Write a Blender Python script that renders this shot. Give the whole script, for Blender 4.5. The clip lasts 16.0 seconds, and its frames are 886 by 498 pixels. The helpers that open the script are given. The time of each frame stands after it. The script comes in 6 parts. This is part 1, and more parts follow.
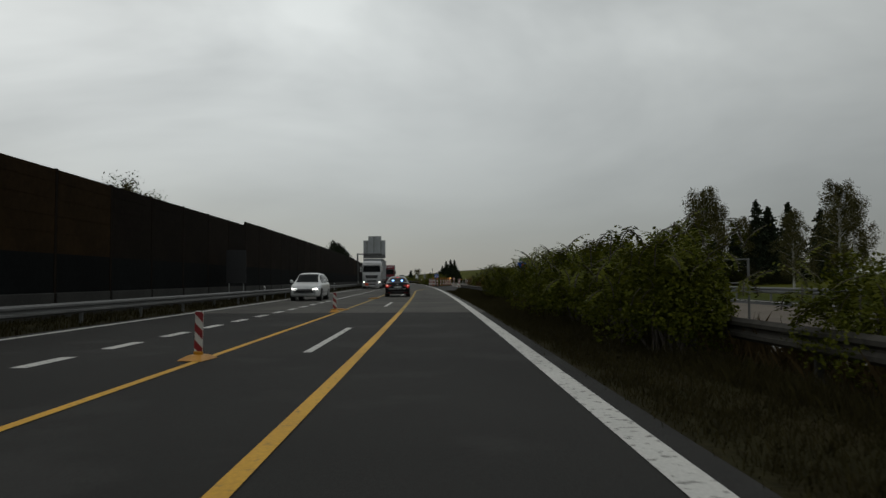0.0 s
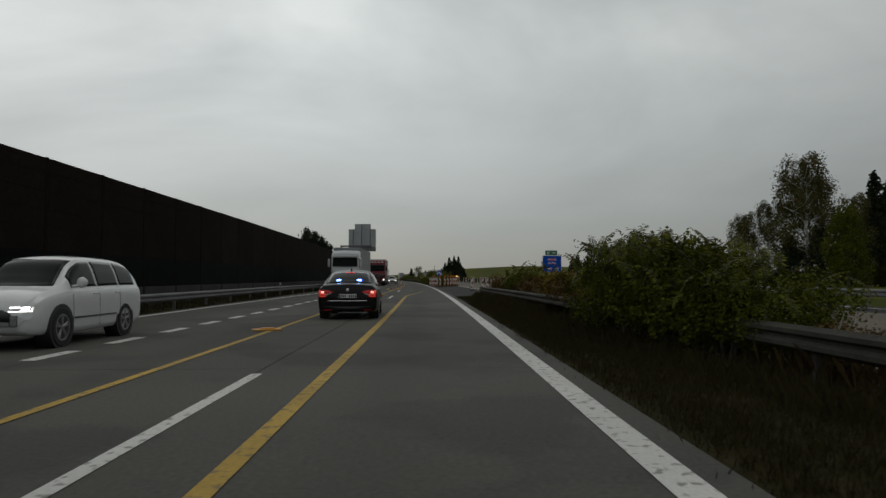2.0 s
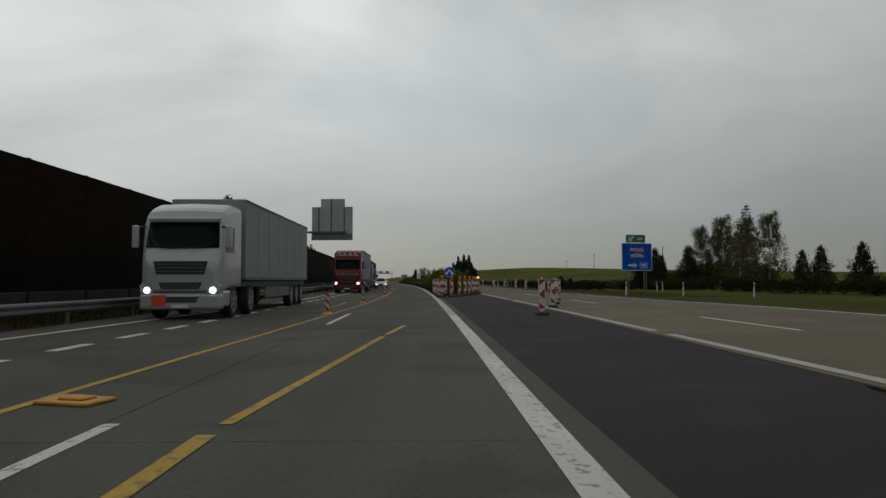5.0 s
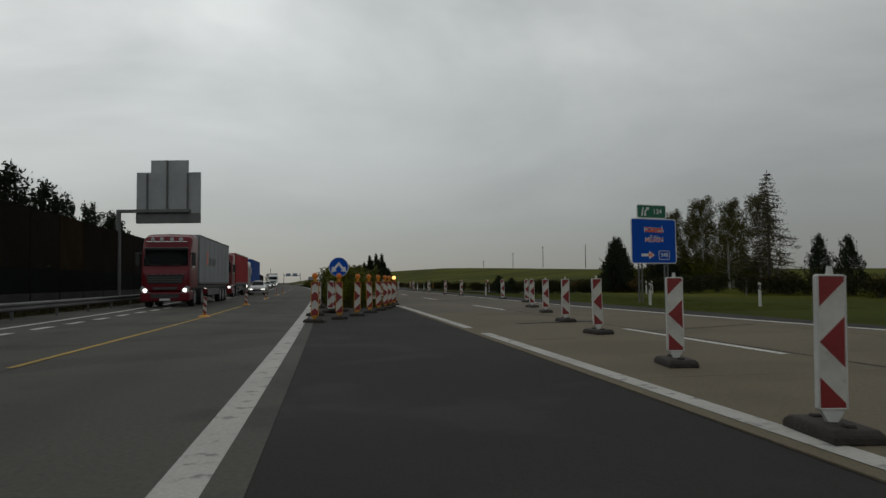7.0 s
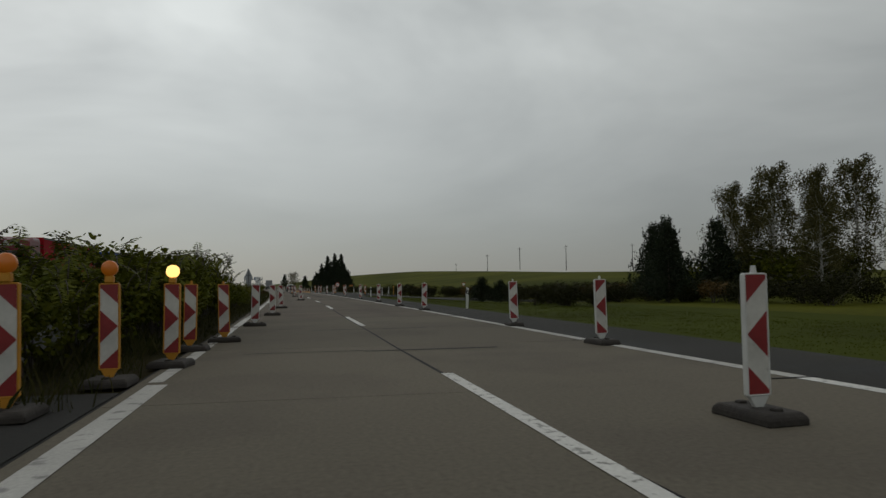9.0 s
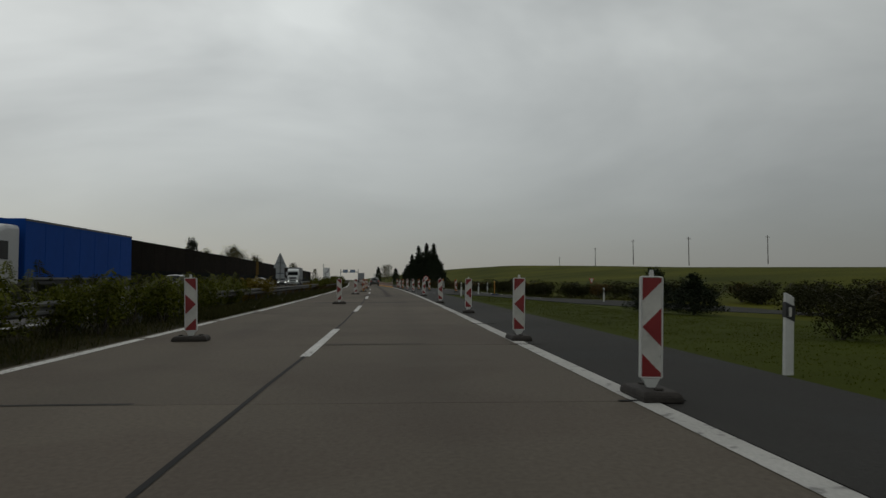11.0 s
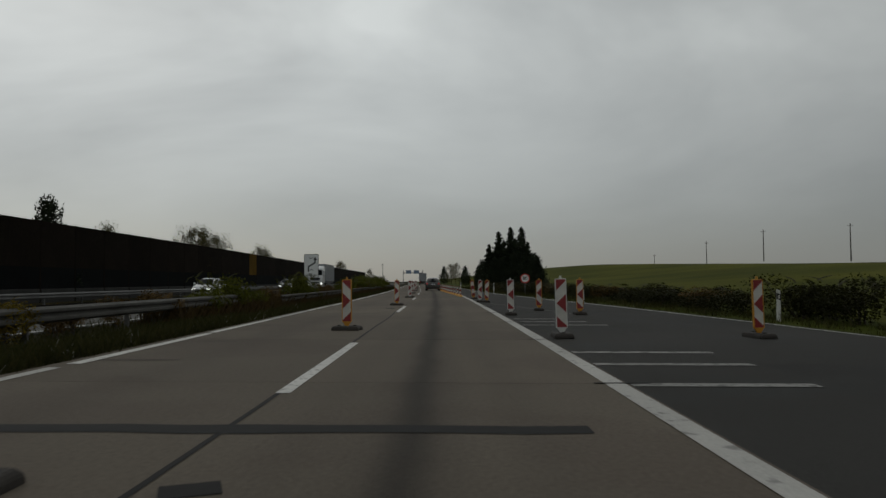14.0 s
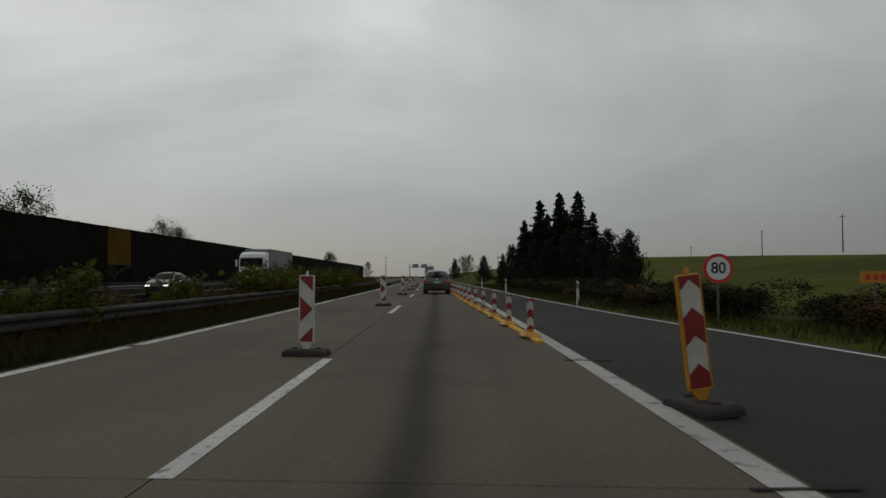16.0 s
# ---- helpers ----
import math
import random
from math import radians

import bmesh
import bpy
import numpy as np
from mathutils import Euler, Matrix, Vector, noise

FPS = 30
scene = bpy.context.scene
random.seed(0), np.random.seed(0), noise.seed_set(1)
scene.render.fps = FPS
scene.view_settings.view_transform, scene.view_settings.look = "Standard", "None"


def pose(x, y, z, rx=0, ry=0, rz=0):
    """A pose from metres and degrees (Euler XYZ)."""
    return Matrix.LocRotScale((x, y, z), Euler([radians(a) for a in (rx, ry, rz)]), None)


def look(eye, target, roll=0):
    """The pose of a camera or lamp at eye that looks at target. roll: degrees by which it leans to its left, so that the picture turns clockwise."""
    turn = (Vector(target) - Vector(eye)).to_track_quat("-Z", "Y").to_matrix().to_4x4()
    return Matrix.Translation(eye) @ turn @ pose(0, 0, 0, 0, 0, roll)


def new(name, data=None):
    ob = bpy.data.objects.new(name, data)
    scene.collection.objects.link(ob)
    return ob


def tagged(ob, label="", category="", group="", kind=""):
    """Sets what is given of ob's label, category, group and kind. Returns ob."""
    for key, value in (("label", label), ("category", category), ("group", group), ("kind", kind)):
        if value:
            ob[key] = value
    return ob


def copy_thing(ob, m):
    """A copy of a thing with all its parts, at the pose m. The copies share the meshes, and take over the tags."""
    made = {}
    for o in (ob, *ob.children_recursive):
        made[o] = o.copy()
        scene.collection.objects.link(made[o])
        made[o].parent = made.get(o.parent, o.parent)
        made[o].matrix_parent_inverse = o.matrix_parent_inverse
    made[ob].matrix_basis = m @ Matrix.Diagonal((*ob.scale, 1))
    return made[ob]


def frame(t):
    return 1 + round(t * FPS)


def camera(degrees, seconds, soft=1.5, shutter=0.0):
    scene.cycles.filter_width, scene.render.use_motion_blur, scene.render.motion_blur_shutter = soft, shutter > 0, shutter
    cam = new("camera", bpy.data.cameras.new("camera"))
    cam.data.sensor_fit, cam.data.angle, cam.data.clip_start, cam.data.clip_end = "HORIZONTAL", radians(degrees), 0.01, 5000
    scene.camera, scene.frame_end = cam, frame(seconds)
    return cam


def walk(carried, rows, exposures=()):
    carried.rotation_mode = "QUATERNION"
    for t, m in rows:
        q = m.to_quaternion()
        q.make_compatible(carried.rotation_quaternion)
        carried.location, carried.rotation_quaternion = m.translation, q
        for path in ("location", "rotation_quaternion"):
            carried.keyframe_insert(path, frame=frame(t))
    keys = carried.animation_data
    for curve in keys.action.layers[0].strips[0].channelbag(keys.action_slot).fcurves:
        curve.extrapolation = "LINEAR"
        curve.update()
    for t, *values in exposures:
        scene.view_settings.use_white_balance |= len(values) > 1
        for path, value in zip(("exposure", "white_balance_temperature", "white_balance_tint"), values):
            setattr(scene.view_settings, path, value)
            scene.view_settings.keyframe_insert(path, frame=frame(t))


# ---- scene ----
# the carriageways run along +y on a gentle left-hand bend; u is the distance across them
cam = camera(65.09, 16.0, soft=1.45, shutter=0.06)
PATH = [
    (0, 0.052, 0.544, 1.209, -2.180, 2.496, 0.178),
    (0.5, 0.237, 7.608, 1.213, -2.087, 2.438, 0.129),
    (1, 0.409, 14.668, 1.204, -2.000, 2.433, 0.001),
    (1.5, 0.606, 21.714, 1.207, -2.023, 2.577, 0.298),
    (2, 0.759, 28.722, 1.199, -2.027, 2.358, 0.022),
    (2.5, 0.910, 35.671, 1.203, -1.978, 2.542, 0.212),
    (3, 1.074, 42.550, 1.202, -2.257, 2.469, 0.535),
    (3.5, 1.252, 49.346, 1.211, -2.284, 2.424, 0.666),
    (4, 1.448, 56.070, 1.200, -1.972, 2.400, 0.651),
    (4.2, 1.503, 58.608, 1.208, -1.888, 2.342, 0.450),
    (5, 1.663, 68.758, 1.198, -1.492, 2.543, 0.002),
    (5.7, 1.897, 77.649, 1.198, -3.263, 2.549, -0.156),
    (6.3, 2.380, 85.287, 1.190, -5.762, 2.602, 0.176),
    (6.5, 2.672, 87.839, 1.202, -6.444, 2.651, 0.409),
    (7, 3.494, 93.946, 1.208, -8.597, 2.637, 0.636),
    (7.5, 4.500, 99.847, 1.221, -10.567, 2.411, 0.814),
    (8, 5.675, 106.060, 1.206, -11.874, 2.633, 0.381),
    (8.5, 7.012, 112.215, 1.183, -12.339, 2.555, 0.259),
    (9, 8.312, 118.627, 1.160, -10.904, 2.932, 0.711),
    (9.5, 9.358, 124.843, 1.190, -8.356, 2.678, 1.119),
    (9.7, 9.650, 127.314, 1.185, -7.316, 2.580, 0.465),
    (10.4, 10.552, 135.721, 1.199, -5.012, 2.510, -0.214),
    (11.1, 11.113, 144.546, 1.185, -2.312, 2.546, 0.101),
    (11.8, 11.230, 154.593, 1.154, 0.990, 2.952, 0.856),
    (12, 11.197, 157.840, 1.167, 1.563, 3.036, 0.568),
    (12.5, 10.892, 166.738, 1.188, 1.980, 2.931, 0.359),
    (13, 10.564, 176.135, 1.163, 2.253, 2.896, 0.445),
    (13.5, 10.129, 185.835, 1.192, 2.455, 2.555, 0.361),
    (14, 9.689, 195.899, 1.176, 2.818, 2.663, 0.177),
    (14.5, 9.196, 205.996, 1.208, 2.988, 2.553, 0.015),
    (15, 8.650, 216.124, 1.159, 3.285, 2.614, 0.004),
    (15.5, 8.042, 226.001, 1.211, 3.373, 2.401, -0.186),
    (16, 7.544, 235.924, 1.207, 3.647, 2.240, 0.114),
]
walk(cam, [(t, pose(x, y, z, 90 + p, r, w)) for t, x, y, z, w, p, r in PATH], [(0, -1.37), (9.7, -1.4), (12, -1.57), (16, -1.6)])

# ---- sky and light: a closed overcast ----
world = bpy.data.worlds.new("overcast")
scene.world = world
world.use_nodes = True
wn, wl = world.node_tree.nodes, world.node_tree.links
wn.clear()


def wnode(kind, **kw):
    n = wn.new(kind)
    for k, v in kw.items():
        n.inputs[k].default_value = v
    return n


w_out, w_bg = wnode("ShaderNodeOutputWorld"), wnode("ShaderNodeBackground", Strength=3.08)
w_sky = wnode("ShaderNodeTexSky")
w_sky.sky_type, w_sky.sun_disc = "NISHITA", False
w_sky.sun_elevation, w_sky.sun_rotation = radians(38), radians(-35)
w_skys = wnode("ShaderNodeVectorMath")
w_skys.operation = "SCALE"
w_skys.inputs["Scale"].default_value = 0.008
w_co, w_sep = wnode("ShaderNodeTexCoord"), wnode("ShaderNodeSeparateXYZ")
w_map = wnode("ShaderNodeMapping")
w_map.inputs["Scale"].default_value = (1.0, 1.0, 2.6)
w_n1 = wnode("ShaderNodeTexNoise", Scale=1.5, Detail=5.0, Roughness=0.52, Distortion=0.35)
w_ramp = wnode("ShaderNodeValToRGB")
w_ramp.color_ramp.elements[0].position, w_ramp.color_ramp.elements[1].position = 0.33, 0.68
w_ramp.color_ramp.elements[0].color = (0.258, 0.27, 0.262, 1)
w_ramp.color_ramp.elements[1].color = (0.538, 0.56, 0.541, 1)
w_hz = wnode("ShaderNodeMapRange", **{"From Min": 0.0, "From Max": 0.34})
w_low = wnode("ShaderNodeMix")
w_low.data_type = "RGBA"
w_low.inputs["A"].default_value = (0.199, 0.207, 0.2, 1)
w_add = wnode("ShaderNodeVectorMath")
w_add.operation = "ADD"
wl.new(w_co.outputs["Generated"], w_map.inputs["Vector"])
wl.new(w_map.outputs["Vector"], w_n1.inputs["Vector"])
wl.new(w_n1.outputs["Fac"], w_ramp.inputs["Fac"])
wl.new(w_co.outputs["Generated"], w_sep.inputs["Vector"])
wl.new(w_sep.outputs["Z"], w_hz.inputs["Value"])
wl.new(w_hz.outputs["Result"], w_low.inputs["Factor"])
wl.new(w_ramp.outputs["Color"], w_low.inputs["B"])
wl.new(w_sky.outputs["Color"], w_skys.inputs[0])
wl.new(w_low.outputs["Result"], w_add.inputs[0])
wl.new(w_skys.outputs["Vector"], w_add.inputs[1])
w_side = wnode("ShaderNodeMapRange", **{"From Min": -0.6, "From Max": 0.6, "To Min": 1.25, "To Max": 0.755})
wl.new(w_sep.outputs["X"], w_side.inputs["Value"])
w_top = wnode("ShaderNodeMapRange", **{"From Min": 0.4, "From Max": 1.0, "To Min": 1.0, "To Max": 0.6})
wl.new(w_sep.outputs["Z"], w_top.inputs["Value"])
w_both = wnode("ShaderNodeMath")
w_both.operation = "MULTIPLY"
wl.new(w_side.outputs["Result"], w_both.inputs[0])
wl.new(w_top.outputs["Result"], w_both.inputs[1])
w_tone = wnode("ShaderNodeVectorMath")
w_tone.operation = "SCALE"
wl.new(w_add.outputs["Vector"], w_tone.inputs[0])
wl.new(w_both.outputs[0], w_tone.inputs["Scale"])
wl.new(w_tone.outputs["Vector"], w_bg.inputs["Color"])
wl.new(w_bg.outputs["Background"], w_out.inputs["Surface"])

sun = new("sun", bpy.data.lights.new("sun", "SUN"))
sun.data.energy, sun.data.angle, sun.data.color = 0.5, radians(25), (1.0, 0.97, 0.92)
sun.matrix_world = look((0, 0, 50), (-18, -22, 0))


# ---- helpers ----
def cx(y):
    """Sideways shift of the road at y: a bend that runs out straight at both ends."""
    k = min(max(y, -60.0), 300.0)
    return 2.877 * k / 100 - 1.9 * (k / 100) ** 2 + (y - k) * (0.02877 - 0.00038 * k)


def P(u, y, z=0.0):
    return Vector((u + cx(y), y, z))


def heading(y):
    """Turn, in degrees, of the road at y."""
    return -math.degrees(math.atan2(cx(y + 1) - cx(y - 1), 2))


def at(u, y, z=0.0, turn=0.0, rx=0.0, ry=0.0):
    q = P(u, y, z)
    return pose(q.x, q.y, q.z, rx, ry, heading(y) + turn)


def mesh_of(bm, name, materials, smooth=False):
    me = bpy.data.meshes.new(name)
    bm.to_mesh(me)
    bm.free()
    for m in materials if isinstance(materials, (list, tuple)) else [materials]:
        me.materials.append(m)
    if smooth:
        me.polygons.foreach_set("use_smooth", [True] * len(me.polygons))
    return me


def part(name, bm, material, parent, label="", smooth=False, m=None):
    ob = new(name, mesh_of(bm, name, material, smooth))
    ob.parent = parent
    if m is not None:
        ob.matrix_basis = m
    if label:
        tagged(ob, label)
    return ob


def thing(name, label, category, group="", kind="", m=None):
    ob = tagged(new(name), label, category, group, kind)
    ob.empty_display_size = 0.2
    if m is not None:
        ob.matrix_basis = m
    return ob


def solid(name, bm, material, label, category="", group="", kind="", smooth=False, m=None):
    ob = tagged(new(name, mesh_of(bm, name, material, smooth)), label, category, group, kind)
    if m is not None:
        ob.matrix_basis = m
    return ob


def box(bm, size, m=Matrix(), bevel=0.0, segments=1):
    """A block of that size, its middle at m's place."""
    r = bmesh.ops.create_cube(bm, size=1, matrix=m @ Matrix.Diagonal((*size, 1)))
    if bevel:
        bmesh.ops.bevel(bm, geom=list({e for v in r["verts"] for e in v.link_edges}), offset=bevel, segments=segments, affect="EDGES", profile=0.5)


def T(x, y, z):
    return Matrix.Translation((x, y, z))


def rod(bm, a, b, r1, r2=None, sides=8, caps=True):
    a, b = Vector(a), Vector(b)
    d = b - a
    m = Matrix.Translation((a + b) / 2) @ d.to_track_quat("Z", "Y").to_matrix().to_4x4()
    bmesh.ops.create_cone(bm, cap_ends=caps, segments=sides, radius1=r1, radius2=r1 if r2 is None else r2, depth=d.length, matrix=m)


def lathe(bm, profile, sides=16, m=Matrix()):
    """Turns (radius, height) pairs round z."""
    rings = [[bm.verts.new(m @ Vector((r * math.cos(2 * math.pi * k / sides), r * math.sin(2 * math.pi * k / sides), z))) for k in range(sides)] for r, z in profile]
    for a, b in zip(rings, rings[1:]):
        for k in range(sides):
            bm.faces.new((a[k], a[(k + 1) % sides], b[(k + 1) % sides], b[k]))
    bm.faces.new(rings[0][::-1])
    bm.faces.new(rings[-1])


def ribbon(bm, edges, z0, z1=None, lift=None):
    """A strip between pairs (uLeft, uRight, y); with z1 it has sides down to z1. lift: height by (u, y)."""
    up = lift or (lambda u, y: 0)
    rows = [[bm.verts.new(P(a, y, z0 + up(a, y))), bm.verts.new(P(b, y, z0 + up(b, y)))] for a, b, y in edges]
    for p, q in zip(rows, rows[1:]):
        bm.faces.new((p[0], p[1], q[1], q[0]))
    if z1 is not None:
        low = [[bm.verts.new(P(a, y, z1)), bm.verts.new(P(b, y, z1))] for a, b, y in edges]
        for p, q, lp, lq in zip(rows, rows[1:], low, low[1:]):
            bm.faces.new((lp[0], p[0], q[0], lq[0]))
            bm.faces.new((p[1], lp[1], lq[1], q[1]))
        for p, lp, flip in ((rows[0], low[0], 0), (rows[-1], low[-1], 1)):
            f = (p[0], lp[0], lp[1], p[1])
            bm.faces.new(f[::-1] if flip else f)


def steps(a, b, d):
    n = max(1, math.ceil((b - a) / d))
    return [a + (b - a) * k / n for k in range(n + 1)]


def lerp(table, y):
    return float(np.interp(y, [k for k, _ in table], [v for _, v in table]))


# ---- materials ----
def material(name, color, rough=0.7, metal=0.0, grain=0.15, scale=8.0, big=0.12, bigscale=0.25, bump=0.0, bumpscale=30.0, emit=None, power=0.0, spec=0.5, tint=None, coat=0.0, random=0.0, space="Object", wear=None, wearscale=3.0, wearcut=0.6, streak=None):
    """A surface with variation at two scales: grain and broad stains; wear is a second colour in blotches."""
    m = bpy.data.materials.new(name)
    m.use_nodes = True
    nt = m.node_tree
    b = nt.nodes["Principled BSDF"]
    b.inputs["Roughness"].default_value, b.inputs["Metallic"].default_value = rough, metal
    b.inputs["Specular IOR Level"].default_value = spec
    b.inputs["Coat Weight"].default_value = coat
    b.inputs["Coat Roughness"].default_value = 0.06
    co = nt.nodes.new("ShaderNodeTexCoord")
    place_of = nt.nodes.new("ShaderNodeNewGeometry").outputs["Position"] if space == "World" else co.outputs[space]

    def noise_tex(sc, detail=4.0):
        n = nt.nodes.new("ShaderNodeTexNoise")
        n.inputs["Scale"].default_value, n.inputs["Detail"].default_value = sc, detail
        nt.links.new(place_of, n.inputs["Vector"])
        return n

    def spread(src, amount):
        r = nt.nodes.new("ShaderNodeMapRange")
        r.inputs["From Min"].default_value, r.inputs["From Max"].default_value = 0.25, 0.75
        r.inputs["To Min"].default_value, r.inputs["To Max"].default_value = 1 - amount, 1 + amount
        nt.links.new(src, r.inputs["Value"])
        return r.outputs["Result"]

    def times(a, c):
        n = nt.nodes.new("ShaderNodeMath")
        n.operation = "MULTIPLY"
        nt.links.new(a, n.inputs[0])
        nt.links.new(c, n.inputs[1])
        return n.outputs[0]

    fac = times(spread(noise_tex(scale).outputs["Fac"], grain), spread(noise_tex(bigscale, 3.0).outputs["Fac"], big))
    for x0, half_width, amount in streak or ():
        # oil and rubber worn along the lane
        sep = nt.nodes.new("ShaderNodeSeparateXYZ")
        nt.links.new(co.outputs["Object"], sep.inputs["Vector"])
        wob = nt.nodes.new("ShaderNodeMath")
        wob.operation, wob.inputs[1].default_value = "MULTIPLY_ADD", 0.3
        nt.links.new(noise_tex(0.35, 2.0).outputs["Fac"], wob.inputs[0])
        nt.links.new(sep.outputs["X"], wob.inputs[2])
        away = nt.nodes.new("ShaderNodeMath")
        away.operation, away.inputs[1].default_value = "SUBTRACT", x0 + 0.15
        nt.links.new(wob.outputs[0], away.inputs[0])
        size = nt.nodes.new("ShaderNodeMath")
        size.operation = "ABSOLUTE"
        nt.links.new(away.outputs[0], size.inputs[0])
        r = nt.nodes.new("ShaderNodeMapRange")
        r.interpolation_type = "SMOOTHSTEP"
        r.inputs["From Max"].default_value = half_width
        r.inputs["To Min"].default_value, r.inputs["To Max"].default_value = 1 - amount, 1.0
        nt.links.new(size.outputs[0], r.inputs["Value"])
        fac = times(fac, r.outputs["Result"])
    if random:
        info = nt.nodes.new("ShaderNodeObjectInfo")
        r = nt.nodes.new("ShaderNodeMapRange")
        r.inputs["To Min"].default_value, r.inputs["To Max"].default_value = 1 - random, 1 + random
        nt.links.new(info.outputs["Random"], r.inputs["Value"])
        fac = times(fac, r.outputs["Result"])
    base = nt.nodes.new("ShaderNodeVectorMath")
    base.operation = "SCALE"
    nt.links.new(fac, base.inputs["Scale"])
    source = None
    if tint or wear:
        mix = nt.nodes.new("ShaderNodeMix")
        mix.data_type = "RGBA"
        mix.inputs["A"].default_value, mix.inputs["B"].default_value = (*color, 1), (*(tint or wear), 1)
        if tint:
            nt.links.new(noise_tex(wearscale, 2.0).outputs["Fac"], mix.inputs["Factor"])
        else:
            r = nt.nodes.new("ShaderNodeMapRange")
            r.inputs["From Min"].default_value, r.inputs["From Max"].default_value = wearcut, wearcut + 0.08
            nt.links.new(noise_tex(wearscale, 6.0).outputs["Fac"], r.inputs["Value"])
            nt.links.new(r.outputs["Result"], mix.inputs["Factor"])
        nt.links.new(mix.outputs["Result"], base.inputs[0])
    else:
        base.inputs[0].default_value = color
    nt.links.new(base.outputs["Vector"], b.inputs["Base Color"])
    if bump:
        bn = nt.nodes.new("ShaderNodeBump")
        bn.inputs["Strength"].default_value, bn.inputs["Distance"].default_value = bump, 0.02
        nt.links.new(noise_tex(bumpscale, 5.0).outputs["Fac"], bn.inputs["Height"])
        nt.links.new(bn.outputs["Normal"], b.inputs["Normal"])
    if emit:
        b.inputs["Emission Color"].default_value, b.inputs["Emission Strength"].default_value = (*emit, 1), power
    return m


def leafy(name, color, tint, islands=0.35):
    """Leaves: each one its own shade, a little light passing through."""
    m = bpy.data.materials.new(name)
    m.use_nodes = True
    nt = m.node_tree
    b = nt.nodes["Principled BSDF"]
    b.inputs["Roughness"].default_value, b.inputs["Specular IOR Level"].default_value = 0.7, 0.08
    geo, mix = nt.nodes.new("ShaderNodeNewGeometry"), nt.nodes.new("ShaderNodeMix")
    mix.data_type = "RGBA"
    mix.inputs["A"].default_value, mix.inputs["B"].default_value = (*color, 1), (*tint, 1)
    nt.links.new(geo.outputs["Random Per Island"], mix.inputs["Factor"])
    nt.links.new(mix.outputs["Result"], b.inputs["Base Color"])
    tr, add = nt.nodes.new("ShaderNodeBsdfTranslucent"), nt.nodes.new("ShaderNodeMixShader")
    add.inputs["Fac"].default_value = 0.1
    nt.links.new(mix.outputs["Result"], tr.inputs["Color"])
    nt.links.new(b.outputs["BSDF"], add.inputs[1])
    nt.links.new(tr.outputs["BSDF"], add.inputs[2])
    nt.links.new(add.outputs["Shader"], nt.nodes["Material Output"].inputs["Surface"])
    return m


def glass_of(name, color=(0.02, 0.024, 0.026), rough=0.04):
    m = bpy.data.materials.new(name)
    m.use_nodes = True
    b = m.node_tree.nodes["Principled BSDF"]
    b.inputs["Base Color"].default_value, b.inputs["Roughness"].default_value = (*color, 1), rough
    b.inputs["Specular IOR Level"].default_value = 0.1
    return m


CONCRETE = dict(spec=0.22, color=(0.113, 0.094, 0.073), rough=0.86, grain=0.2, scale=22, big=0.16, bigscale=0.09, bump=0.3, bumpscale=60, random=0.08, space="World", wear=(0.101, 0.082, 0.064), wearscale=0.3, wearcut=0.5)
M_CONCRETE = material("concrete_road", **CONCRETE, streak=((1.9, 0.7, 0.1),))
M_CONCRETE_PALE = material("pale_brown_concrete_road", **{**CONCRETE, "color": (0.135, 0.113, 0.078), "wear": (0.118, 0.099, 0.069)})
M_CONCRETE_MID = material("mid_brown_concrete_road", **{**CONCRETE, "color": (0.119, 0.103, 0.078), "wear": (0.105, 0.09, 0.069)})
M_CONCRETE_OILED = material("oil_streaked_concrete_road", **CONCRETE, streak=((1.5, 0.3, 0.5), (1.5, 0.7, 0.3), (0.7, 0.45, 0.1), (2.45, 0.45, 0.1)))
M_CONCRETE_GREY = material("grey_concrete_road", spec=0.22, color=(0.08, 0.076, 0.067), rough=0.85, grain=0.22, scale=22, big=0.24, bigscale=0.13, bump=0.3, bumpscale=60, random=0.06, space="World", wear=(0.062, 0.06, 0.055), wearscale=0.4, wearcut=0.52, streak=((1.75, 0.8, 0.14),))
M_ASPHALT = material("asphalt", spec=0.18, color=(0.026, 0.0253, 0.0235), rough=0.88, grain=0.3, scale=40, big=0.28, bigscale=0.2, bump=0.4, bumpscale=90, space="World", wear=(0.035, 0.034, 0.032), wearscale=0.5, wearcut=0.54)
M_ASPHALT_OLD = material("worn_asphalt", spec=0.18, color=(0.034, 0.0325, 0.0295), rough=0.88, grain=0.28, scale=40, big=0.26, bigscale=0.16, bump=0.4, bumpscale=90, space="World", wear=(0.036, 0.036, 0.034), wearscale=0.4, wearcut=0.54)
M_TAR = material("tar_joint", spec=0.1, color=(0.013, 0.0125, 0.012), rough=0.7, grain=0.2)
M_WHITE_LINE = material("white_road_paint", (0.56, 0.55, 0.52), 0.75, grain=0.12, scale=30, big=0.12, bigscale=0.6, wear=(0.22, 0.215, 0.2), wearscale=10.0, wearcut=0.565)
M_WORN_LINE = material("worn_white_road_paint", (0.4, 0.39, 0.365), 0.78, grain=0.15, scale=30, big=0.15, bigscale=0.6, wear=(0.2, 0.195, 0.185), wearscale=5.0, wearcut=0.57)
M_HATCH_LINE = material("faded_hatching_paint", (0.24, 0.235, 0.22), 0.8, grain=0.25, scale=25, big=0.25, bigscale=0.8, wear=(0.1, 0.098, 0.092), wearscale=6.0, wearcut=0.52)
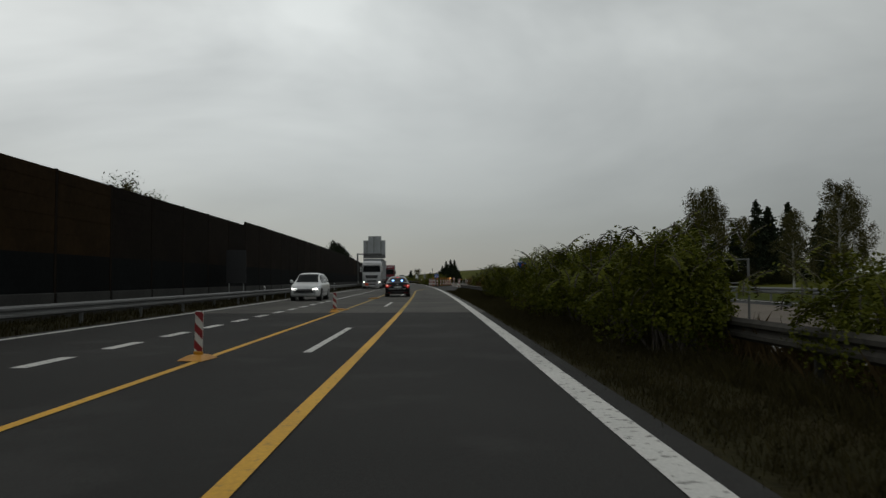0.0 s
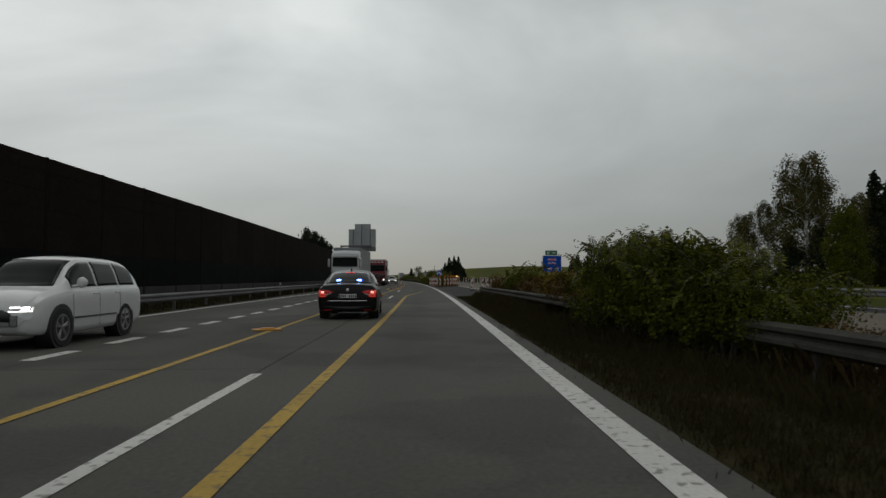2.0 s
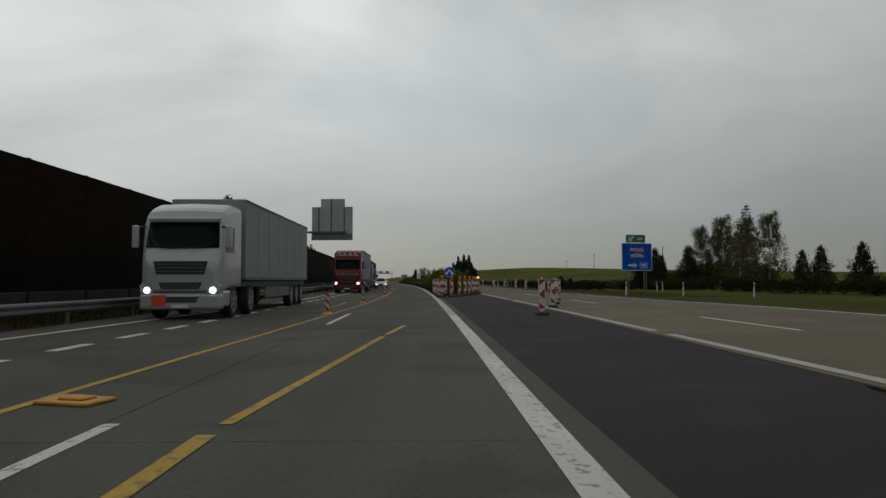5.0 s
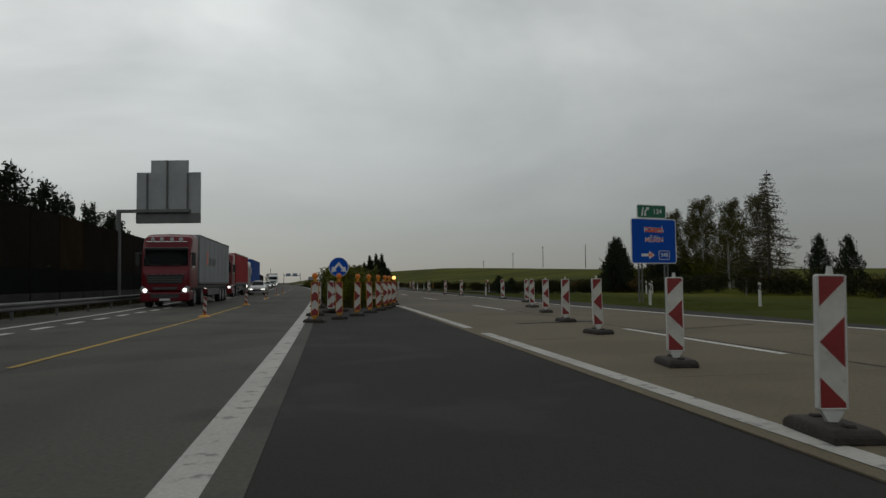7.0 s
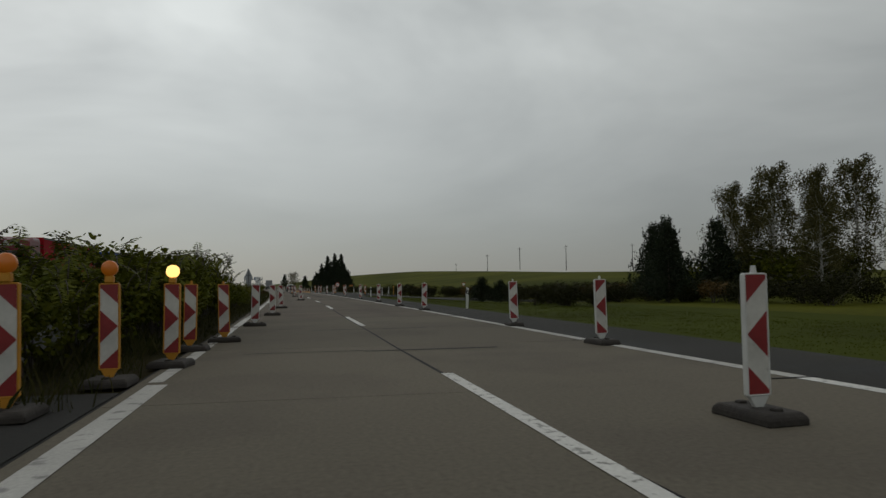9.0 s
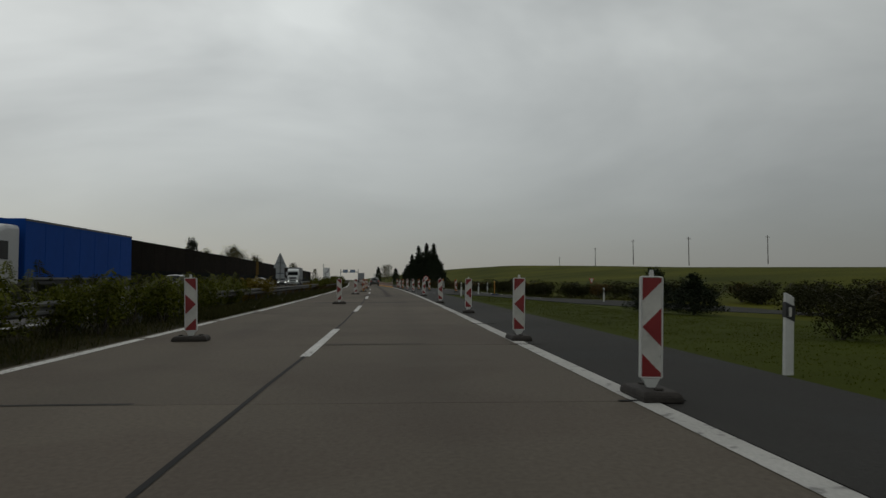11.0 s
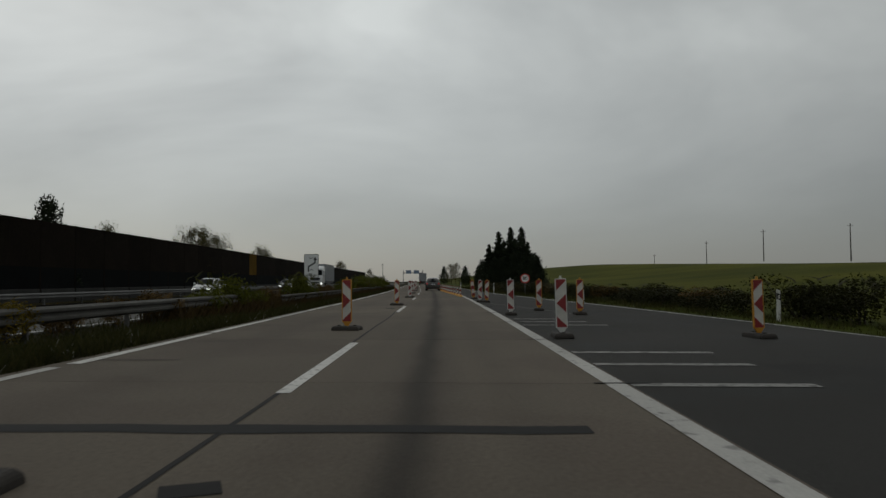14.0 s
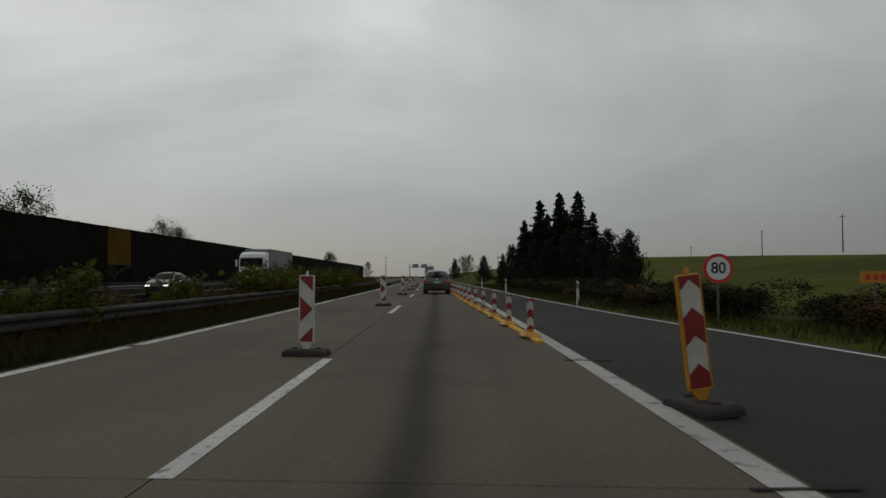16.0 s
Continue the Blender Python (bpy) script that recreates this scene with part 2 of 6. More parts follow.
M_FAINT_LINE = material("faint_white_road_paint", (0.11, 0.108, 0.1), 0.8, grain=0.25, scale=25, big=0.25, bigscale=0.8, wear=(0.045, 0.044, 0.041), wearscale=7.0, wearcut=0.5)
M_YELLOW_LINE = material("yellow_road_paint", (0.6, 0.32, 0.01), 0.7, grain=0.15, scale=25, big=0.15, bigscale=0.5, wear=(0.34, 0.2, 0.03), wearscale=9.0, wearcut=0.6)
M_YELLOW_WORN = material("faded_yellow_road_paint", (0.4, 0.25, 0.025), 0.75, grain=0.2, scale=25, big=0.22, bigscale=0.5, wear=(0.2, 0.14, 0.04), wearscale=7.0, wearcut=0.54)
M_DRY_GRASS = material("dry_verge", spec=0.05, color=(0.03, 0.022, 0.01), rough=0.95, grain=0.35, scale=14, big=0.3, bigscale=0.4, bump=0.6, bumpscale=25, tint=(0.02, 0.022, 0.008), wearscale=0.9)
M_GRASS = material("mown_grass", spec=0.05, color=(0.04, 0.049, 0.003), rough=0.95, grain=0.2, scale=18, big=0.25, bigscale=0.15, bump=0.25, bumpscale=30, tint=(0.042, 0.053, 0.005), wearscale=0.3)
M_FIELD = material("field", spec=0.05, color=(0.036, 0.05, 0.003), rough=0.95, grain=0.3, scale=3, big=0.35, bigscale=0.03, bump=0.4, bumpscale=6, tint=(0.085, 0.08, 0.006), wearscale=0.03)
M_WALL = material("dark_noise_wall", spec=0.06, color=(0.0115, 0.0085, 0.006), rough=0.95, grain=0.25, scale=5, big=0.25, bigscale=0.3, bump=0.4, bumpscale=20, random=0.2)
M_WALL_LOW = material("black_green_noise_wall", spec=0.06, color=(0.005, 0.006, 0.0062), rough=0.9, grain=0.25, scale=5, big=0.25, bigscale=0.3, random=0.2)
M_WALL_RUST = material("rust_brown_noise_wall", spec=0.06, color=(0.022, 0.013, 0.005), rough=0.95, grain=0.25, scale=5, big=0.3, bigscale=0.4, bump=0.4, bumpscale=20)
M_WALL_YELLOW = material("yellow_brown_noise_wall", spec=0.06, color=(0.1, 0.058, 0.007), rough=0.95, grain=0.2, scale=5, big=0.25, bigscale=0.4)
M_PLINTH = material("stained_concrete", spec=0.2, color=(0.034, 0.034, 0.032), rough=0.9, grain=0.2, scale=12, big=0.25, bigscale=0.5, bump=0.3)
M_STEEL = material("galvanised_steel", (0.3, 0.31, 0.31), 0.5, metal=0.7, grain=0.12, scale=10, big=0.18, bigscale=0.6)
M_STEEL_DULL = material("dull_grey_steel", (0.13, 0.132, 0.13), 0.72, metal=0.3, grain=0.12, scale=10, big=0.2, bigscale=0.6)
M_STEEL_GREY = material("greyed_rail_steel", (0.082, 0.079, 0.072), 0.75, metal=0.2, grain=0.2, scale=10, big=0.3, bigscale=0.8, spec=0.3)
# dirty old steel, its colour also darkened for the shade below the top edge
M_STEEL_OLD_SHADED = material("weathered_shaded_rail_steel", (0.05, 0.046, 0.039), 0.85, metal=0.1, grain=0.25, scale=10, big=0.3, bigscale=0.8, spec=0.2)
M_SIGN_BACK = material("grey_sign_back", (0.3, 0.315, 0.32), 0.6, metal=0.1, grain=0.06, scale=6, big=0.12, bigscale=0.8)
M_LEAF_MEDIAN = leafy("median_leaves", (0.04, 0.05, 0.004), (0.105, 0.11, 0.009))
M_LEAF_YELLOW = leafy("yellowing_leaves", (0.1, 0.078, 0.01), (0.2, 0.14, 0.015))
M_LEAF_BROWN = leafy("withered_leaves", (0.055, 0.034, 0.011), (0.125, 0.075, 0.022))
M_LEAF_DARK = leafy("dark_leaves", (0.015, 0.016, 0.004), (0.024, 0.024, 0.006))
M_LEAF_BIRCH = leafy("birch_leaves", (0.042, 0.044, 0.014), (0.105, 0.09, 0.032))
M_NEEDLE = leafy("spruce_needles", (0.011, 0.017, 0.009), (0.028, 0.036, 0.018))
M_NEEDLE_LARCH = leafy("larch_needles", (0.05, 0.045, 0.025), (0.1, 0.085, 0.05))
M_BARK = material("bark", (0.06, 0.05, 0.04), 0.95, grain=0.3, scale=15, big=0.2, bigscale=1.0, bump=0.5)
M_BIRCH_BARK = material("birch_bark", (0.4, 0.39, 0.36), 0.85, grain=0.2, scale=10, big=0.2, bigscale=1.0, wear=(0.06, 0.055, 0.05), wearscale=6.0, wearcut=0.58)
M_WEED = leafy("verge_weeds", (0.022, 0.018, 0.006), (0.038, 0.032, 0.01))
M_MOWN = leafy("mown_grass_blades", (0.044, 0.054, 0.003), (0.062, 0.07, 0.006))
M_FLOWER = leafy("white_petals", (0.2, 0.19, 0.16), (0.42, 0.41, 0.37))
M_SEED = leafy("pale_seed_heads", (0.12, 0.105, 0.08), (0.3, 0.27, 0.22))
M_WEED_RUST = leafy("rusty_weeds", (0.032, 0.022, 0.008), (0.075, 0.05, 0.02))
M_WEED_GREEN = leafy("green_weeds", (0.024, 0.029, 0.007), (0.06, 0.054, 0.018))


# ---- ground ----
HILL = [(0, 0.6), (120, 1.5), (200, 2.4), (398, 5.9), (440, 7.0), (489, 8.2), (580, 10.2), (800, 11.5), (1800, 10.0)]


def ease(k):
    k = min(max(k, 0.0), 1.0)
    return k * k * (3 - 2 * k)


def dip(u, y):
    """The slip road comes up from a little below the motorway."""
    return -0.42 * ease((u - 16.5) / 9) * ease((232 - y) / 26) * ease((y - 150) / 30)


def ground_z(u, y):
    """Flat beside the road; a field that swells up to a low crest on the side of the poles."""
    k = min(max((u - 26) / 85, 0), 1)
    z = -0.035 + dip(u, y) + lerp(HILL, y) * k * k * (3 - 2 * k)
    if u > 130:
        z -= (u - 130) * 0.02
    return z


def build_ground():
    us = [-1500, -700, -350, -180, -100, -60, -40, -25, -16, -11, -9.2, 1.9, 3.0, 4.4, 6.1, 15.9, 16.5, 17.5, 18.5, 19.5, 20.5, 21.5, 22.5, 23.5, 24.5, 26, 28, 30, 32.5, 35, 40, 46, 52, 60, 68, 76, 84, 92, 100, 111, 130, 170, 240, 360, 600, 1000, 1800]
    ys = [-400, -200, -100] + [float(k) for k in range(-60, 148, 8)] + [float(k) for k in range(148, 236, 3)] + [float(k) for k in range(236, 420, 8)] + [430, 460, 500, 540, 580, 640, 720, 820, 1000, 1300, 1800, 2600]
    bm = bmesh.new()
    g = [[bm.verts.new(P(u, y, ground_z(u, y))) for u in us] for y in ys]
    for j in range(len(ys) - 1):
        for i in range(len(us) - 1):
            f = bm.faces.new((g[j][i], g[j][i + 1], g[j + 1][i + 1], g[j + 1][i]))
            f.smooth = True
            u = (us[i] + us[i + 1]) / 2
            f.material_index = 0 if u < 10 else 1 if u < 26 else 2
    return solid("ground", bm, [M_DRY_GRASS, M_GRASS, M_FIELD], "verges of dry and mown grass and a gently rising field", "ground", kind="structure")


build_ground()

# ---- carriageways ----
# outer edge of the merging slip road, and the kerb line of the grass wedge beside it
RAMP_OUT = [(120, 50.0), (150, 41.5), (170, 36.0), (190, 31.2), (196, 29.3), (202, 26.6), (208, 24.2), (214, 22.3), (220, 20.8), (226, 19.9), (238, 18.75), (246, 18.2), (258, 17.2), (275, 16.6), (420, 16.6)]
RAMP_IN = [(120, 45.0), (150, 36.5), (170, 30.5), (183.5, 26.3), (190, 23.2), (195, 20.2), (198, 17.8), (200, 16.2), (201, 15.75), (206, 15.75)]
EDGE_R = [(60, 17.43), (100, 15.83), (108, 14.73), (113, 14.28), (118, 13.98), (124, 13.58), (130, 13.43), (160, 13.35), (420, 13.35)]


def surface(name, edges, z, mat, label, category="road", low=-0.12):
    bm = bmesh.new()
    ribbon(bm, edges, z, low)
    return solid(name, bm, mat, label, category, kind="structure")


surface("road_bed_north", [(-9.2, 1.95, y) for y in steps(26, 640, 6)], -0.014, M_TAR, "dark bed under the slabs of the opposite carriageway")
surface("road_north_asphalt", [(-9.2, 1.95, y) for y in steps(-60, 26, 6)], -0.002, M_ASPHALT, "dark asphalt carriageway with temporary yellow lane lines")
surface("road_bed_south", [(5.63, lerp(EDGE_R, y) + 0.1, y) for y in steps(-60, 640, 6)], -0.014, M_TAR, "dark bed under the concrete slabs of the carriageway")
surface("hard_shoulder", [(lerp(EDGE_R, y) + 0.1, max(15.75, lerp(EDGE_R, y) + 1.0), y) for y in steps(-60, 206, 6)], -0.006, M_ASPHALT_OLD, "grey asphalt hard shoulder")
def paved(name, left, right, y0, y1, mat, label):
    """A paved strip that follows the ground's dip."""
    bm = bmesh.new()
    rows = []
    for y in steps(y0, y1, 3):
        us = [left(y) + (right(y) - left(y)) * k / 8 for k in range(9)]
        rows.append([bm.verts.new(P(u, y, dip(u, y) - 0.006)) for u in us] + [bm.verts.new(P(us[-1], y, dip(us[-1], y) - 0.12)), bm.verts.new(P(us[0], y, dip(us[0], y) - 0.12))])
    for p, q in zip(rows, rows[1:]):
        for k in range(8):
            bm.faces.new((p[k], p[k + 1], q[k + 1], q[k]))
        bm.faces.new((p[8], p[9], q[9], q[8]))
        bm.faces.new((p[10], p[0], q[0], q[10]))
    return solid(name, bm, mat, label, "road", kind="structure")


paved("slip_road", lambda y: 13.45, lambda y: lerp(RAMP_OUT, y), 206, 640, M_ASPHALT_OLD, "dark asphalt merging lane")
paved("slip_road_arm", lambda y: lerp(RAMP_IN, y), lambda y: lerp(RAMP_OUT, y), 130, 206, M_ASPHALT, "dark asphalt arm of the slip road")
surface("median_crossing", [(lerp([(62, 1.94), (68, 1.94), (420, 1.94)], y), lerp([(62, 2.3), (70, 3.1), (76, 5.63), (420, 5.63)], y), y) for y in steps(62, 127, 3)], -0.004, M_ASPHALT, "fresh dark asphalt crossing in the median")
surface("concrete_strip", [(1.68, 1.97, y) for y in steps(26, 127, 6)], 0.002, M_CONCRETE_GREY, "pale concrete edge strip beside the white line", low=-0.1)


LANE_JOINT = [(100, 9.72), (119, 9.71), (127, 9.42), (145, 9.4), (160, 9.58), (640, 9.58)]


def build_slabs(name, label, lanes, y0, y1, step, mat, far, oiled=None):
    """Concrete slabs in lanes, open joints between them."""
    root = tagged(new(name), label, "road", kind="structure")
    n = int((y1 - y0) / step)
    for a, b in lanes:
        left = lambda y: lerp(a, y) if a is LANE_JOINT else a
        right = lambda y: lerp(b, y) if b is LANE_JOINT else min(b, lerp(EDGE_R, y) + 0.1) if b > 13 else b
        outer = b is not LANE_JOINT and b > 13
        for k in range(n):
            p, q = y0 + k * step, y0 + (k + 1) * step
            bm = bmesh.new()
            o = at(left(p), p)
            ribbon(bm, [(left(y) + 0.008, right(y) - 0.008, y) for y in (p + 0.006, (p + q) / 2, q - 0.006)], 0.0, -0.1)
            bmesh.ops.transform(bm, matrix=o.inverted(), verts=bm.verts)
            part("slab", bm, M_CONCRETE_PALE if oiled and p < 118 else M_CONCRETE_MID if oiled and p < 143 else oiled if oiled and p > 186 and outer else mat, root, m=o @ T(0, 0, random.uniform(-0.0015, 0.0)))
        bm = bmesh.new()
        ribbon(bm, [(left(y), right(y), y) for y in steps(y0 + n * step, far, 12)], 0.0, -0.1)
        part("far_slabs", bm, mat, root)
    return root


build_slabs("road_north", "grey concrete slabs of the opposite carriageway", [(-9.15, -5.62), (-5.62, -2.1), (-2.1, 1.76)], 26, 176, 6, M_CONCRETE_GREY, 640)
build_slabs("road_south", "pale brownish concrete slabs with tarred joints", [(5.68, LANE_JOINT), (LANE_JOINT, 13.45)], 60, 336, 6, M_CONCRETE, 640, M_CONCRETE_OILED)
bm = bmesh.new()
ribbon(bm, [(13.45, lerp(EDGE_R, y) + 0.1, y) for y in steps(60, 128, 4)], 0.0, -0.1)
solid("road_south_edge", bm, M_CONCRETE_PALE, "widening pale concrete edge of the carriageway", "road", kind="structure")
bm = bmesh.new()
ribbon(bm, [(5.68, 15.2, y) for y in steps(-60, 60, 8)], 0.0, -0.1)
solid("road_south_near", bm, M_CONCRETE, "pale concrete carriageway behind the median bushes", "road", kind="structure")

# ---- painted lines ----
LY2 = [(-60, -3.55), (66, -3.45), (76, -3.25), (94, -2.6), (104, -2.2), (118, -2.0), (640, -2.0)]
LSD = [(-60, -5.75), (75, -5.7), (103, -5.6), (130, -5.5), (640, -5.5)]
LE = [(-60, -8.85), (57, -8.75), (74, -8.35), (101, -7.0), (112, -6.6), (125, -6.7), (160, -7.8), (190, -8.5), (640, -8.5)]
RAIL_L = [(-60, -9.85), (74, -9.8), (105, -8.6), (125, -8.4), (160, -9.3), (190, -9.85), (640, -9.85)]


def line(name, label, line_u, width, pieces, mat, z=0.005, kind_category="road marking"):
    """A painted line of pieces (y0, y1), each a part of it."""
    root = tagged(new(name), label, kind_category, kind="structure")
    for a, b in pieces:
        bm = bmesh.new()
        ribbon(bm, [(line_u(y) - width / 2, line_u(y) + width / 2, y) for y in steps(a, b, 4)], z, lift=dip)
        part("stripe", bm, mat, root)
    return root


line("line_median", "broad white edge line, worn by tyres", lambda y: lerp([(0, 1.57), (640, 1.57)], y), 0.27, [(-60, 26), (26, 92)], M_WHITE_LINE)
line("line_median_worn", "broad white edge line, badly chipped", lambda y: 1.57, 0.3, [(92, 128), (128, 420)], M_WORN_LINE)
line("line_yellow", "temporary yellow lane line", lambda y: lerp([(0, -1.19), (60, -1.17), (72, -1.15), (74.3, -1.1)], y), 0.155, [(-60, 26)], M_YELLOW_LINE, 0.007)
line("line_yellow_worn", "faded yellow lane line on the concrete", lambda y: lerp([(0, -1.19), (60, -1.17), (72, -1.15), (74.3, -1.1)], y), 0.155, [(26, 74.2)], M_YELLOW_WORN, 0.007)
line("line_yellow_thin", "thin end of the yellow lane line", lambda y: lerp([(74.3, -1.1), (83.7, -0.28), (87, 0.06)], y), 0.12, [(74.6, 83.5), (84.0, 87)], M_YELLOW_WORN, 0.007)
line("line_yellow_guide", "temporary yellow guide line along the bollards", lambda y: lerp(LY2, y), 0.12, [(-60, 26)], M_YELLOW_LINE, 0.007)
line("line_yellow_guide_worn", "faded yellow guide line along the bollards", lambda y: lerp(LY2, y), 0.12, [(26, 104), (105, 132)], M_YELLOW_WORN, 0.007)
line("line_yellow_stub", "short leftover of a yellow line", lambda y: -3.4, 0.13, [(99, 106)], M_YELLOW_WORN)
line("line_old_dashes", "white lane dashes of the opposite carriageway", lambda y: lerp([(0, -2.1), (75, -2.02), (420, -2.02)], y), 0.14, [(b - 5.9, b) for b in (-19, -0.7, 18.1, 37.5, 56.7, 74.65, 93.5, 152, 170, 188, 206, 224, 242, 260, 278)], M_WHITE_LINE)
line("line_short_dashes", "close white dashes between the lanes", lambda y: lerp(LSD, y), 0.24, [(18.2 + 2.6 * k, 19.55 + 2.6 * k) for k in range(-20, 90)], M_WHITE_LINE)
line("line_outer", "white outer edge line of the opposite carriageway", lambda y: lerp(LE, y), 0.2, [(-60, 26), (26, 420)], M_WHITE_LINE)
line("line_south_inner", "white inner edge line, worn by tyres", lambda y: lerp([(80, 6.0), (111, 5.95), (640, 5.94)], y), 0.24, [(-40, 84), (85, 109.6), (111.4, 127.5)], M_WORN_LINE)
rl = random.Random(31)
inner = tagged(new("line_south_inner_far"), "chipped white inner edge line, shifted at each slab joint", "road marking", kind="structure")
for k in range(49):
    a, d = 127.6 + 6 * k, rl.uniform(-0.045, 0.045)
    bm = bmesh.new()
    ribbon(bm, [(5.94 + d - 0.1, 5.94 + d + 0.1 + rl.uniform(-0.03, 0.02), a + rl.uniform(0.0, 0.35)), (5.94 + d - 0.1, 5.94 + d + 0.1, a + 3), (5.94 + d - 0.1, 5.94 + d + 0.09, a + 6 - rl.uniform(0.0, 0.3))], 0.005)
    part("stripe", bm, M_WHITE_LINE if k % 3 else M_WORN_LINE, inner)
line("line_south_dashes", "white lane dashes along the tarred joint", lambda y: lerp([(150, 9.5), (165, 9.63)], y), 0.16, [(a, a + 6.0) for a in (66, 85, 104, 121.6, 138.8, 154.1, 169.3, 186.8, 203.2, 222.65, 240.0, 258.4, 276.4, 294.9, 312.9, 331, 349, 367, 385, 403)], M_WHITE_LINE)
line("line_south_outer", "broad white outer edge line", lambda y: lerp(EDGE_R, y) - 0.06, 0.23, [(-40, 60), (60, 126)], M_WHITE_LINE)
line("line_south_outer_far", "broad dirty white outer edge line, tyre-worn", lambda y: lerp(EDGE_R, y) - 0.06, 0.23, [(126, 420)], M_WORN_LINE)
line("tarred_joint", "black tarred joint between the lanes", lambda y: lerp(LANE_JOINT, y) + 0.02 * math.sin(y * 0.9) + 0.012 * math.sin(y * 3.7), 0.055, [(100, 226)], M_TAR, 0.003, "joint")
for a, b, y, w in ((9.35, 13.3, 109.0, 0.09), (6.4, 7.4, 107.6, 0.05), (6.7, 8.75, 131.1, 0.05), (8.75, 11.2, 131.0, 0.13), (5.7, 6.8, 187.0, 0.12), (8.9, 9.7, 233.0, 0.12), (7.1, 11.95, 179.5, 0.34), (8.0, 11.05, 137.2, 0.12), (6.0, 12.5, 201.35, 0.3), (5.92, 7.35, 206.2, 0.06), (5.98, 7.2, 209.5, 0.05), (5.9, 6.95, 216.5, 0.06), (6.0, 7.1, 168.3, 0.06), (7.55, 10.15, 112.7, 0.42), (9.6, 11.5, 156.1, 0.07), (6.3, 8.4, 150.0, 0.07), (6.2, 7.1, 186.9, 0.07), (6.2, 7.5, 197.1, 0.07), (6.1, 7.3, 214.2, 0.07), (6.1, 7.0, 171.6, 0.08)):
    bm = bmesh.new()
    rj = random.Random(int(y * 10))
    va = []
    for k in range(13):
        u = a + (b - a) * k / 12
        d = 0.6 if 0 < k < 12 else 0.2
        va.append((bm.verts.new(P(u, y - w / 2 + rj.uniform(-0.12, 0.12) * w + (u - a) * {112.7: 0.2, 109.0: 0.4}.get(y, 0.02), 0.004)), bm.verts.new(P(u, y + w / 2 + rj.uniform(-0.12, 0.12) * w + (u - a) * {112.7: 0.2, 109.0: 0.4}.get(y, 0.02), 0.004))))
    for p, q in zip(va, va[1:]):
        bm.faces.new((p[0], q[0], q[1], p[1]))
    solid("tar_patch", bm, M_TAR, "black tar patch sealing a cross joint", "tar patch", kind="structure")
for u, y in ((9.25, 193.5), (9.55, 195.5), (9.86, 197.5), (9.9, 199.8), (9.8, 183.8), (9.1, 226.1)):
    bm = bmesh.new()
    box(bm, (0.34, 0.26, 0.006), at(u, y, 0.003, 20), 0.002)
    solid("tar_patch", bm, M_TAR, "small dark tar patch beside the joint", "tar patch", kind="structure")
cracks = tagged(new("edge_joints"), "black joints that cut the outer edge line", "joint", kind="structure")
for k in range(22):
    y = 126 + 6 * k
    bm = bmesh.new()
    d = random.uniform(-0.03, 0.05)
    box(bm, (0.62 + d, 0.05 + 0.3 * abs(d), 0.004), at(13.36 + d, y, 0.0075, random.uniform(-4, 4)))
    part("crack", bm, M_TAR, cracks)
hatch = tagged(new("hatching"), "faded white hatching bars on the merging lane", "road marking", kind="structure")
for y, b in ((203.8, 15.53), (205.75, 15.67), (207.4, 15.74), (214.5, 15.72), (216.05, 15.5), (217.5, 15.1)):
    bm = bmesh.new()
    ribbon(bm, [(13.46, b, y), (13.46, b, y + 0.24)], 0.002)
    part("stripe", bm, M_HATCH_LINE, hatch)
line("merge_line", "faint worn white line slanting across the merging lane", lambda y: lerp([(221, 16.0), (225.4, 15.3), (232.5, 13.95), (235, 13.7)], y), 0.09, [(221, 235)], M_FAINT_LINE, 0.003)
line("slip_road_line", "white outer line of the slip road", lambda y: lerp(RAMP_OUT, y) - 0.35, 0.14, [(205, 420)], M_WHITE_LINE)

# ---- noise wall ----
WALL_TOP = [(-40, 4.9), (49, 4.9), (50, 5.15), (112, 5.25), (150, 5.1), (190, 4.95), (240, 4.85), (640, 4.8)]


def build_wall():
    root = tagged(new("wall_north"), "tall dark noise wall of stacked panels on a concrete plinth", "noise wall", kind="structure")

    def panel(name, h, mat):
        bm = bmesh.new()
        box(bm, (0.12, 3.84, h), T(0, 0, h / 2))
        for k in range(5):
            box(bm, (0.012, 3.8, h / 9), T(0.063, 0, h * (k + 0.5) / 5))
        return mesh_of(bm, name, mat)

    meshes = {}
    bmp = bmesh.new()
    box(bmp, (0.15, 0.16, 5.4), T(0, 0, 2.55), 0.01)
    post = mesh_of(bmp, "wall_post", M_WALL)
    bml = bmesh.new()
    box(bml, (0.22, 3.84, 0.86), T(0, 0, 0.37), 0.02)
    foot = mesh_of(bml, "plinth", M_PLINTH)
    for k in range(128):
        y = -30 + 4 * k
        top = lerp(WALL_TOP, y)
        rust = y in (22, 26) or k % 37 == 5
        for name, z, h, mat in (("lower_panel", 0.8, 1.3, M_WALL_LOW), ("upper_panel", 2.1, round(top - 2.1, 2), M_WALL_YELLOW if y == 286 else M_WALL_RUST if rust else M_WALL)):
            key = (name, h, mat.name)
            if key not in meshes:
                meshes[key] = panel(name, h, mat)
            ob = new(name, meshes[key])
            ob.parent, ob.matrix_basis = root, at(-12.55, y, z)
        for name, me, yy in (("wall_post", post, y + 2), ("plinth", foot, y)):
            ob = new(name, me)
            ob.parent = root
            ob.matrix_basis = at(-12.55, yy, 0 if name == "plinth" else top - 5.22)
    return root


build_wall()


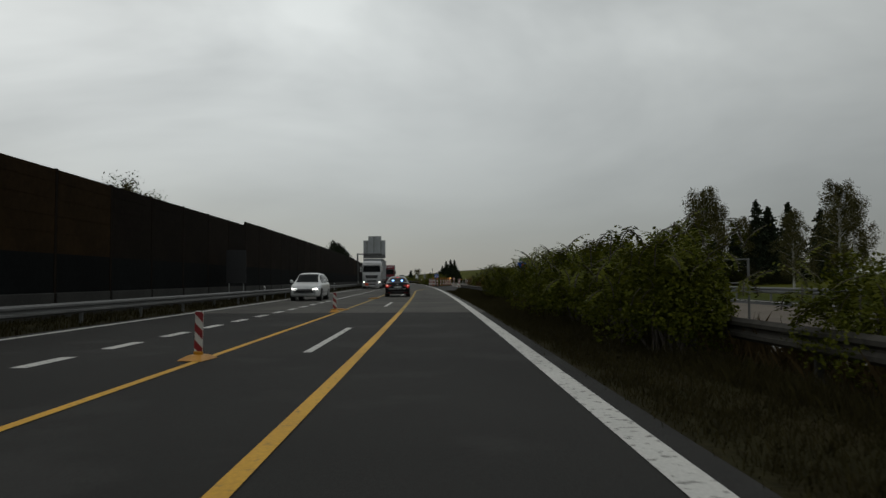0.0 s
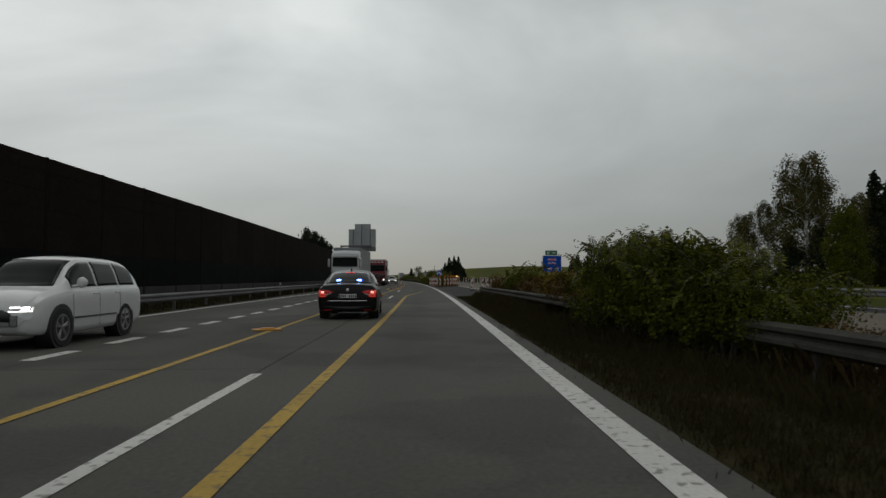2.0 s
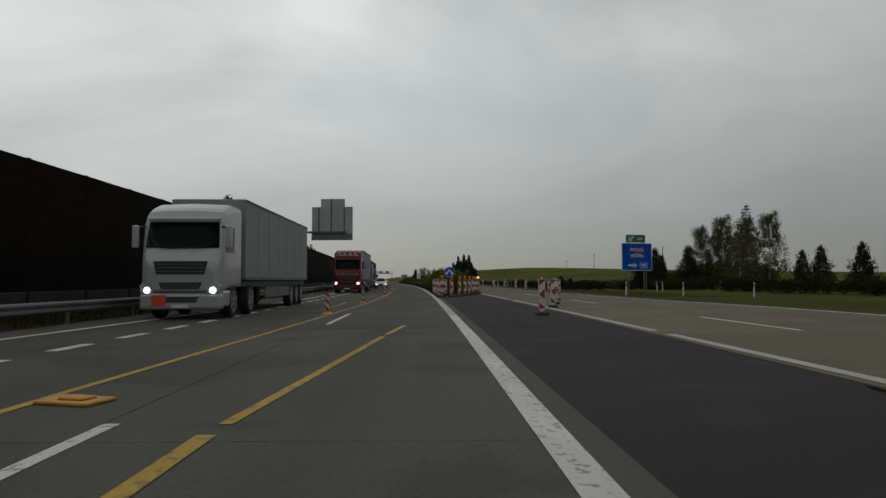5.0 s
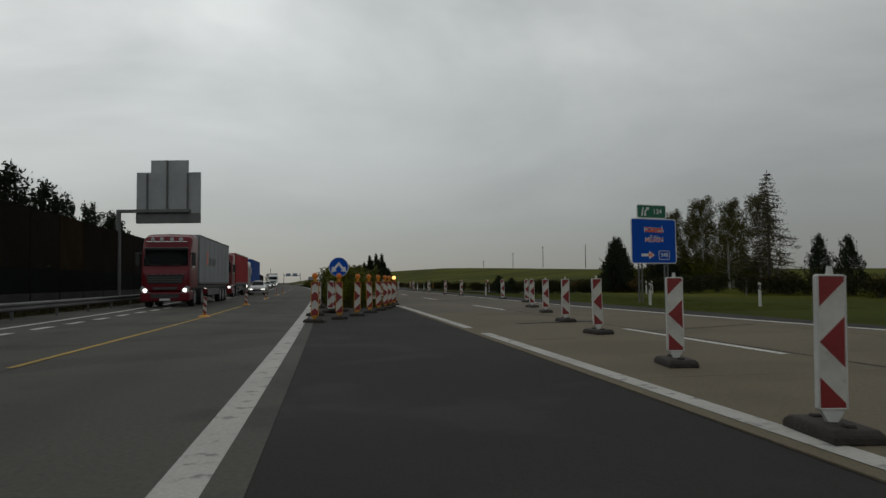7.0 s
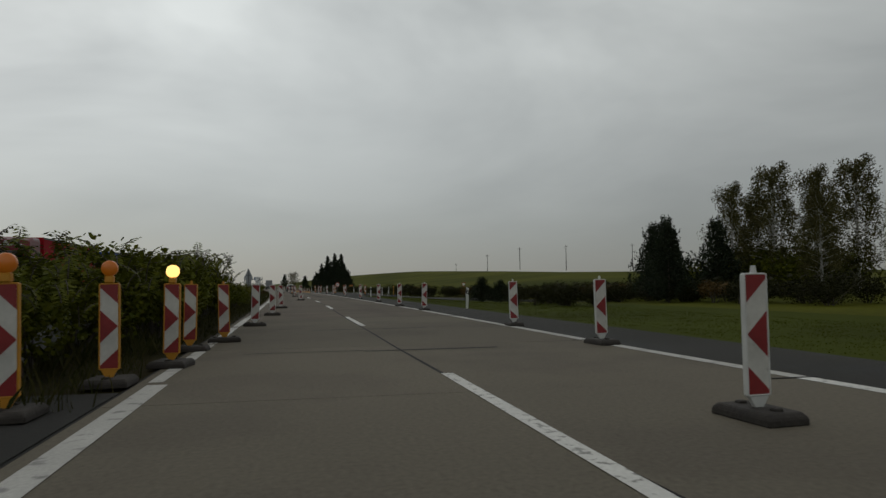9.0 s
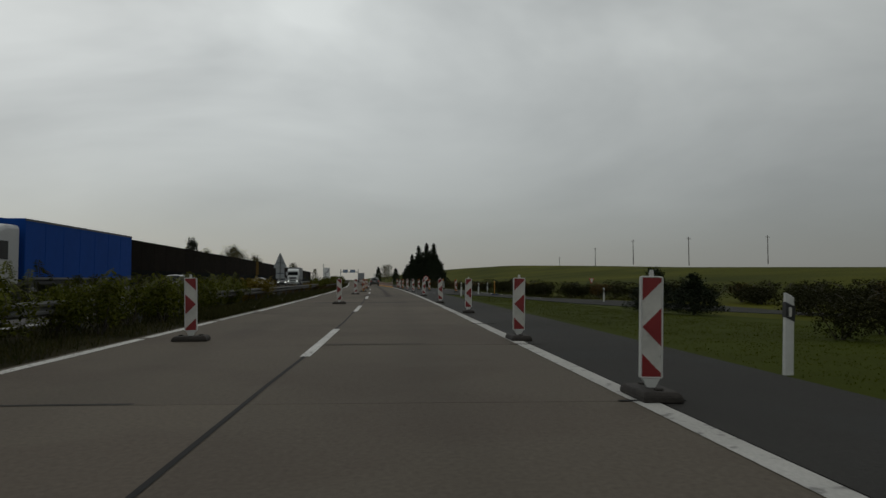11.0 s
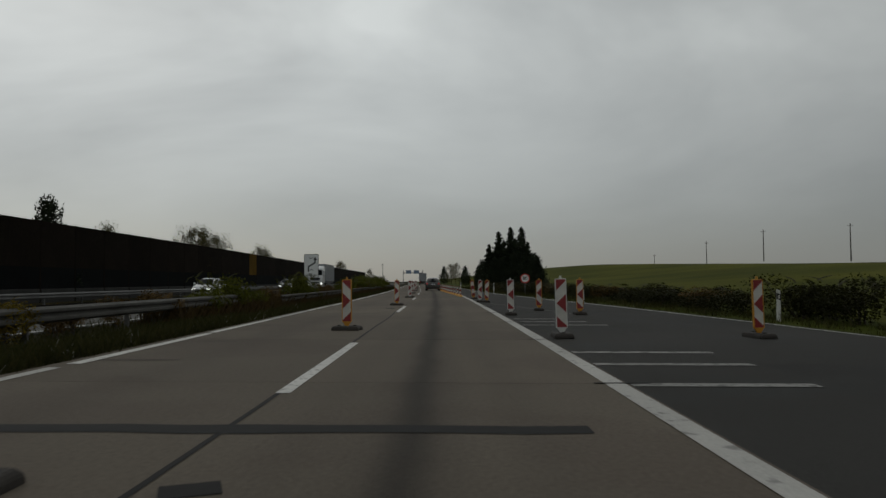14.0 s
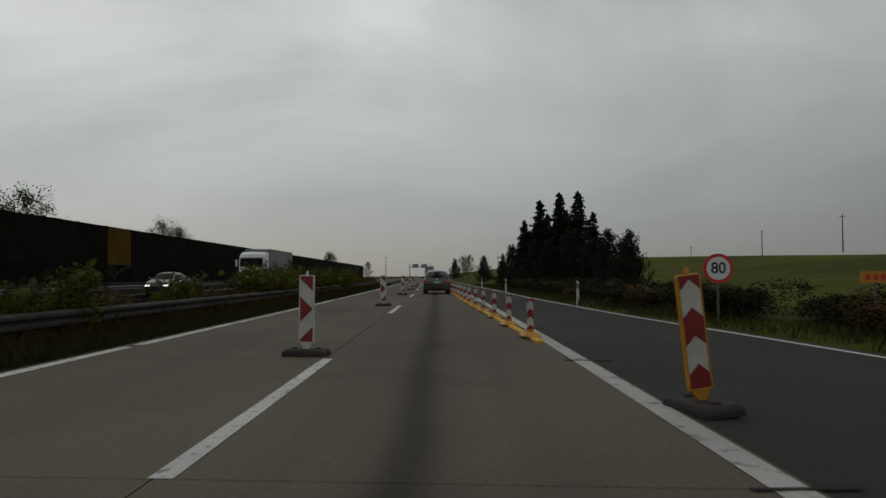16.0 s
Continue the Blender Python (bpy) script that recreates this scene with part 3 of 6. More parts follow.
# ---- guard rails ----
def build_rail(name, label, u, y0, y1, top, side, every=4.0, posts=True, path=None, dip=None, mat=None):
    """A crash barrier: a folded steel beam on posts. side: +1 faces +u."""
    root = tagged(new(name), label, "guard rail")
    prof = [(0.0, 0.0), (0.03, -0.02), (0.08, -0.05), (0.08, -0.1), (0.02, -0.14), (0.02, -0.17), (0.08, -0.21), (0.08, -0.26), (0.03, -0.29), (0.0, -0.31)]
    across = path or (lambda y: u)
    down = dip or (lambda y: 0.0)
    bm = bmesh.new()
    rows = [[bm.verts.new(P(across(y) + side * (0.06 + a), y, top + b - down(y))) for a, b in prof] + [bm.verts.new(P(across(y) + side * (0.055 + a), y, top + b - down(y))) for a, b in prof[::-1]] for y in steps(y0, y1, 2)]
    n = len(rows[0])
    for p, q in zip(rows, rows[1:]):
        for k in range(n):
            bm.faces.new((p[k], p[(k + 1) % n], q[(k + 1) % n], q[k]))
    bm.faces.new(rows[0])
    bm.faces.new(rows[-1][::-1])
    bmesh.ops.recalc_face_normals(bm, faces=bm.faces)
    part("beam", bm, mat or M_STEEL_DULL, root)
    bmp = bmesh.new()
    box(bmp, (0.1, 0.06, top + 0.25), T(0, 0, (top - 0.35) / 2), 0.008)
    me = mesh_of(bmp, "post", mat or M_STEEL_DULL)
    for y in steps(y0 + 0.5, y1 - 0.5, every) if posts else ():
        ob = new("post", me)
        ob.parent, ob.matrix_basis = root, at(across(y), y, -down(y))
    return root


build_rail("guard_rail", "grey steel guard rail before the noise wall", -9.85, -40, 420, 0.62, 1, path=lambda y: lerp(RAIL_L, y))
build_rail("guard_rail", "grey steel guard rail among the median bushes", 4.4, -40, 73, 0.64, -1, mat=M_STEEL_OLD_SHADED, path=lambda y: lerp([(-60, 4.5), (38, 4.5), (50, 4.13), (62, 3.93), (75, 3.65)], y))
build_rail("guard_rail", "weathered steel guard rail in the grassy median", 4.0, 168, 220, 0.74, 1, mat=M_STEEL_GREY)
build_rail("guard_rail", "rusty low guard rail among tall weeds", 4.45, 225, 330, 0.62, 1, mat=M_STEEL_OLD_SHADED)
build_rail("guard_rail", "steel guard rail on the median's opposite side", 2.9, 132, 330, 0.7, -1, mat=M_STEEL_OLD_SHADED)
build_rail("guard_rail", "bright steel rail end sloping down into the ground", 3.75, 127.6, 168, 0.75, 1, dip=lambda y: max(0.0, min(0.62, 0.62 * (131.2 - y) / 3.6)))
build_rail("guard_rail", "steel guard rail beyond the hard shoulder", 17.6, -40, 84, 0.75, -1)


# ---- plants ----
def leaves(points, size, rng, stretch=1.6, droop=0.0):
    """Vertices and faces of one small folded leaf at each point."""
    n = len(points)
    a = rng.normal(size=(n, 3))
    a[:, 2] = a[:, 2] * 0.7 - droop
    a /= np.linalg.norm(a, axis=1)[:, None]
    b = np.cross(a, rng.normal(size=(n, 3)))
    b /= np.linalg.norm(b, axis=1)[:, None] + 1e-9
    s = size * rng.uniform(0.6, 1.3, (n, 1))
    v = np.stack([points - a * s * stretch / 2, points + b * s / 2, points + a * s * stretch / 2, points - b * s / 2], 1).reshape(-1, 3)
    f = np.arange(4 * n).reshape(-1, 4)
    return v, f


def leaf_mesh(name, points, size, rng, mat, stretch=1.6, droop=0.0):
    v, f = leaves(np.asarray(points), size, rng, stretch, droop)
    me = bpy.data.meshes.new(name)
    me.from_pydata(v.tolist(), [], f.tolist())
    me.materials.append(mat)
    return me


def blob_points(rng, centre, radii, n, shell=0.55):
    """Points through an uneven ellipsoid, thicker towards its skin."""
    d = rng.normal(size=(n, 3))
    d /= np.linalg.norm(d, axis=1)[:, None]
    r = (shell + (1 - shell) * rng.random((n, 1)) ** 0.6) * (1 + 0.18 * np.sin(d[:, :1] * 5 + d[:, 1:2] * 7 + centre[0]))
    return np.asarray(centre) + d * r * np.asarray(radii)


def frond(rng, base, height, lean, pairs=12, reach=0.115):
    """Narrow leaflets in pairs along an arching stem: quads and the stem's line."""
    quads, stem = [], []
    a = rng.uniform(0, 2 * math.pi)
    d = np.array([math.cos(a), math.sin(a), 0])
    side = np.array([-d[1], d[0], 0])
    for k in range(pairs):
        t = (k + 1) / pairs
        p = np.asarray(base) + d * lean * t * t + np.array([0, 0, height * (t - 0.25 * t * t)])
        stem.append(p)
        w = reach * (1.15 - 0.7 * abs(t - 0.45))
        for sgn in (-1, 1):
            tip = p + sgn * side * w + np.array([0, 0, -0.25 * w]) + rng.normal(size=3) * 0.015
            mid = (p + tip) / 2
            wide = d * w * 0.17 + np.array([0, 0, w * 0.1])
            quads.append((p, mid + wide, tip, mid - wide))
    return quads, stem


def plant(name, label, category, rng, trunk, crown, leaf_mat, bark_mat, size, fronds=(), group="", stretch=1.6, droop=0.0, shell=0.55):
    """trunk: rods (a, b, r1, r2); crown: blobs (centre, radii, count)."""
    root = thing(name, label, category, group)
    bm = bmesh.new()
    for a, b, r1, r2 in trunk:
        rod(bm, a, b, r1, r2, 6)
    v, f = leaves(np.concatenate([blob_points(rng, c, r, n, shell) for c, r, n in crown]), size, rng, stretch, droop)
    v, f = v.tolist(), f.tolist()
    for base, h, lean in fronds:
        quads, stem = frond(rng, base, h, lean)
        for q in quads:
            f.append([len(v), len(v) + 1, len(v) + 2, len(v) + 3])
            v += [tuple(p) for p in q]
        for a, b in zip(stem[::3], stem[3::3]):
            rod(bm, a, b, 0.012, 0.008, 4)
    tagged(part("branchwork" if name == "bush" else "trunk", bm, bark_mat, root), kind="stuff" if name == "bush" else "")
    me = bpy.data.meshes.new("crown")
    me.from_pydata(v, [], f)
    me.materials.append(leaf_mat)
    ob = new("crown", me)
    ob.parent = root
    return root


def make_bush(seed, label, mat, w=1.1, h=2.0, n=1500, size=0.09, fronds=30):
    rng = np.random.default_rng(seed)
    crown, trunk = [], []
    for k in range(7):
        a, r = rng.uniform(0, 6.28), rng.uniform(0.1, 0.75) * w
        z = h * rng.uniform(0.25, 0.72)
        c = (r * math.cos(a), r * math.sin(a), z)
        crown.append((c, (w * rng.uniform(0.4, 0.65), w * rng.uniform(0.4, 0.65), h * rng.uniform(0.2, 0.34)), n // 7))
        trunk.append(((0.1 * math.cos(a), 0.1 * math.sin(a), -0.05), c, 0.03, 0.012))
    fr = [((rng.uniform(-0.95, 0.95) * w, rng.uniform(-0.95, 0.95) * w, h * rng.uniform(0.4, 0.82)), h * rng.uniform(0.15, 0.3), rng.uniform(0.2, 0.6)) for _ in range(fronds)]
    return plant("bush", label, "bush", rng, trunk, crown, mat, M_BARK, size, fr, "median bushes")


def make_tree(seed, label, mat, h=10.0, w=2.6, bark=None, n=5200, size=0.16, puff=1.0):
    rng = np.random.default_rng(seed)
    trunk, crown = [], []
    top = np.array([rng.uniform(-0.3, 0.3), rng.uniform(-0.3, 0.3), h * 0.93])
    knots = [np.array([0, 0, -0.1]), np.array([0.1, 0.0, h * 0.3]), np.array([top[0] * 0.5, top[1] * 0.5, h * 0.62]), top]
    for k, (a, b) in enumerate(zip(knots, knots[1:])):
        trunk.append((a, b, 0.017 * h * (1 - 0.3 * k), 0.017 * h * (0.7 - 0.28 * k)))
    m = 46
    for k in range(m):
        t = 0.2 + 0.76 * k / m
        z = h * t
        ang = k * 2.4 + rng.uniform(-0.5, 0.5)
        reach = w * math.sin(math.pi * min(1, 0.22 + 0.72 * t)) ** 0.8 * rng.uniform(0.25, 1.0)
        c = np.array([math.cos(ang) * reach, math.sin(ang) * reach, z + 0.06 * h * rng.uniform(-0.2, 1)])
        p = np.array([0.0, 0.0, z * 0.88])
        trunk.append((p, c, 0.0035 * h, 0.0012 * h))
        r = w * rng.uniform(0.22, 0.42) * puff
        crown.append((c, (r, r, r * rng.uniform(1.0, 1.7)), n // (m + 6)))
    for k in range(6):
        c = top + np.array([rng.uniform(-0.12, 0.12) * w, rng.uniform(-0.12, 0.12) * w, rng.uniform(-0.08, 0.03) * h])
        crown.append((c, (w * 0.12, w * 0.12, h * 0.055), n // (m + 6) // 2))
    return plant("tree", label, "tree", rng, trunk, crown, mat, bark or M_BARK, size, (), "", 1.9, 0.5, 0.05)


def make_conifer(seed, label, mat, h=9.0, w=1.7, n_levels=30, name="spruce", low=0.06, density=1.0, droop=0.35, rounded=0.0, tuft=0, bare=False, leaf=1.0):
    rng = np.random.default_rng(seed)
    root = thing(name, label, "tree")
    bm = bmesh.new()
    rod(bm, (0, 0, -0.1), (0, 0, h * 0.98), 0.016 * h, 0.01, 7)
    pts = []
    for k in range(n_levels):
        t = low + (1 - low) * k / n_levels
        z = h * t
        reach = w * ((1 - t) ** (0.75 - 0.35 * rounded) + 0.03) * rng.uniform(0.62 if tuft else 0.8, 1.15)
        for j in range(11 if t < 0.75 else 7):
            ang = rng.uniform(0, 2 * math.pi)
            L = reach * rng.uniform(0.55 if tuft else 0.65, 1.15)
            tip = np.array([math.cos(ang) * L, math.sin(ang) * L, z - droop * L * 0.55 + 0.1 * L])
            if j < 3 or bare:
                rod(bm, (0, 0, z), tip, 0.016 if bare else 0.012, 0.006, 4, False)
            if bare:
                for e in range(3):
                    q = np.array([0, 0, z]) + (tip - np.array([0, 0, z])) * rng.uniform(0.35, 1.0)
                    rod(bm, q, q + np.array([rng.uniform(-0.25, 0.25), rng.uniform(-0.25, 0.25), -rng.uniform(0.1, 0.35)]), 0.008, 0.003, 3, False)
            if tuft:
                for e in range(tuft):
                    q = tip + np.array([rng.normal() * 0.12, rng.normal() * 0.12, -0.05])
                    up = np.linspace(0, rng.uniform(0.25, 0.7), 9)[:, None] * np.array([[rng.normal() * 0.2, rng.normal() * 0.2, 1.0]])
                    pts.append(q + up + rng.normal(size=(9, 3)) * 0.04)
            m = max(5, int(18 * density * L / w) + 6)
            q = rng.random((m, 1)) ** 0.7
            base = np.array([0, 0, z])
            p = base + (tip - base) * q + rng.normal(size=(m, 3)) * np.array([0.1, 0.1, 0.07]) * (0.5 + L * 0.5)
            pts.append(p)
    for j in range(6):
        pts.append(np.array([[0, 0, h * (0.94 + 0.012 * j)]]) + rng.normal(size=(2, 3)) * 0.03)
    part("trunk", bm, M_BARK, root)
    ob = new("crown", leaf_mesh("crown", np.concatenate(pts), 0.03 * h ** 0.6 * 1.75 * leaf, rng, mat, 2.3, droop))
    ob.parent = root
    return root


def place(template, x, y, z=0.0, turn=0.0, scale=1.0, label="", wide=None):
    ob = copy_thing(template, pose(x, y, z, 0, 0, turn))
    ob.scale = (wide or scale, wide or scale, scale)
    if label:
        ob["label"] = label
    return ob


def drop(ob):
    for o in (*ob.children_recursive, ob):
        bpy.data.objects.remove(o)


rng0 = random.Random(4)
BUSH_NEAR = make_bush(1, "green median bush with feathery shoots", M_LEAF_MEDIAN, 1.15, 2.1, 6500, 0.045, fronds=44)
BUSH_NEAR_B = make_bush(6, "dense green median bush hanging over the rail", M_LEAF_MEDIAN, 1.3, 1.95, 6800, 0.045, fronds=30)
BUSH_A = make_bush(1, "green median bush with feathery shoots", M_LEAF_MEDIAN, 1.1, 2.1, 2000, 0.075, fronds=30)
BUSH_B = make_bush(2, "dense green median bush", M_LEAF_MEDIAN, 1.25, 1.9, 2100, 0.075, fronds=22)
BUSH_C = make_bush(3, "yellowing leafy bush in the median", M_LEAF_YELLOW, 1.0, 1.8, 2600, 0.06, fronds=14)
BUSH_D = make_bush(4, "withered brownish shrub with thin twigs", M_LEAF_BROWN, 1.0, 1.5, 1700, 0.055, fronds=14)
BUSH_E = make_bush(5, "dark roadside hedge shrub", M_LEAF_DARK, 1.3, 1.8, 3000, 0.06, fronds=4)

# median bushes round the rail: two thick clumps with a gap between, then lower growth behind it
for k in range(22):
    y = 1 + 1.25 * k + rng0.uniform(-0.5, 0.5)
    if y < 10.2:
        continue
    p = P(rng0.uniform(3.45, 4.8) if y < 19 else rng0.uniform(4.1, 4.9), y, -0.03)
    place(rng0.choice((BUSH_NEAR, BUSH_NEAR_B)), p.x, p.y, p.z, rng0.uniform(0, 360), rng0.uniform(0.9, 1.12))
p = P(5.05, 8.2, -0.03)
place(BUSH_NEAR, p.x, p.y, p.z, 40, 0.8)
for k in range(10):
    y = 38.0 + 0.75 * k
    p = P(rng0.uniform(4.2, 5.0), y, -0.03)
    place(rng0.choice((BUSH_NEAR, BUSH_NEAR_B)), p.x, p.y, p.z, rng0.uniform(0, 360), rng0.uniform(0.92, 1.08) if y > 39 else 0.72)
for k in range(7):
    p = P(rng0.uniform(4.95, 5.3), 29 + 1.25 * k, -0.03)
    place(BUSH_D, p.x, p.y, p.z, rng0.uniform(0, 360), rng0.uniform(0.36, 0.48))
for k in range(20):
    y = 46.8 + 1.3 * k + rng0.uniform(-0.4, 0.4)
    tpl = rng0.choice((BUSH_C, BUSH_C, BUSH_D)) if y < 53 else BUSH_NEAR if 62.6 < y < 65.2 else BUSH_D
    p = P(rng0.uniform(4.45, 4.9) if y < 53 else rng0.uniform(4.75, 5.25), y, -0.03)
    place(tpl, p.x, p.y, p.z, rng0.uniform(0, 360), rng0.uniform(0.62, 0.74) if y < 49 else rng0.uniform(0.85, 1.0) if y < 55.5 else rng0.uniform(0.75, 0.98))
# median bushes past the crossing
for k in range(37):
    y = 127.5 + 1.4 * k + rng0.uniform(-0.5, 0.5)
    p = P(rng0.uniform(3.0, 4.4), y, -0.03)
    place(rng0.choice((BUSH_A, BUSH_B, BUSH_A)), p.x, p.y, p.z, rng0.uniform(0, 360), rng0.uniform(0.8, 0.92) if y < 131 else rng0.uniform(1.05, 1.28) if y < 152 else rng0.uniform(0.75, 0.9) if y < 158 else rng0.uniform(0.6, 0.75))
for k in range(34):
    y = 214 + 3.2 * k + rng0.uniform(-1, 1)
    p = P(rng0.uniform(3.2, 4.1), y, -0.03)
    place(rng0.choice((BUSH_A, BUSH_D, BUSH_D, BUSH_B)), p.x, p.y, p.z, rng0.uniform(0, 360), rng0.uniform(0.5, 0.85))
for k in range(20):
    y = 177 + 1.9 * k + rng0.uniform(-0.6, 0.6)
    p = P(rng0.uniform(2.9, 3.9), y, -0.03)
    place(rng0.choice((BUSH_D, BUSH_C, BUSH_D, BUSH_A)), p.x, p.y, p.z, rng0.uniform(0, 360), rng0.uniform(0.38, 0.6))
for k in range(16):
    p = P(rng0.uniform(3.1, 4.1), 263.5 + 2.1 * k, -0.03)
    place(rng0.choice((BUSH_B, BUSH_A, BUSH_B)), p.x, p.y, p.z, rng0.uniform(0, 360), rng0.uniform(0.85, 1.02))
for u, y in ((3.5, 180.4), (3.9, 182.0)):
    p = P(u, y, -0.03)
    place(BUSH_C, p.x, p.y, p.z, rng0.uniform(0, 360), 0.8)
# hedge along the slip road and at the field's foot
for k in range(142):
    y = 118 + 1.34 * k + rng0.uniform(-0.5, 0.5)
    u = lerp(RAMP_OUT, y) + rng0.uniform(2.2, 4.6) if y > 175 else rng0.uniform(28, 33) + 0.09 * max(0, 175 - y)
    p = P(u, y, ground_z(u, y))
    place(BUSH_E if k % 9 else BUSH_D, p.x, p.y, p.z, rng0.uniform(0, 360), rng0.uniform(0.78, 0.98) if y < 222 else rng0.uniform(0.45, 0.68), wide=rng0.uniform(1.0, 1.35))
for k in range(9):
    u, y = rng0.uniform(19.5, 23.5), 152 + 0.9 * k
    p = P(u, y, ground_z(u, y))
    place(BUSH_E, p.x, p.y, p.z, rng0.uniform(0, 360), rng0.uniform(0.55, 0.8))

SPRUCE = make_conifer(11, "tall dark green spruce tree", M_NEEDLE, 9.5, 2.4)
SPRUCE_B = make_conifer(12, "slim dark green spruce tree", M_NEEDLE, 9.5, 2.0, 34)
PINE = make_conifer(13, "dark bushy pine tree with dense needles", M_NEEDLE, 6.0, 2.2, 26, "pine", 0.04, 1.1, -0.3, 0.0, tuft=2, leaf=0.62)
LARCH = make_conifer(14, "thin yellowish larch tree in autumn", M_NEEDLE_LARCH, 9.0, 2.7, 26, "larch", 0.14, 1.3, 0.5, bare=True, leaf=0.34)
BIRCH = make_tree(21, "slim birch with thin yellow-green leaves", M_LEAF_BIRCH, 10, 2.5, M_BIRCH_BARK, 13000, 0.09, 0.9)
TREE = make_tree(22, "tall leafy tree with loose crown", M_LEAF_MEDIAN, 12, 3.2, M_BARK, 10000, 0.18)
WILLOW = make_tree(23, "sparse shrubby tree behind the noise wall", M_LEAF_BIRCH, 6.5, 2.2, M_BARK, 4800, 0.08, 0.8)

for x, y, h, tpl in ((11.7, 314, 7.4, SPRUCE_B), (13.3, 312, 9.4, SPRUCE_B), (15.15, 309.7, 10.0, SPRUCE_B), (16.75, 307, 9.8, SPRUCE), (17.2, 300, 7.0, SPRUCE), (14.2, 313, 8.0, SPRUCE), (16.0, 311, 8.2, SPRUCE_B), (12.4, 315.5, 6.0, PINE), (15.6, 304, 5.2, PINE), (17.9, 296, 4.9, PINE), (17.2, 284, 4.1, PINE), (17.5, 287.5, 3.7, PINE), (13.6, 306, 4.4, PINE), (12.6, 309, 4.6, PINE), (10.6, 323, 4.8, PINE), (9.9, 342, 4.6, SPRUCE), (7.0, 354, 4.4, PINE)):
    place(tpl, x, y, 0.0, rng0.uniform(0, 360), h / (9.5 if tpl in (SPRUCE, SPRUCE_B) else 6.0), wide=h / (9.5 if tpl in (SPRUCE, SPRUCE_B) else 6.0) * 1.1)
for x, y, h, tpl in ((35.6, 170.3, 5.8, PINE), (39.5, 167.6, 5.9, PINE), (37.6, 173.6, 5.0, PINE), (42.2, 169.6, 9.0, BIRCH), (45.6, 171, 8.6, BIRCH), (44.7, 168, 10.3, BIRCH), (47.6, 166.6, 9.8, BIRCH), (50.3, 165.6, 10.4, BIRCH), (45.0, 163, 7.6, BIRCH), (37.0, 144.0, 9.6, LARCH), (58, 166, 5.4, PINE), (41.5, 141, 4.0, PINE), (29.5, 157, 4.6, PINE), (31.0, 160, 5.2, PINE), (46, 138, 4.6, PINE), (43.6, 104, 14.6, BIRCH), (46.4, 106, 12.4, BIRCH), (41.0, 107, 9.6, BIRCH), (37.6, 107, 7.6, BIRCH), (39.2, 109, 8.6, BIRCH), (52.2, 105, 13.0, SPRUCE), (54.5, 106, 12.0, SPRUCE), (41.5, 103.6, 5.6, PINE), (44.4, 102.6, 6.4, PINE), (47.5, 102.4, 7.0, PINE), (50.6, 102.6, 7.6, PINE), (48.6, 103, 10.0, BIRCH), (45.2, 109, 13.2, BIRCH), (51, 82, 12.5, BIRCH), (54, 84, 11.0, BIRCH), (62, 120, 13, SPRUCE), (66, 121, 14, SPRUCE), (70, 118, 12.5, SPRUCE), (75, 122, 13, SPRUCE), (36, 46, 12.0, TREE), (40, 40, 10.5, TREE), (33, 60, 7, BIRCH), (52, 45, 11, SPRUCE), (30, 75, 6.0, TREE)):
    base = {"spruce": 9.5, "pine": 6.0, "larch": 9.0}.get(tpl.name.split(".")[0], 10.0 if tpl is BIRCH else 12.0)
    place(tpl, x, y, ground_z(x - cx(y), y) - 0.02, rng0.uniform(0, 360), h / base)
# undergrowth between the birches, and a low dark shrub in the grass wedge
for x, y, sc in ((41, 168, 1.9), (43, 170, 2.2), (45, 167, 2.0), (47.5, 168, 2.1), (40, 171, 1.7), (49, 166, 1.8), (46, 171, 2.4), (51.5, 167, 1.6), (38.5, 172, 1.6)):
    place(rng0.choice((BUSH_B, BUSH_E, BUSH_B)), x, y, ground_z(x - cx(y), y) - 0.05, rng0.uniform(0, 360), sc, label="tall green undergrowth shrub between the birches")
for k in range(17):
    place(BUSH_E, 33.5 + 1.4 * k, 101.5 + rng0.uniform(-1.5, 1.5), ground_z(34, 100), rng0.uniform(0, 360), rng0.uniform(1.1, 1.9))
for u, y, sc in ((23.4, 175.5, 0.34), (24.4, 173.5, 0.3)):
    q = P(u, y, ground_z(u, y) - 0.03)
    place(PINE, q.x, q.y, q.z, rng0.uniform(0, 360), sc, label="low bushy dark mountain pine in the grass", wide=0.62)
# trees that look over the noise wall
for u, y, h, tpl in ((-25.8, 60, 9.6, WILLOW), (-26, 67, 9.0, WILLOW), (-30, 20, 11, WILLOW), (-15.2, 126, 6.9, PINE), (-15.9, 129, 7.9, PINE), (-15.3, 133, 7.6, PINE), (-15.6, 137, 7.8, PINE), (-15.2, 141, 7.4, PINE), (-15.8, 146, 7.2, PINE), (-15.5, 151, 7.1, PINE), (-15.2, 155.5, 6.9, PINE), (-15.7, 160, 6.3, PINE), (-15.0, 174, 6.1, PINE), (-15.0, 241, 6.6, PINE), (-14.8, 249, 5.6, WILLOW), (-14.6, 267.5, 6.8, WILLOW), (-14.8, 272.5, 7.1, WILLOW), (-14.8, 278, 6.7, WILLOW), (-15.2, 275, 6.0, WILLOW), (-15.0, 301, 6.5, WILLOW), (-15.4, 306, 6.2, WILLOW), (-16, 420, 7.5, WILLOW), (-17, 428, 7.5, WILLOW), (-10, 470, 6.0, WILLOW), (22, 460, 7.5, WILLOW), (24, 466, 8.0, WILLOW), (20, 480, 7.0, PINE)):
    q = P(u, y, -0.05)
    place(tpl, q.x, q.y, q.z, rng0.uniform(0, 360), h / (6.0 if tpl is PINE else 6.5))
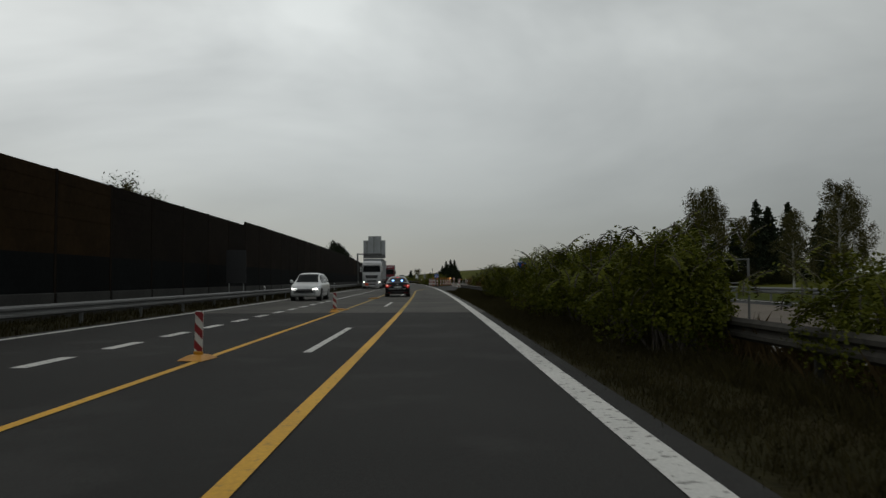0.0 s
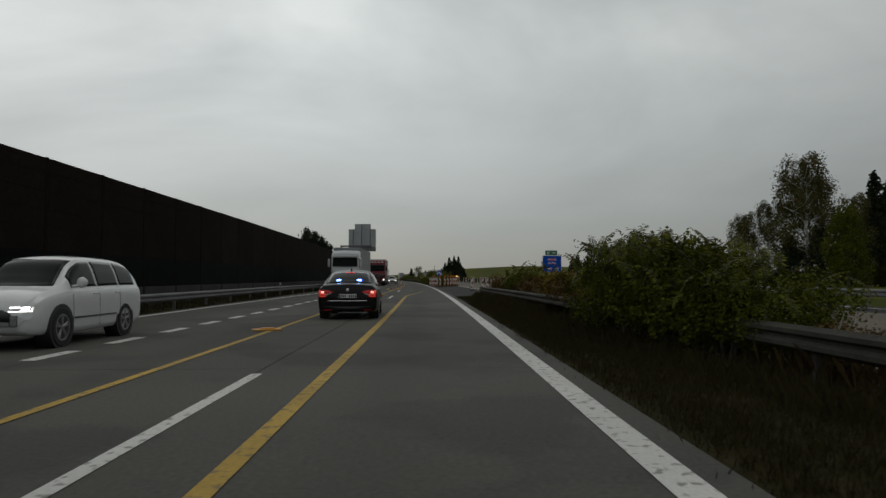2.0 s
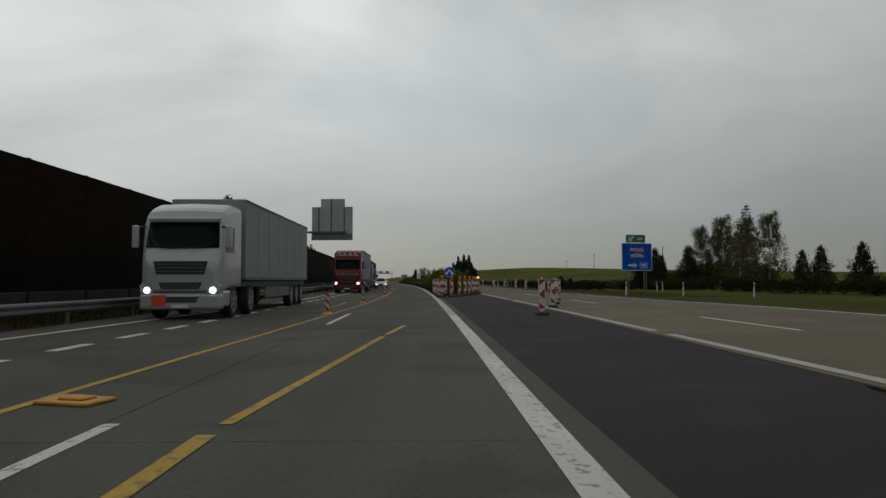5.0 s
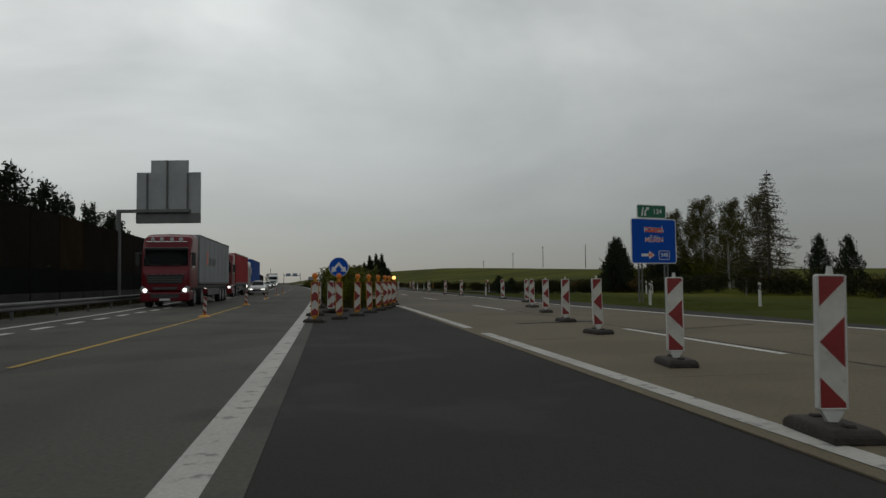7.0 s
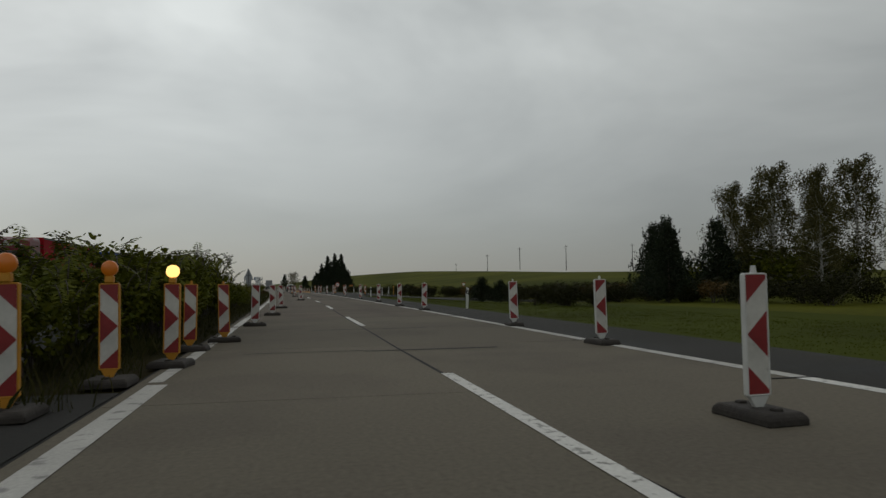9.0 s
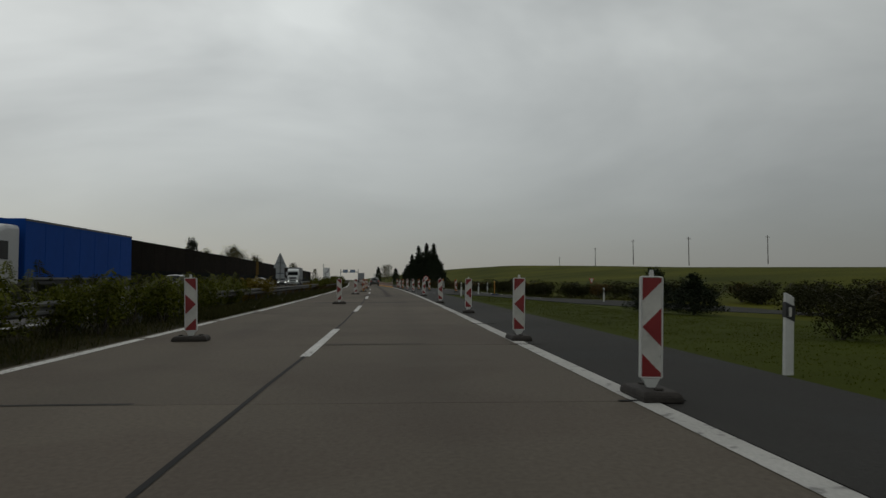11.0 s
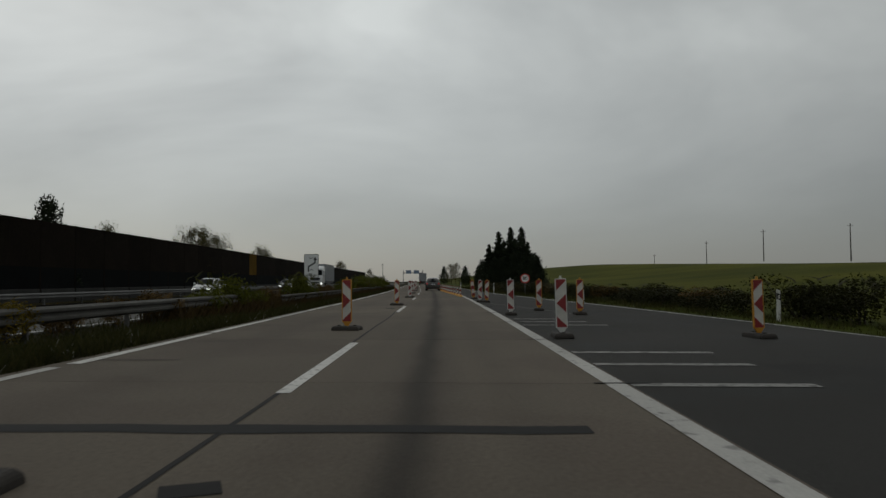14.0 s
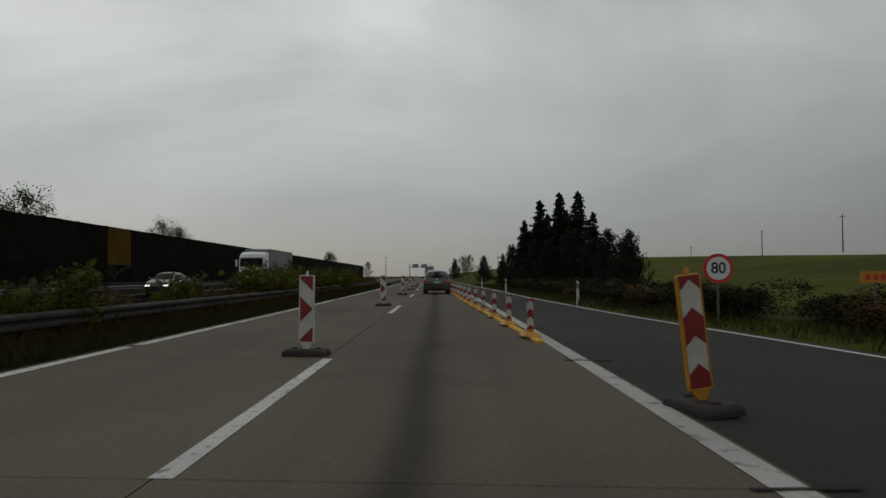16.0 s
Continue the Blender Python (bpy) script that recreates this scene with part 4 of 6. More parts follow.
for tpl in (BUSH_NEAR, BUSH_NEAR_B, BUSH_A, BUSH_B, BUSH_C, BUSH_D, BUSH_E, SPRUCE, SPRUCE_B, PINE, LARCH, BIRCH, TREE, WILLOW):
    drop(tpl)


# ---- road-work beacons ----
M_RED = material("red_reflective_film", (0.2, 0.0145, 0.015), 0.45, grain=0.07, scale=20, big=0.2, bigscale=2.5, wear=(0.12, 0.016, 0.014), wearscale=6.0, wearcut=0.6)
M_WHITE_FILM = material("white_reflective_film", (0.48, 0.47, 0.43), 0.45, grain=0.07, scale=20, big=0.2, bigscale=2.5, wear=(0.3, 0.28, 0.24), wearscale=6.0, wearcut=0.6)
M_WHITE_PLASTIC = material("white_plastic", (0.51, 0.51, 0.4855), 0.5, grain=0.05, scale=12, big=0.12, bigscale=1.5)
M_YELLOW_PLASTIC = material("yellow_plastic", (0.4464, 0.198, 0.0084), 0.5, grain=0.07, scale=12, big=0.15, bigscale=1.5)
M_RUBBER = material("black_recycled_rubber", (0.026, 0.021, 0.017), 0.85, grain=0.3, scale=20, big=0.3, bigscale=3.0, bump=0.5)
M_BLUE_BASE = material("dark_blue_plastic", (0.01, 0.016, 0.055), 0.6, grain=0.1)
# unlit lens; the weak emission stands in for sky light coming through it
M_AMBER = material("amber_lens", (0.4125, 0.102, 0.006), 0.3, grain=0.05, emit=(1.0, 0.32, 0.02), power=0.12)
M_AMBER_LIT = material("lit_amber_lens", (0.8, 0.4, 0.05), 0.3, grain=0.02, emit=(1.0, 0.55, 0.16), power=5.0)
M_BLACK = material("black_plastic", (0.015, 0.015, 0.016), 0.5, grain=0.1)


def prism(bm, outline, y0, y1):
    """A flat outline of (x, z) with thickness along y."""
    a = [bm.verts.new((x, y0, z)) for x, z in outline]
    b = [bm.verts.new((x, y1, z)) for x, z in outline]
    n = len(a)
    bm.faces.new(a)
    bm.faces.new(b[::-1])
    for k in range(n):
        bm.faces.new((a[(k + 1) % n], a[k], b[k], b[(k + 1) % n]))
    bmesh.ops.recalc_face_normals(bm, faces=bm.faces)


def clip_poly(poly, a, b, c):
    """The part of poly where a*x + b*z <= c."""
    out = []
    for p, q in zip(poly, poly[1:] + poly[:1]):
        dp, dq = a * p[0] + b * p[1] - c, a * q[0] + b * q[1] - c
        if dp <= 0:
            out.append(p)
        if dp * dq < 0:
            t = dp / (dp - dq)
            out.append((p[0] + t * (q[0] - p[0]), p[1] + t * (q[1] - p[1])))
    return out


def film(pattern, w, z0, z1):
    """Red fields of a marker plate as outlines."""
    full = [(-w / 2, z0), (w / 2, z0), (w / 2, z1), (-w / 2, z1)]
    mid, h = (z0 + z1) / 2, z1 - z0
    out = []
    if pattern in ("left", "right"):
        s = 1 if pattern == "left" else -1
        k, g = 0.98 * h, 0.27 * h
        # s*(x + s*w/2) runs from the tip to the base of the arrow
        tri = [(-s * w / 2, mid), (s * w / 2, mid - k * w), (s * w / 2, mid + k * w)]
        out.append(tri if s > 0 else tri[::-1])
        up = clip_poly(full, s * k, -1, -(mid + g) - k * w / 2)
        dn = clip_poly(full, s * k, 1, (mid - g) - k * w / 2)
        out += [p for p in (up, dn) if len(p) > 2]
    else:
        n, g = (4, 0.25 * h) if pattern == "up" else (5, 0.2 * h)
        if pattern == "up":
            for i in range(n // 2 + 1):
                base = z0 + 2 * i * g - 0.16
                for s in (-1, 1):
                    half = [(0, z0), (s * w / 2, z0), (s * w / 2, z1), (0, z1)]
                    p = clip_poly(clip_poly(half, s * 0.9, 1, base + g + 0.13), -s * 0.9, -1, -(base + 0.13))
                    if len(p) > 2:
                        out.append(p)
        else:
            for i in range(-1, 4):
                base = z0 + 2 * i * g
                p = clip_poly(clip_poly(full, 1.0, 1, base + g + 0.03), -1.0, -1, -(base + 0.03))
                if len(p) > 2:
                    out.append(p)
    return out


def make_beacon(pattern, frame_mat, label, lamp=None, base_mat=None, group="road-work beacons", foot=(0.2, 0.36)):
    root = thing("marker_beacon", label, "traffic beacon", group)
    bm = bmesh.new()
    ring = [(-0.116, 0.2), (-0.104, 0.187), (0.104, 0.187), (0.116, 0.2), (0.116, 1.2), (0.1, 1.222), (-0.1, 1.222), (-0.116, 1.2)]
    prism(bm, ring, -0.02, 0.02)
    for x in (-0.109, 0.109):
        box(bm, (0.018, 0.058, 1.02), T(x, 0, 0.705), 0.006)
    for z in (0.197, 1.214):
        box(bm, (0.21, 0.058, 0.018), T(0, 0, z), 0.006)
    part("frame", bm, frame_mat, root)
    bm = bmesh.new()
    box(bm, (0.198, 0.046, 1.0), T(0, 0, 0.706))
    part("plate", bm, M_WHITE_FILM, root)
    for p in film(pattern, 0.198, 0.206, 1.206):
        bm = bmesh.new()
        prism(bm, p, -0.0255, 0.0255)
        part("red_field", bm, M_RED, root)
    bm = bmesh.new()
    prism(bm, [(-0.1, 0.2), (0.1, 0.2), (0.035, 0.09), (-0.035, 0.09)], -0.022, 0.022)
    part("neck", bm, frame_mat, root)
    bm = bmesh.new()
    rod(bm, (0, 0, 1.22), (0, 0, 1.285), 0.028, 0.02, 8)
    part("spigot", bm, frame_mat, root)
    bm = bmesh.new()
    fx, fy = foot
    lo = [(-fx, -fy), (fx, -fy), (fx, fy), (-fx, fy)]
    va = [bm.verts.new((x, y, -0.005)) for x, y in lo]
    vb = [bm.verts.new((x * 0.98, y * 0.98, 0.06)) for x, y in lo]
    vc = [bm.verts.new((x * 0.86, y * 0.84, 0.098)) for x, y in lo]
    for p, q in ((va, vb), (vb, vc)):
        for k in range(4):
            bm.faces.new((p[k], p[(k + 1) % 4], q[(k + 1) % 4], q[k]))
    bm.faces.new(va[::-1])
    bm.faces.new(vc)
    bmesh.ops.bevel(bm, geom=list(bm.edges), offset=0.012, segments=1, affect="EDGES")
    for k in (-0.58, 0.58):
        box(bm, (0.08, 0.08, 0.03), T(k * fx if fx > fy else 0, 0 if fx > fy else k * fy, 0.106), 0.01)
    part("foot_plate", bm, base_mat or M_RUBBER, root)
    if lamp:
        bm = bmesh.new()
        box(bm, (0.1, 0.09, 0.09), T(0, 0, 1.27), 0.012)
        house = part("lamp", bm, M_YELLOW_PLASTIC, root)
        bm = bmesh.new()
        lathe(bm, [(0.02, -0.05), (0.085, -0.045), (0.095, -0.02), (0.095, 0.02), (0.085, 0.045), (0.02, 0.055)], 16, T(0, 0, 1.4) @ pose(0, 0, 0, 90, 0, 0))
        part("lens", bm, lamp, house, smooth=True)
    return root


B_RIGHT = make_beacon("left", M_WHITE_PLASTIC, "white-framed red and white arrow beacon on a rubber foot")
B_RIGHT_Y = make_beacon("left", M_YELLOW_PLASTIC, "yellow-framed red and white arrow beacon on a rubber foot")
B_LEFT_W = make_beacon("right", M_WHITE_PLASTIC, "white-framed arrow beacon of the median side, on a rubber foot", foot=(0.33, 0.21))
B_LEFT_Y = make_beacon("right", M_YELLOW_PLASTIC, "yellow-framed arrow beacon of the median side, on a rubber foot", foot=(0.34, 0.22))
B_LAMP = make_beacon("right", M_YELLOW_PLASTIC, "yellow-framed arrow beacon with an unlit amber lamp on top", M_AMBER, foot=(0.27, 0.3))
B_LIT = make_beacon("right", M_YELLOW_PLASTIC, "yellow-framed arrow beacon with its amber lamp lit", M_AMBER_LIT, foot=(0.27, 0.3))
B_UP_LAMP = make_beacon("up", M_YELLOW_PLASTIC, "yellow-framed chevron beacon with an amber lamp at the island's head", M_AMBER, foot=(0.32, 0.24))
B_UP = make_beacon("up", M_YELLOW_PLASTIC, "leaning yellow-framed chevron beacon on a dark rubber foot")
B_BLUE = make_beacon("left", M_YELLOW_PLASTIC, "yellow-framed beacon seen edge-on, on a dark blue foot", base_mat=M_BLUE_BASE)
rb = random.Random(9)
for tpl, spots in (
    (B_RIGHT, [(4.65, 92.55), (6.23, 98.80), (7.21, 103.11), (8.34, 108.78), (9.17, 113.31), (10.39, 118.92), (11.37, 123.92), (13.25, 131.05), (13.51, 137.19), (13.47, 150.21), (13.4, 157.0), (13.73, 168.30), (13.59, 178.78), (13.70, 194.22), (13.82, 210.56), (13.74, 220.26), (13.59, 235.28)]),
    (B_RIGHT_Y, [(13.94, 234.92), (18.0, 210.9), (16.18, 220.53), (15.26, 224.03)]),
    (B_BLUE, [(20.9, 205.9)]),
    (B_LEFT_W, [(1.95, 119.5), (2.5, 121.9), (2.65, 123.6), (2.0, 127.1), (1.92, 129.0), (6.43, 139.99), (6.75, 147.6), (7.0, 157.0), (8.52, 177.60), (8.55, 199.69), (9.23, 246.44), (8.98, 264.0), (8.98, 280.6), (8.98, 298.0), (8.98, 315.0), (8.98, 332.0)]),
    (B_LEFT_Y, [(9.00, 212.70), (9.16, 230.1), (6.10, 134.09), (5.67, 132.09)]),
    (B_LAMP, [(2.77, 117.1), (3.43, 119.0), (4.03, 121.3), (4.53, 123.4), (5.02, 125.55), (5.39, 127.6)]),
    (B_LIT, [(5.78, 129.5)]),
    (B_UP_LAMP, [(2.0, 115.4)]),
):
    for u, y in spots:
        copy_thing(tpl, at(u, y, 0.004 + dip(u, y), rb.uniform(-9, 9) + (75 if tpl is B_BLUE else 0), 0, rb.uniform(-1.5, 1.5)))
copy_thing(B_UP, at(13.64, 242.3, 0.004, 12, 0, -6.5))
for tpl in (B_RIGHT, B_RIGHT_Y, B_LEFT_W, B_LEFT_Y, B_LAMP, B_LIT, B_UP_LAMP, B_UP, B_BLUE):
    drop(tpl)


# ---- guide bollards ----
def make_bollard(pattern, label):
    root = thing("guide_bollard", label, "bollard", "guide bollards")
    bm = bmesh.new()
    box(bm, (0.13, 0.03, 0.66), T(0, 0, 0.4), 0.01)
    part("blade", bm, M_WHITE_FILM, root)
    for p in film(pattern, 0.126, 0.08, 0.72):
        bm = bmesh.new()
        prism(bm, p, -0.018, 0.018)
        part("red_field", bm, M_RED, root)
    base_part(root)
    return root


def base_part(root):
    bm = bmesh.new()
    va = [bm.verts.new((x, y, -0.002)) for x, y in ((-0.2, -0.3), (0.2, -0.3), (0.2, 0.3), (-0.2, 0.3))]
    vb = [bm.verts.new((x * 0.5, y * 0.45, 0.07)) for x, y in ((-0.2, -0.3), (0.2, -0.3), (0.2, 0.3), (-0.2, 0.3))]
    for k in range(4):
        bm.faces.new((va[k], va[(k + 1) % 4], vb[(k + 1) % 4], vb[k]))
    bm.faces.new(va[::-1])
    bm.faces.new(vb)
    bmesh.ops.bevel(bm, geom=list(bm.edges), offset=0.012, segments=1, affect="EDGES")
    box(bm, (0.14, 0.05, 0.06), T(0, 0, 0.09), 0.008)
    return part("base", bm, M_YELLOW_PLASTIC, root, "bright yellow plastic base")


BOLLARD = make_bollard("slant", "slim red and white guide bollard on a yellow base")
for u, y in ((-3.57, 11.3), (-3.62, 26.55), (-2.76, 93.1), (-2.45, 104.4), (-2.01, 120.2), (-2.0, 133.8), (-2.0, 148.2), (-2.0, 162.6), (-2.0, 177.0)):
    copy_thing(BOLLARD, at(u, y, 0.008, rb.uniform(-8, 8), 0, rb.uniform(-2, 2)))
drop(BOLLARD)
for u, y in ((-3.66, 28.3), (-3.59, 44.7), (-2.84, 75.7)):
    flat = thing("bollard_base", "empty yellow bollard base, its blade torn off", "bollard base", m=at(u, y, 0.008, rb.uniform(-25, 25)))
    bm = bmesh.new()
    box(bm, (0.62, 0.42, 0.035), T(0, 0, 0.012), 0.014, 2)
    box(bm, (0.3, 0.2, 0.03), T(0.02, 0, 0.04), 0.012)
    part("base", bm, M_YELLOW_PLASTIC, flat, "scuffed yellow plastic plate")
CHEVRON_POST = make_bollard("up", "slim chevron post on the yellow lane divider")
for k in range(14):
    y = 249.6 + 3.25 * k
    copy_thing(CHEVRON_POST, at(lerp([(249, 13.05), (267, 12.5), (300, 12.1)], y), y, 0.05, rb.uniform(-6, 6)))
drop(CHEVRON_POST)
bm = bmesh.new()
ribbon(bm, [(lerp([(247, 13.12), (267, 12.5), (300, 12.1)], y) - 0.07, lerp([(247, 13.12), (267, 12.5), (300, 12.1)], y) + 0.07, y) for y in steps(248.5, 296, 3)], 0.045, 0.0)
solid("lane_divider", bm, M_YELLOW_LINE, "low yellow divider strip under the chevron posts", "lane divider", kind="structure")


# ---- delineator posts and poles ----
def make_post():
    root = thing("delineator_post", "white roadside post with a slanted black band", "roadside post", "roadside posts")
    bm = bmesh.new()
    prism(bm, [(-0.06, -0.1), (0.06, -0.1), (0.055, 0.98), (-0.055, 1.04)], -0.04, 0.04)
    bmesh.ops.bevel(bm, geom=list(bm.edges), offset=0.012, segments=1, affect="EDGES")
    part("body", bm, M_WHITE_PLASTIC, root)
    bm = bmesh.new()
    prism(bm, [(-0.0605, 0.72), (0.0605, 0.66), (0.0605, 0.86), (-0.0605, 0.92)], -0.0425, 0.0425)
    band = part("band", bm, M_BLACK, root, "slanted black band")
    bm = bmesh.new()
    box(bm, (0.04, 0.092, 0.12), T(0, 0, 0.79), 0.004)
    part("reflector", bm, M_WHITE_FILM, band)
    return root


POST = make_post()
for u, y in ((17.4, 124.9), (20.75, 121.5), (24.0, 117.0), (15.95, 152.0), (16.4, 193.8), (19.6, 207.0), (28.9, 208.8), (27.1, 194.3), (22.5, 219.5), (33.5, 197.0), (19.45, 235.6), (17.1, 265.5), (16.3, 287.0), (16.3, 310), (27.5, 146), (28.6, 147.2), (31.5, 139)):
    copy_thing(POST, at(u, y, ground_z(u, y) + 0.02, rb.uniform(-8, 8), 0, rb.uniform(-2.5, 2.5)))
for y in (44.0, 79.0, 114.5, 150, 186, 222, 258, 294):
    copy_thing(POST, at(-10.25, y, -0.2, rb.uniform(-8, 8)))
drop(POST)

M_POLE = material("weathered_pole", (0.075, 0.068, 0.06), 0.9, grain=0.2)


def make_pole():
    root = thing("power_pole", "weathered power pole with a short crossarm", "power pole", "power poles")
    bm = bmesh.new()
    rod(bm, (0, 0, -0.3), (0, 0, 10.4), 0.19, 0.12, 8)
    part("pole", bm, M_POLE, root)
    bm = bmesh.new()
    box(bm, (1.7, 0.12, 0.12), T(0, 0, 9.7), 0.02)
    arm = part("crossarm", bm, M_POLE, root)
    for x in (-0.78, 0.78, 0.25):
        bm = bmesh.new()
        lathe(bm, [(0.02, 0), (0.06, 0.05), (0.04, 0.12), (0.06, 0.18), (0.02, 0.3)], 8, T(x, 0, 9.75))
        part("insulator", bm, M_WHITE_PLASTIC, arm)
    return root


POLE = make_pole()
for x, y, top in ((106.4, 580.0, 15.5), (104.1, 486.65, 17.24), (107.3, 437.5, 18.42), (115.3, 397.5, 17.23), (145.5, 397.4, 17.85), (12, 520, 9.5), (22, 640, 11.0), (-40, 560, 10.5)):
    g = ground_z(x - cx(y), y)
    copy_thing(POLE, pose(x, y, top - 10.4, 0, 0, rb.uniform(-30, 30)))
drop(POLE)


# ---- signs ----
M_SIGN_BLUE = material("blue_sign_film", (0.004, 0.07, 0.4), 0.45, grain=0.04, big=0.1, spec=0.15)
# sign blue greyed to carry the haze of distance
M_SIGN_HAZED = material("hazed_blue_sign_film", (0.16, 0.22, 0.3), 0.5, grain=0.05)
M_SIGN_GREEN = material("green_sign_film", (0.01, 0.12, 0.07), 0.4, grain=0.04, big=0.1)
M_SIGN_WHITE = material("white_sign_film", (0.66, 0.67, 0.66), 0.4, grain=0.04, big=0.1)
M_SIGN_RED = material("red_sign_film", (0.5, 0.03, 0.02), 0.4, grain=0.04, big=0.1)
M_SIGN_ORANGE = material("orange_sign_tape", (0.75, 0.12, 0.04), 0.5, grain=0.1)


def words(name, text, size, mat, parent, m, stretch=1.0, bold=0.0):
    """Letters as a mesh, upright and facing -y."""
    cu = bpy.data.curves.new(name, "FONT")
    cu.body, cu.size, cu.align_x, cu.align_y, cu.extrude, cu.offset = text, size, "CENTER", "CENTER", 0.003, bold
    tmp = new(name, cu)
    me = bpy.data.meshes.new_from_object(tmp.evaluated_get(bpy.context.evaluated_depsgraph_get()))
    bpy.data.objects.remove(tmp)
    me.materials.clear()
    me.materials.append(mat)
    ob = new(name, me)
    ob.parent, ob.matrix_basis = parent, m @ pose(0, 0, 0, 90, 0, 0) @ Matrix.Diagonal((stretch, 1, 1, 1))
    return ob


def rounded(w, h, r, n=5):
    out = []
    for cx_, cz, a0 in ((w / 2 - r, h / 2 - r, 0), (-w / 2 + r, h / 2 - r, 90), (-w / 2 + r, -h / 2 + r, 180), (w / 2 - r, -h / 2 + r, 270)):
        out += [(cx_ + r * math.cos(radians(a0 + 90 * k / n)), cz + r * math.sin(radians(a0 + 90 * k / n))) for k in range(n + 1)]
    return out


def plate(name, outline, mat, parent, y0, y1, m=Matrix(), label=""):
    bm = bmesh.new()
    prism(bm, outline, y0, y1)
    return part(name, bm, mat, parent, label, m=m)


def circle(r, n=40):
    return [(r * math.cos(2 * math.pi * k / n), r * math.sin(2 * math.pi * k / n)) for k in range(n)]


# blue exit sign with its green number plate
exit_sign = thing("exit_sign", "blue exit sign, one place name struck out in orange tape", "road sign", m=at(19.55, 128.7, -0.15, 14) @ Matrix.Diagonal((1.2, 1.0, 1.06, 1.0)))
for x in (-0.72, 0.72):
    bm = bmesh.new()
    for d in (-0.09, 0.09):
        rod(bm, (x + d, 0.09, -0.1), (x + d, 0.09, 4.1), 0.038, sides=8)
    for z in (1.0, 1.8, 2.6):
        rod(bm, (x - 0.09, 0.09, z), (x + 0.09, 0.09, z + 0.3), 0.015, sides=5)
    part("post", bm, M_STEEL_DULL, exit_sign)
board = plate("board", rounded(2.5, 2.25, 0.12), M_SIGN_WHITE, exit_sign, -0.02, 0.03, T(0, 0, 3.16))
plate("face", rounded(2.42, 2.17, 0.1), M_SIGN_BLUE, board, -0.026, -0.018)
words("lettering", "POLNÁ", 0.36, M_SIGN_WHITE, board, T(0, -0.028, 0.56), 0.95, 0.004)
for k, (z, a) in enumerate(((0.63, 4), (0.54, -5), (0.47, 3))):
    bm = bmesh.new()
    box(bm, (1.0, 0.008, 0.055), T(-0.02, -0.035, z) @ pose(0, 0, 0, 0, a, 0))
    part("tape_strip", bm, M_SIGN_ORANGE, board)
words("lettering", "MĚŘÍN", 0.36, M_SIGN_WHITE, board, T(0.0, -0.028, 0.06), 0.95, 0.004)
for z, a in ((0.0, 2), (0.1, -3)):
    bm = bmesh.new()
    box(bm, (0.95, 0.008, 0.028), T(0.0, -0.035, z) @ pose(0, 0, 0, 0, a, 0))
    part("tape_strip", bm, M_SIGN_ORANGE, board)
plate("arrow", [(-0.72, -0.77), (-0.3, -0.77), (-0.3, -0.9), (0.02, -0.7), (-0.3, -0.5), (-0.3, -0.63), (-0.72, -0.63)], M_SIGN_WHITE, board, -0.031, -0.024)
for z, a in ((-0.7, 35), (-0.68, -30)):
    bm = bmesh.new()
    box(bm, (0.3, 0.008, 0.05), T(-0.22, -0.035, z) @ pose(0, 0, 0, 0, a, 0))
    part("tape_strip", bm, M_SIGN_ORANGE, board)
plate("road_number_frame", rounded(0.62, 0.46, 0.08), M_SIGN_WHITE, board, -0.03, -0.022, T(0.55, 0, -0.7))
plate("road_number_field", rounded(0.56, 0.4, 0.06), M_SIGN_BLUE, board, -0.034, -0.026, T(0.55, 0, -0.7))
words("lettering", "348", 0.3, M_SIGN_WHITE, board, T(0.55, -0.036, -0.7), 0.95, 0.002)
tab = plate("exit_number_board", rounded(1.62, 0.68, 0.1), M_SIGN_WHITE, exit_sign, -0.02, 0.03, T(-0.1, 0, 4.64))
plate("green_face", rounded(1.54, 0.6, 0.08), M_SIGN_GREEN, tab, -0.026, -0.018)
words("lettering", "134", 0.36, M_SIGN_WHITE, tab, T(0.32, -0.028, 0.0), 0.95, 0.003)
for pts in ([(-0.6, -0.22), (-0.5, -0.22), (-0.44, 0.2), (-0.5, 0.2)], [(-0.42, -0.22), (-0.3, -0.22), (-0.33, -0.02), (-0.24, 0.1), (-0.18, 0.04), (-0.14, 0.22), (-0.34, 0.2), (-0.28, 0.15), (-0.4, 0.0)]):
    plate("exit_symbol", pts, M_SIGN_WHITE, tab, -0.031, -0.024)
for x in (-0.5, 0.35):
    bm = bmesh.new()
    rod(bm, (x, 0.06, 4.0), (x, 0.06, 4.9), 0.03, sides=6)
    part("bracket", bm, M_STEEL_DULL, exit_sign)

# grey back of the large sign on its cantilever
gantry = thing("cantilever_sign", "large sign seen from its grey ribbed back, on a cantilever post", "road sign", m=at(-8.95, 147.4, 0.25, -9))
board = plate("board", [(-2.35, 5.42), (2.35, 5.42), (2.35, 9.2), (1.45, 9.2), (1.45, 10.1), (-1.3, 10.1), (-1.3, 9.2), (-2.35, 9.2)], M_SIGN_BACK, gantry, 0.0, 0.07)
for k in range(19):
    bm = bmesh.new()
    box(bm, (4.62, 0.025, 0.03), T(0, -0.012, 6.35 + 0.155 * k))
    part("seam", bm, M_SIGN_BACK, board)
for x in (-1.55, -0.1, 1.4):
    bm = bmesh.new()
    box(bm, (0.1, 0.12, 4.3 if abs(x) < 1 else 3.4), T(x, -0.07, 7.95 if abs(x) < 1 else 7.4), 0.01)
    part("upright", bm, M_STEEL_DULL, board)
bm = bmesh.new()
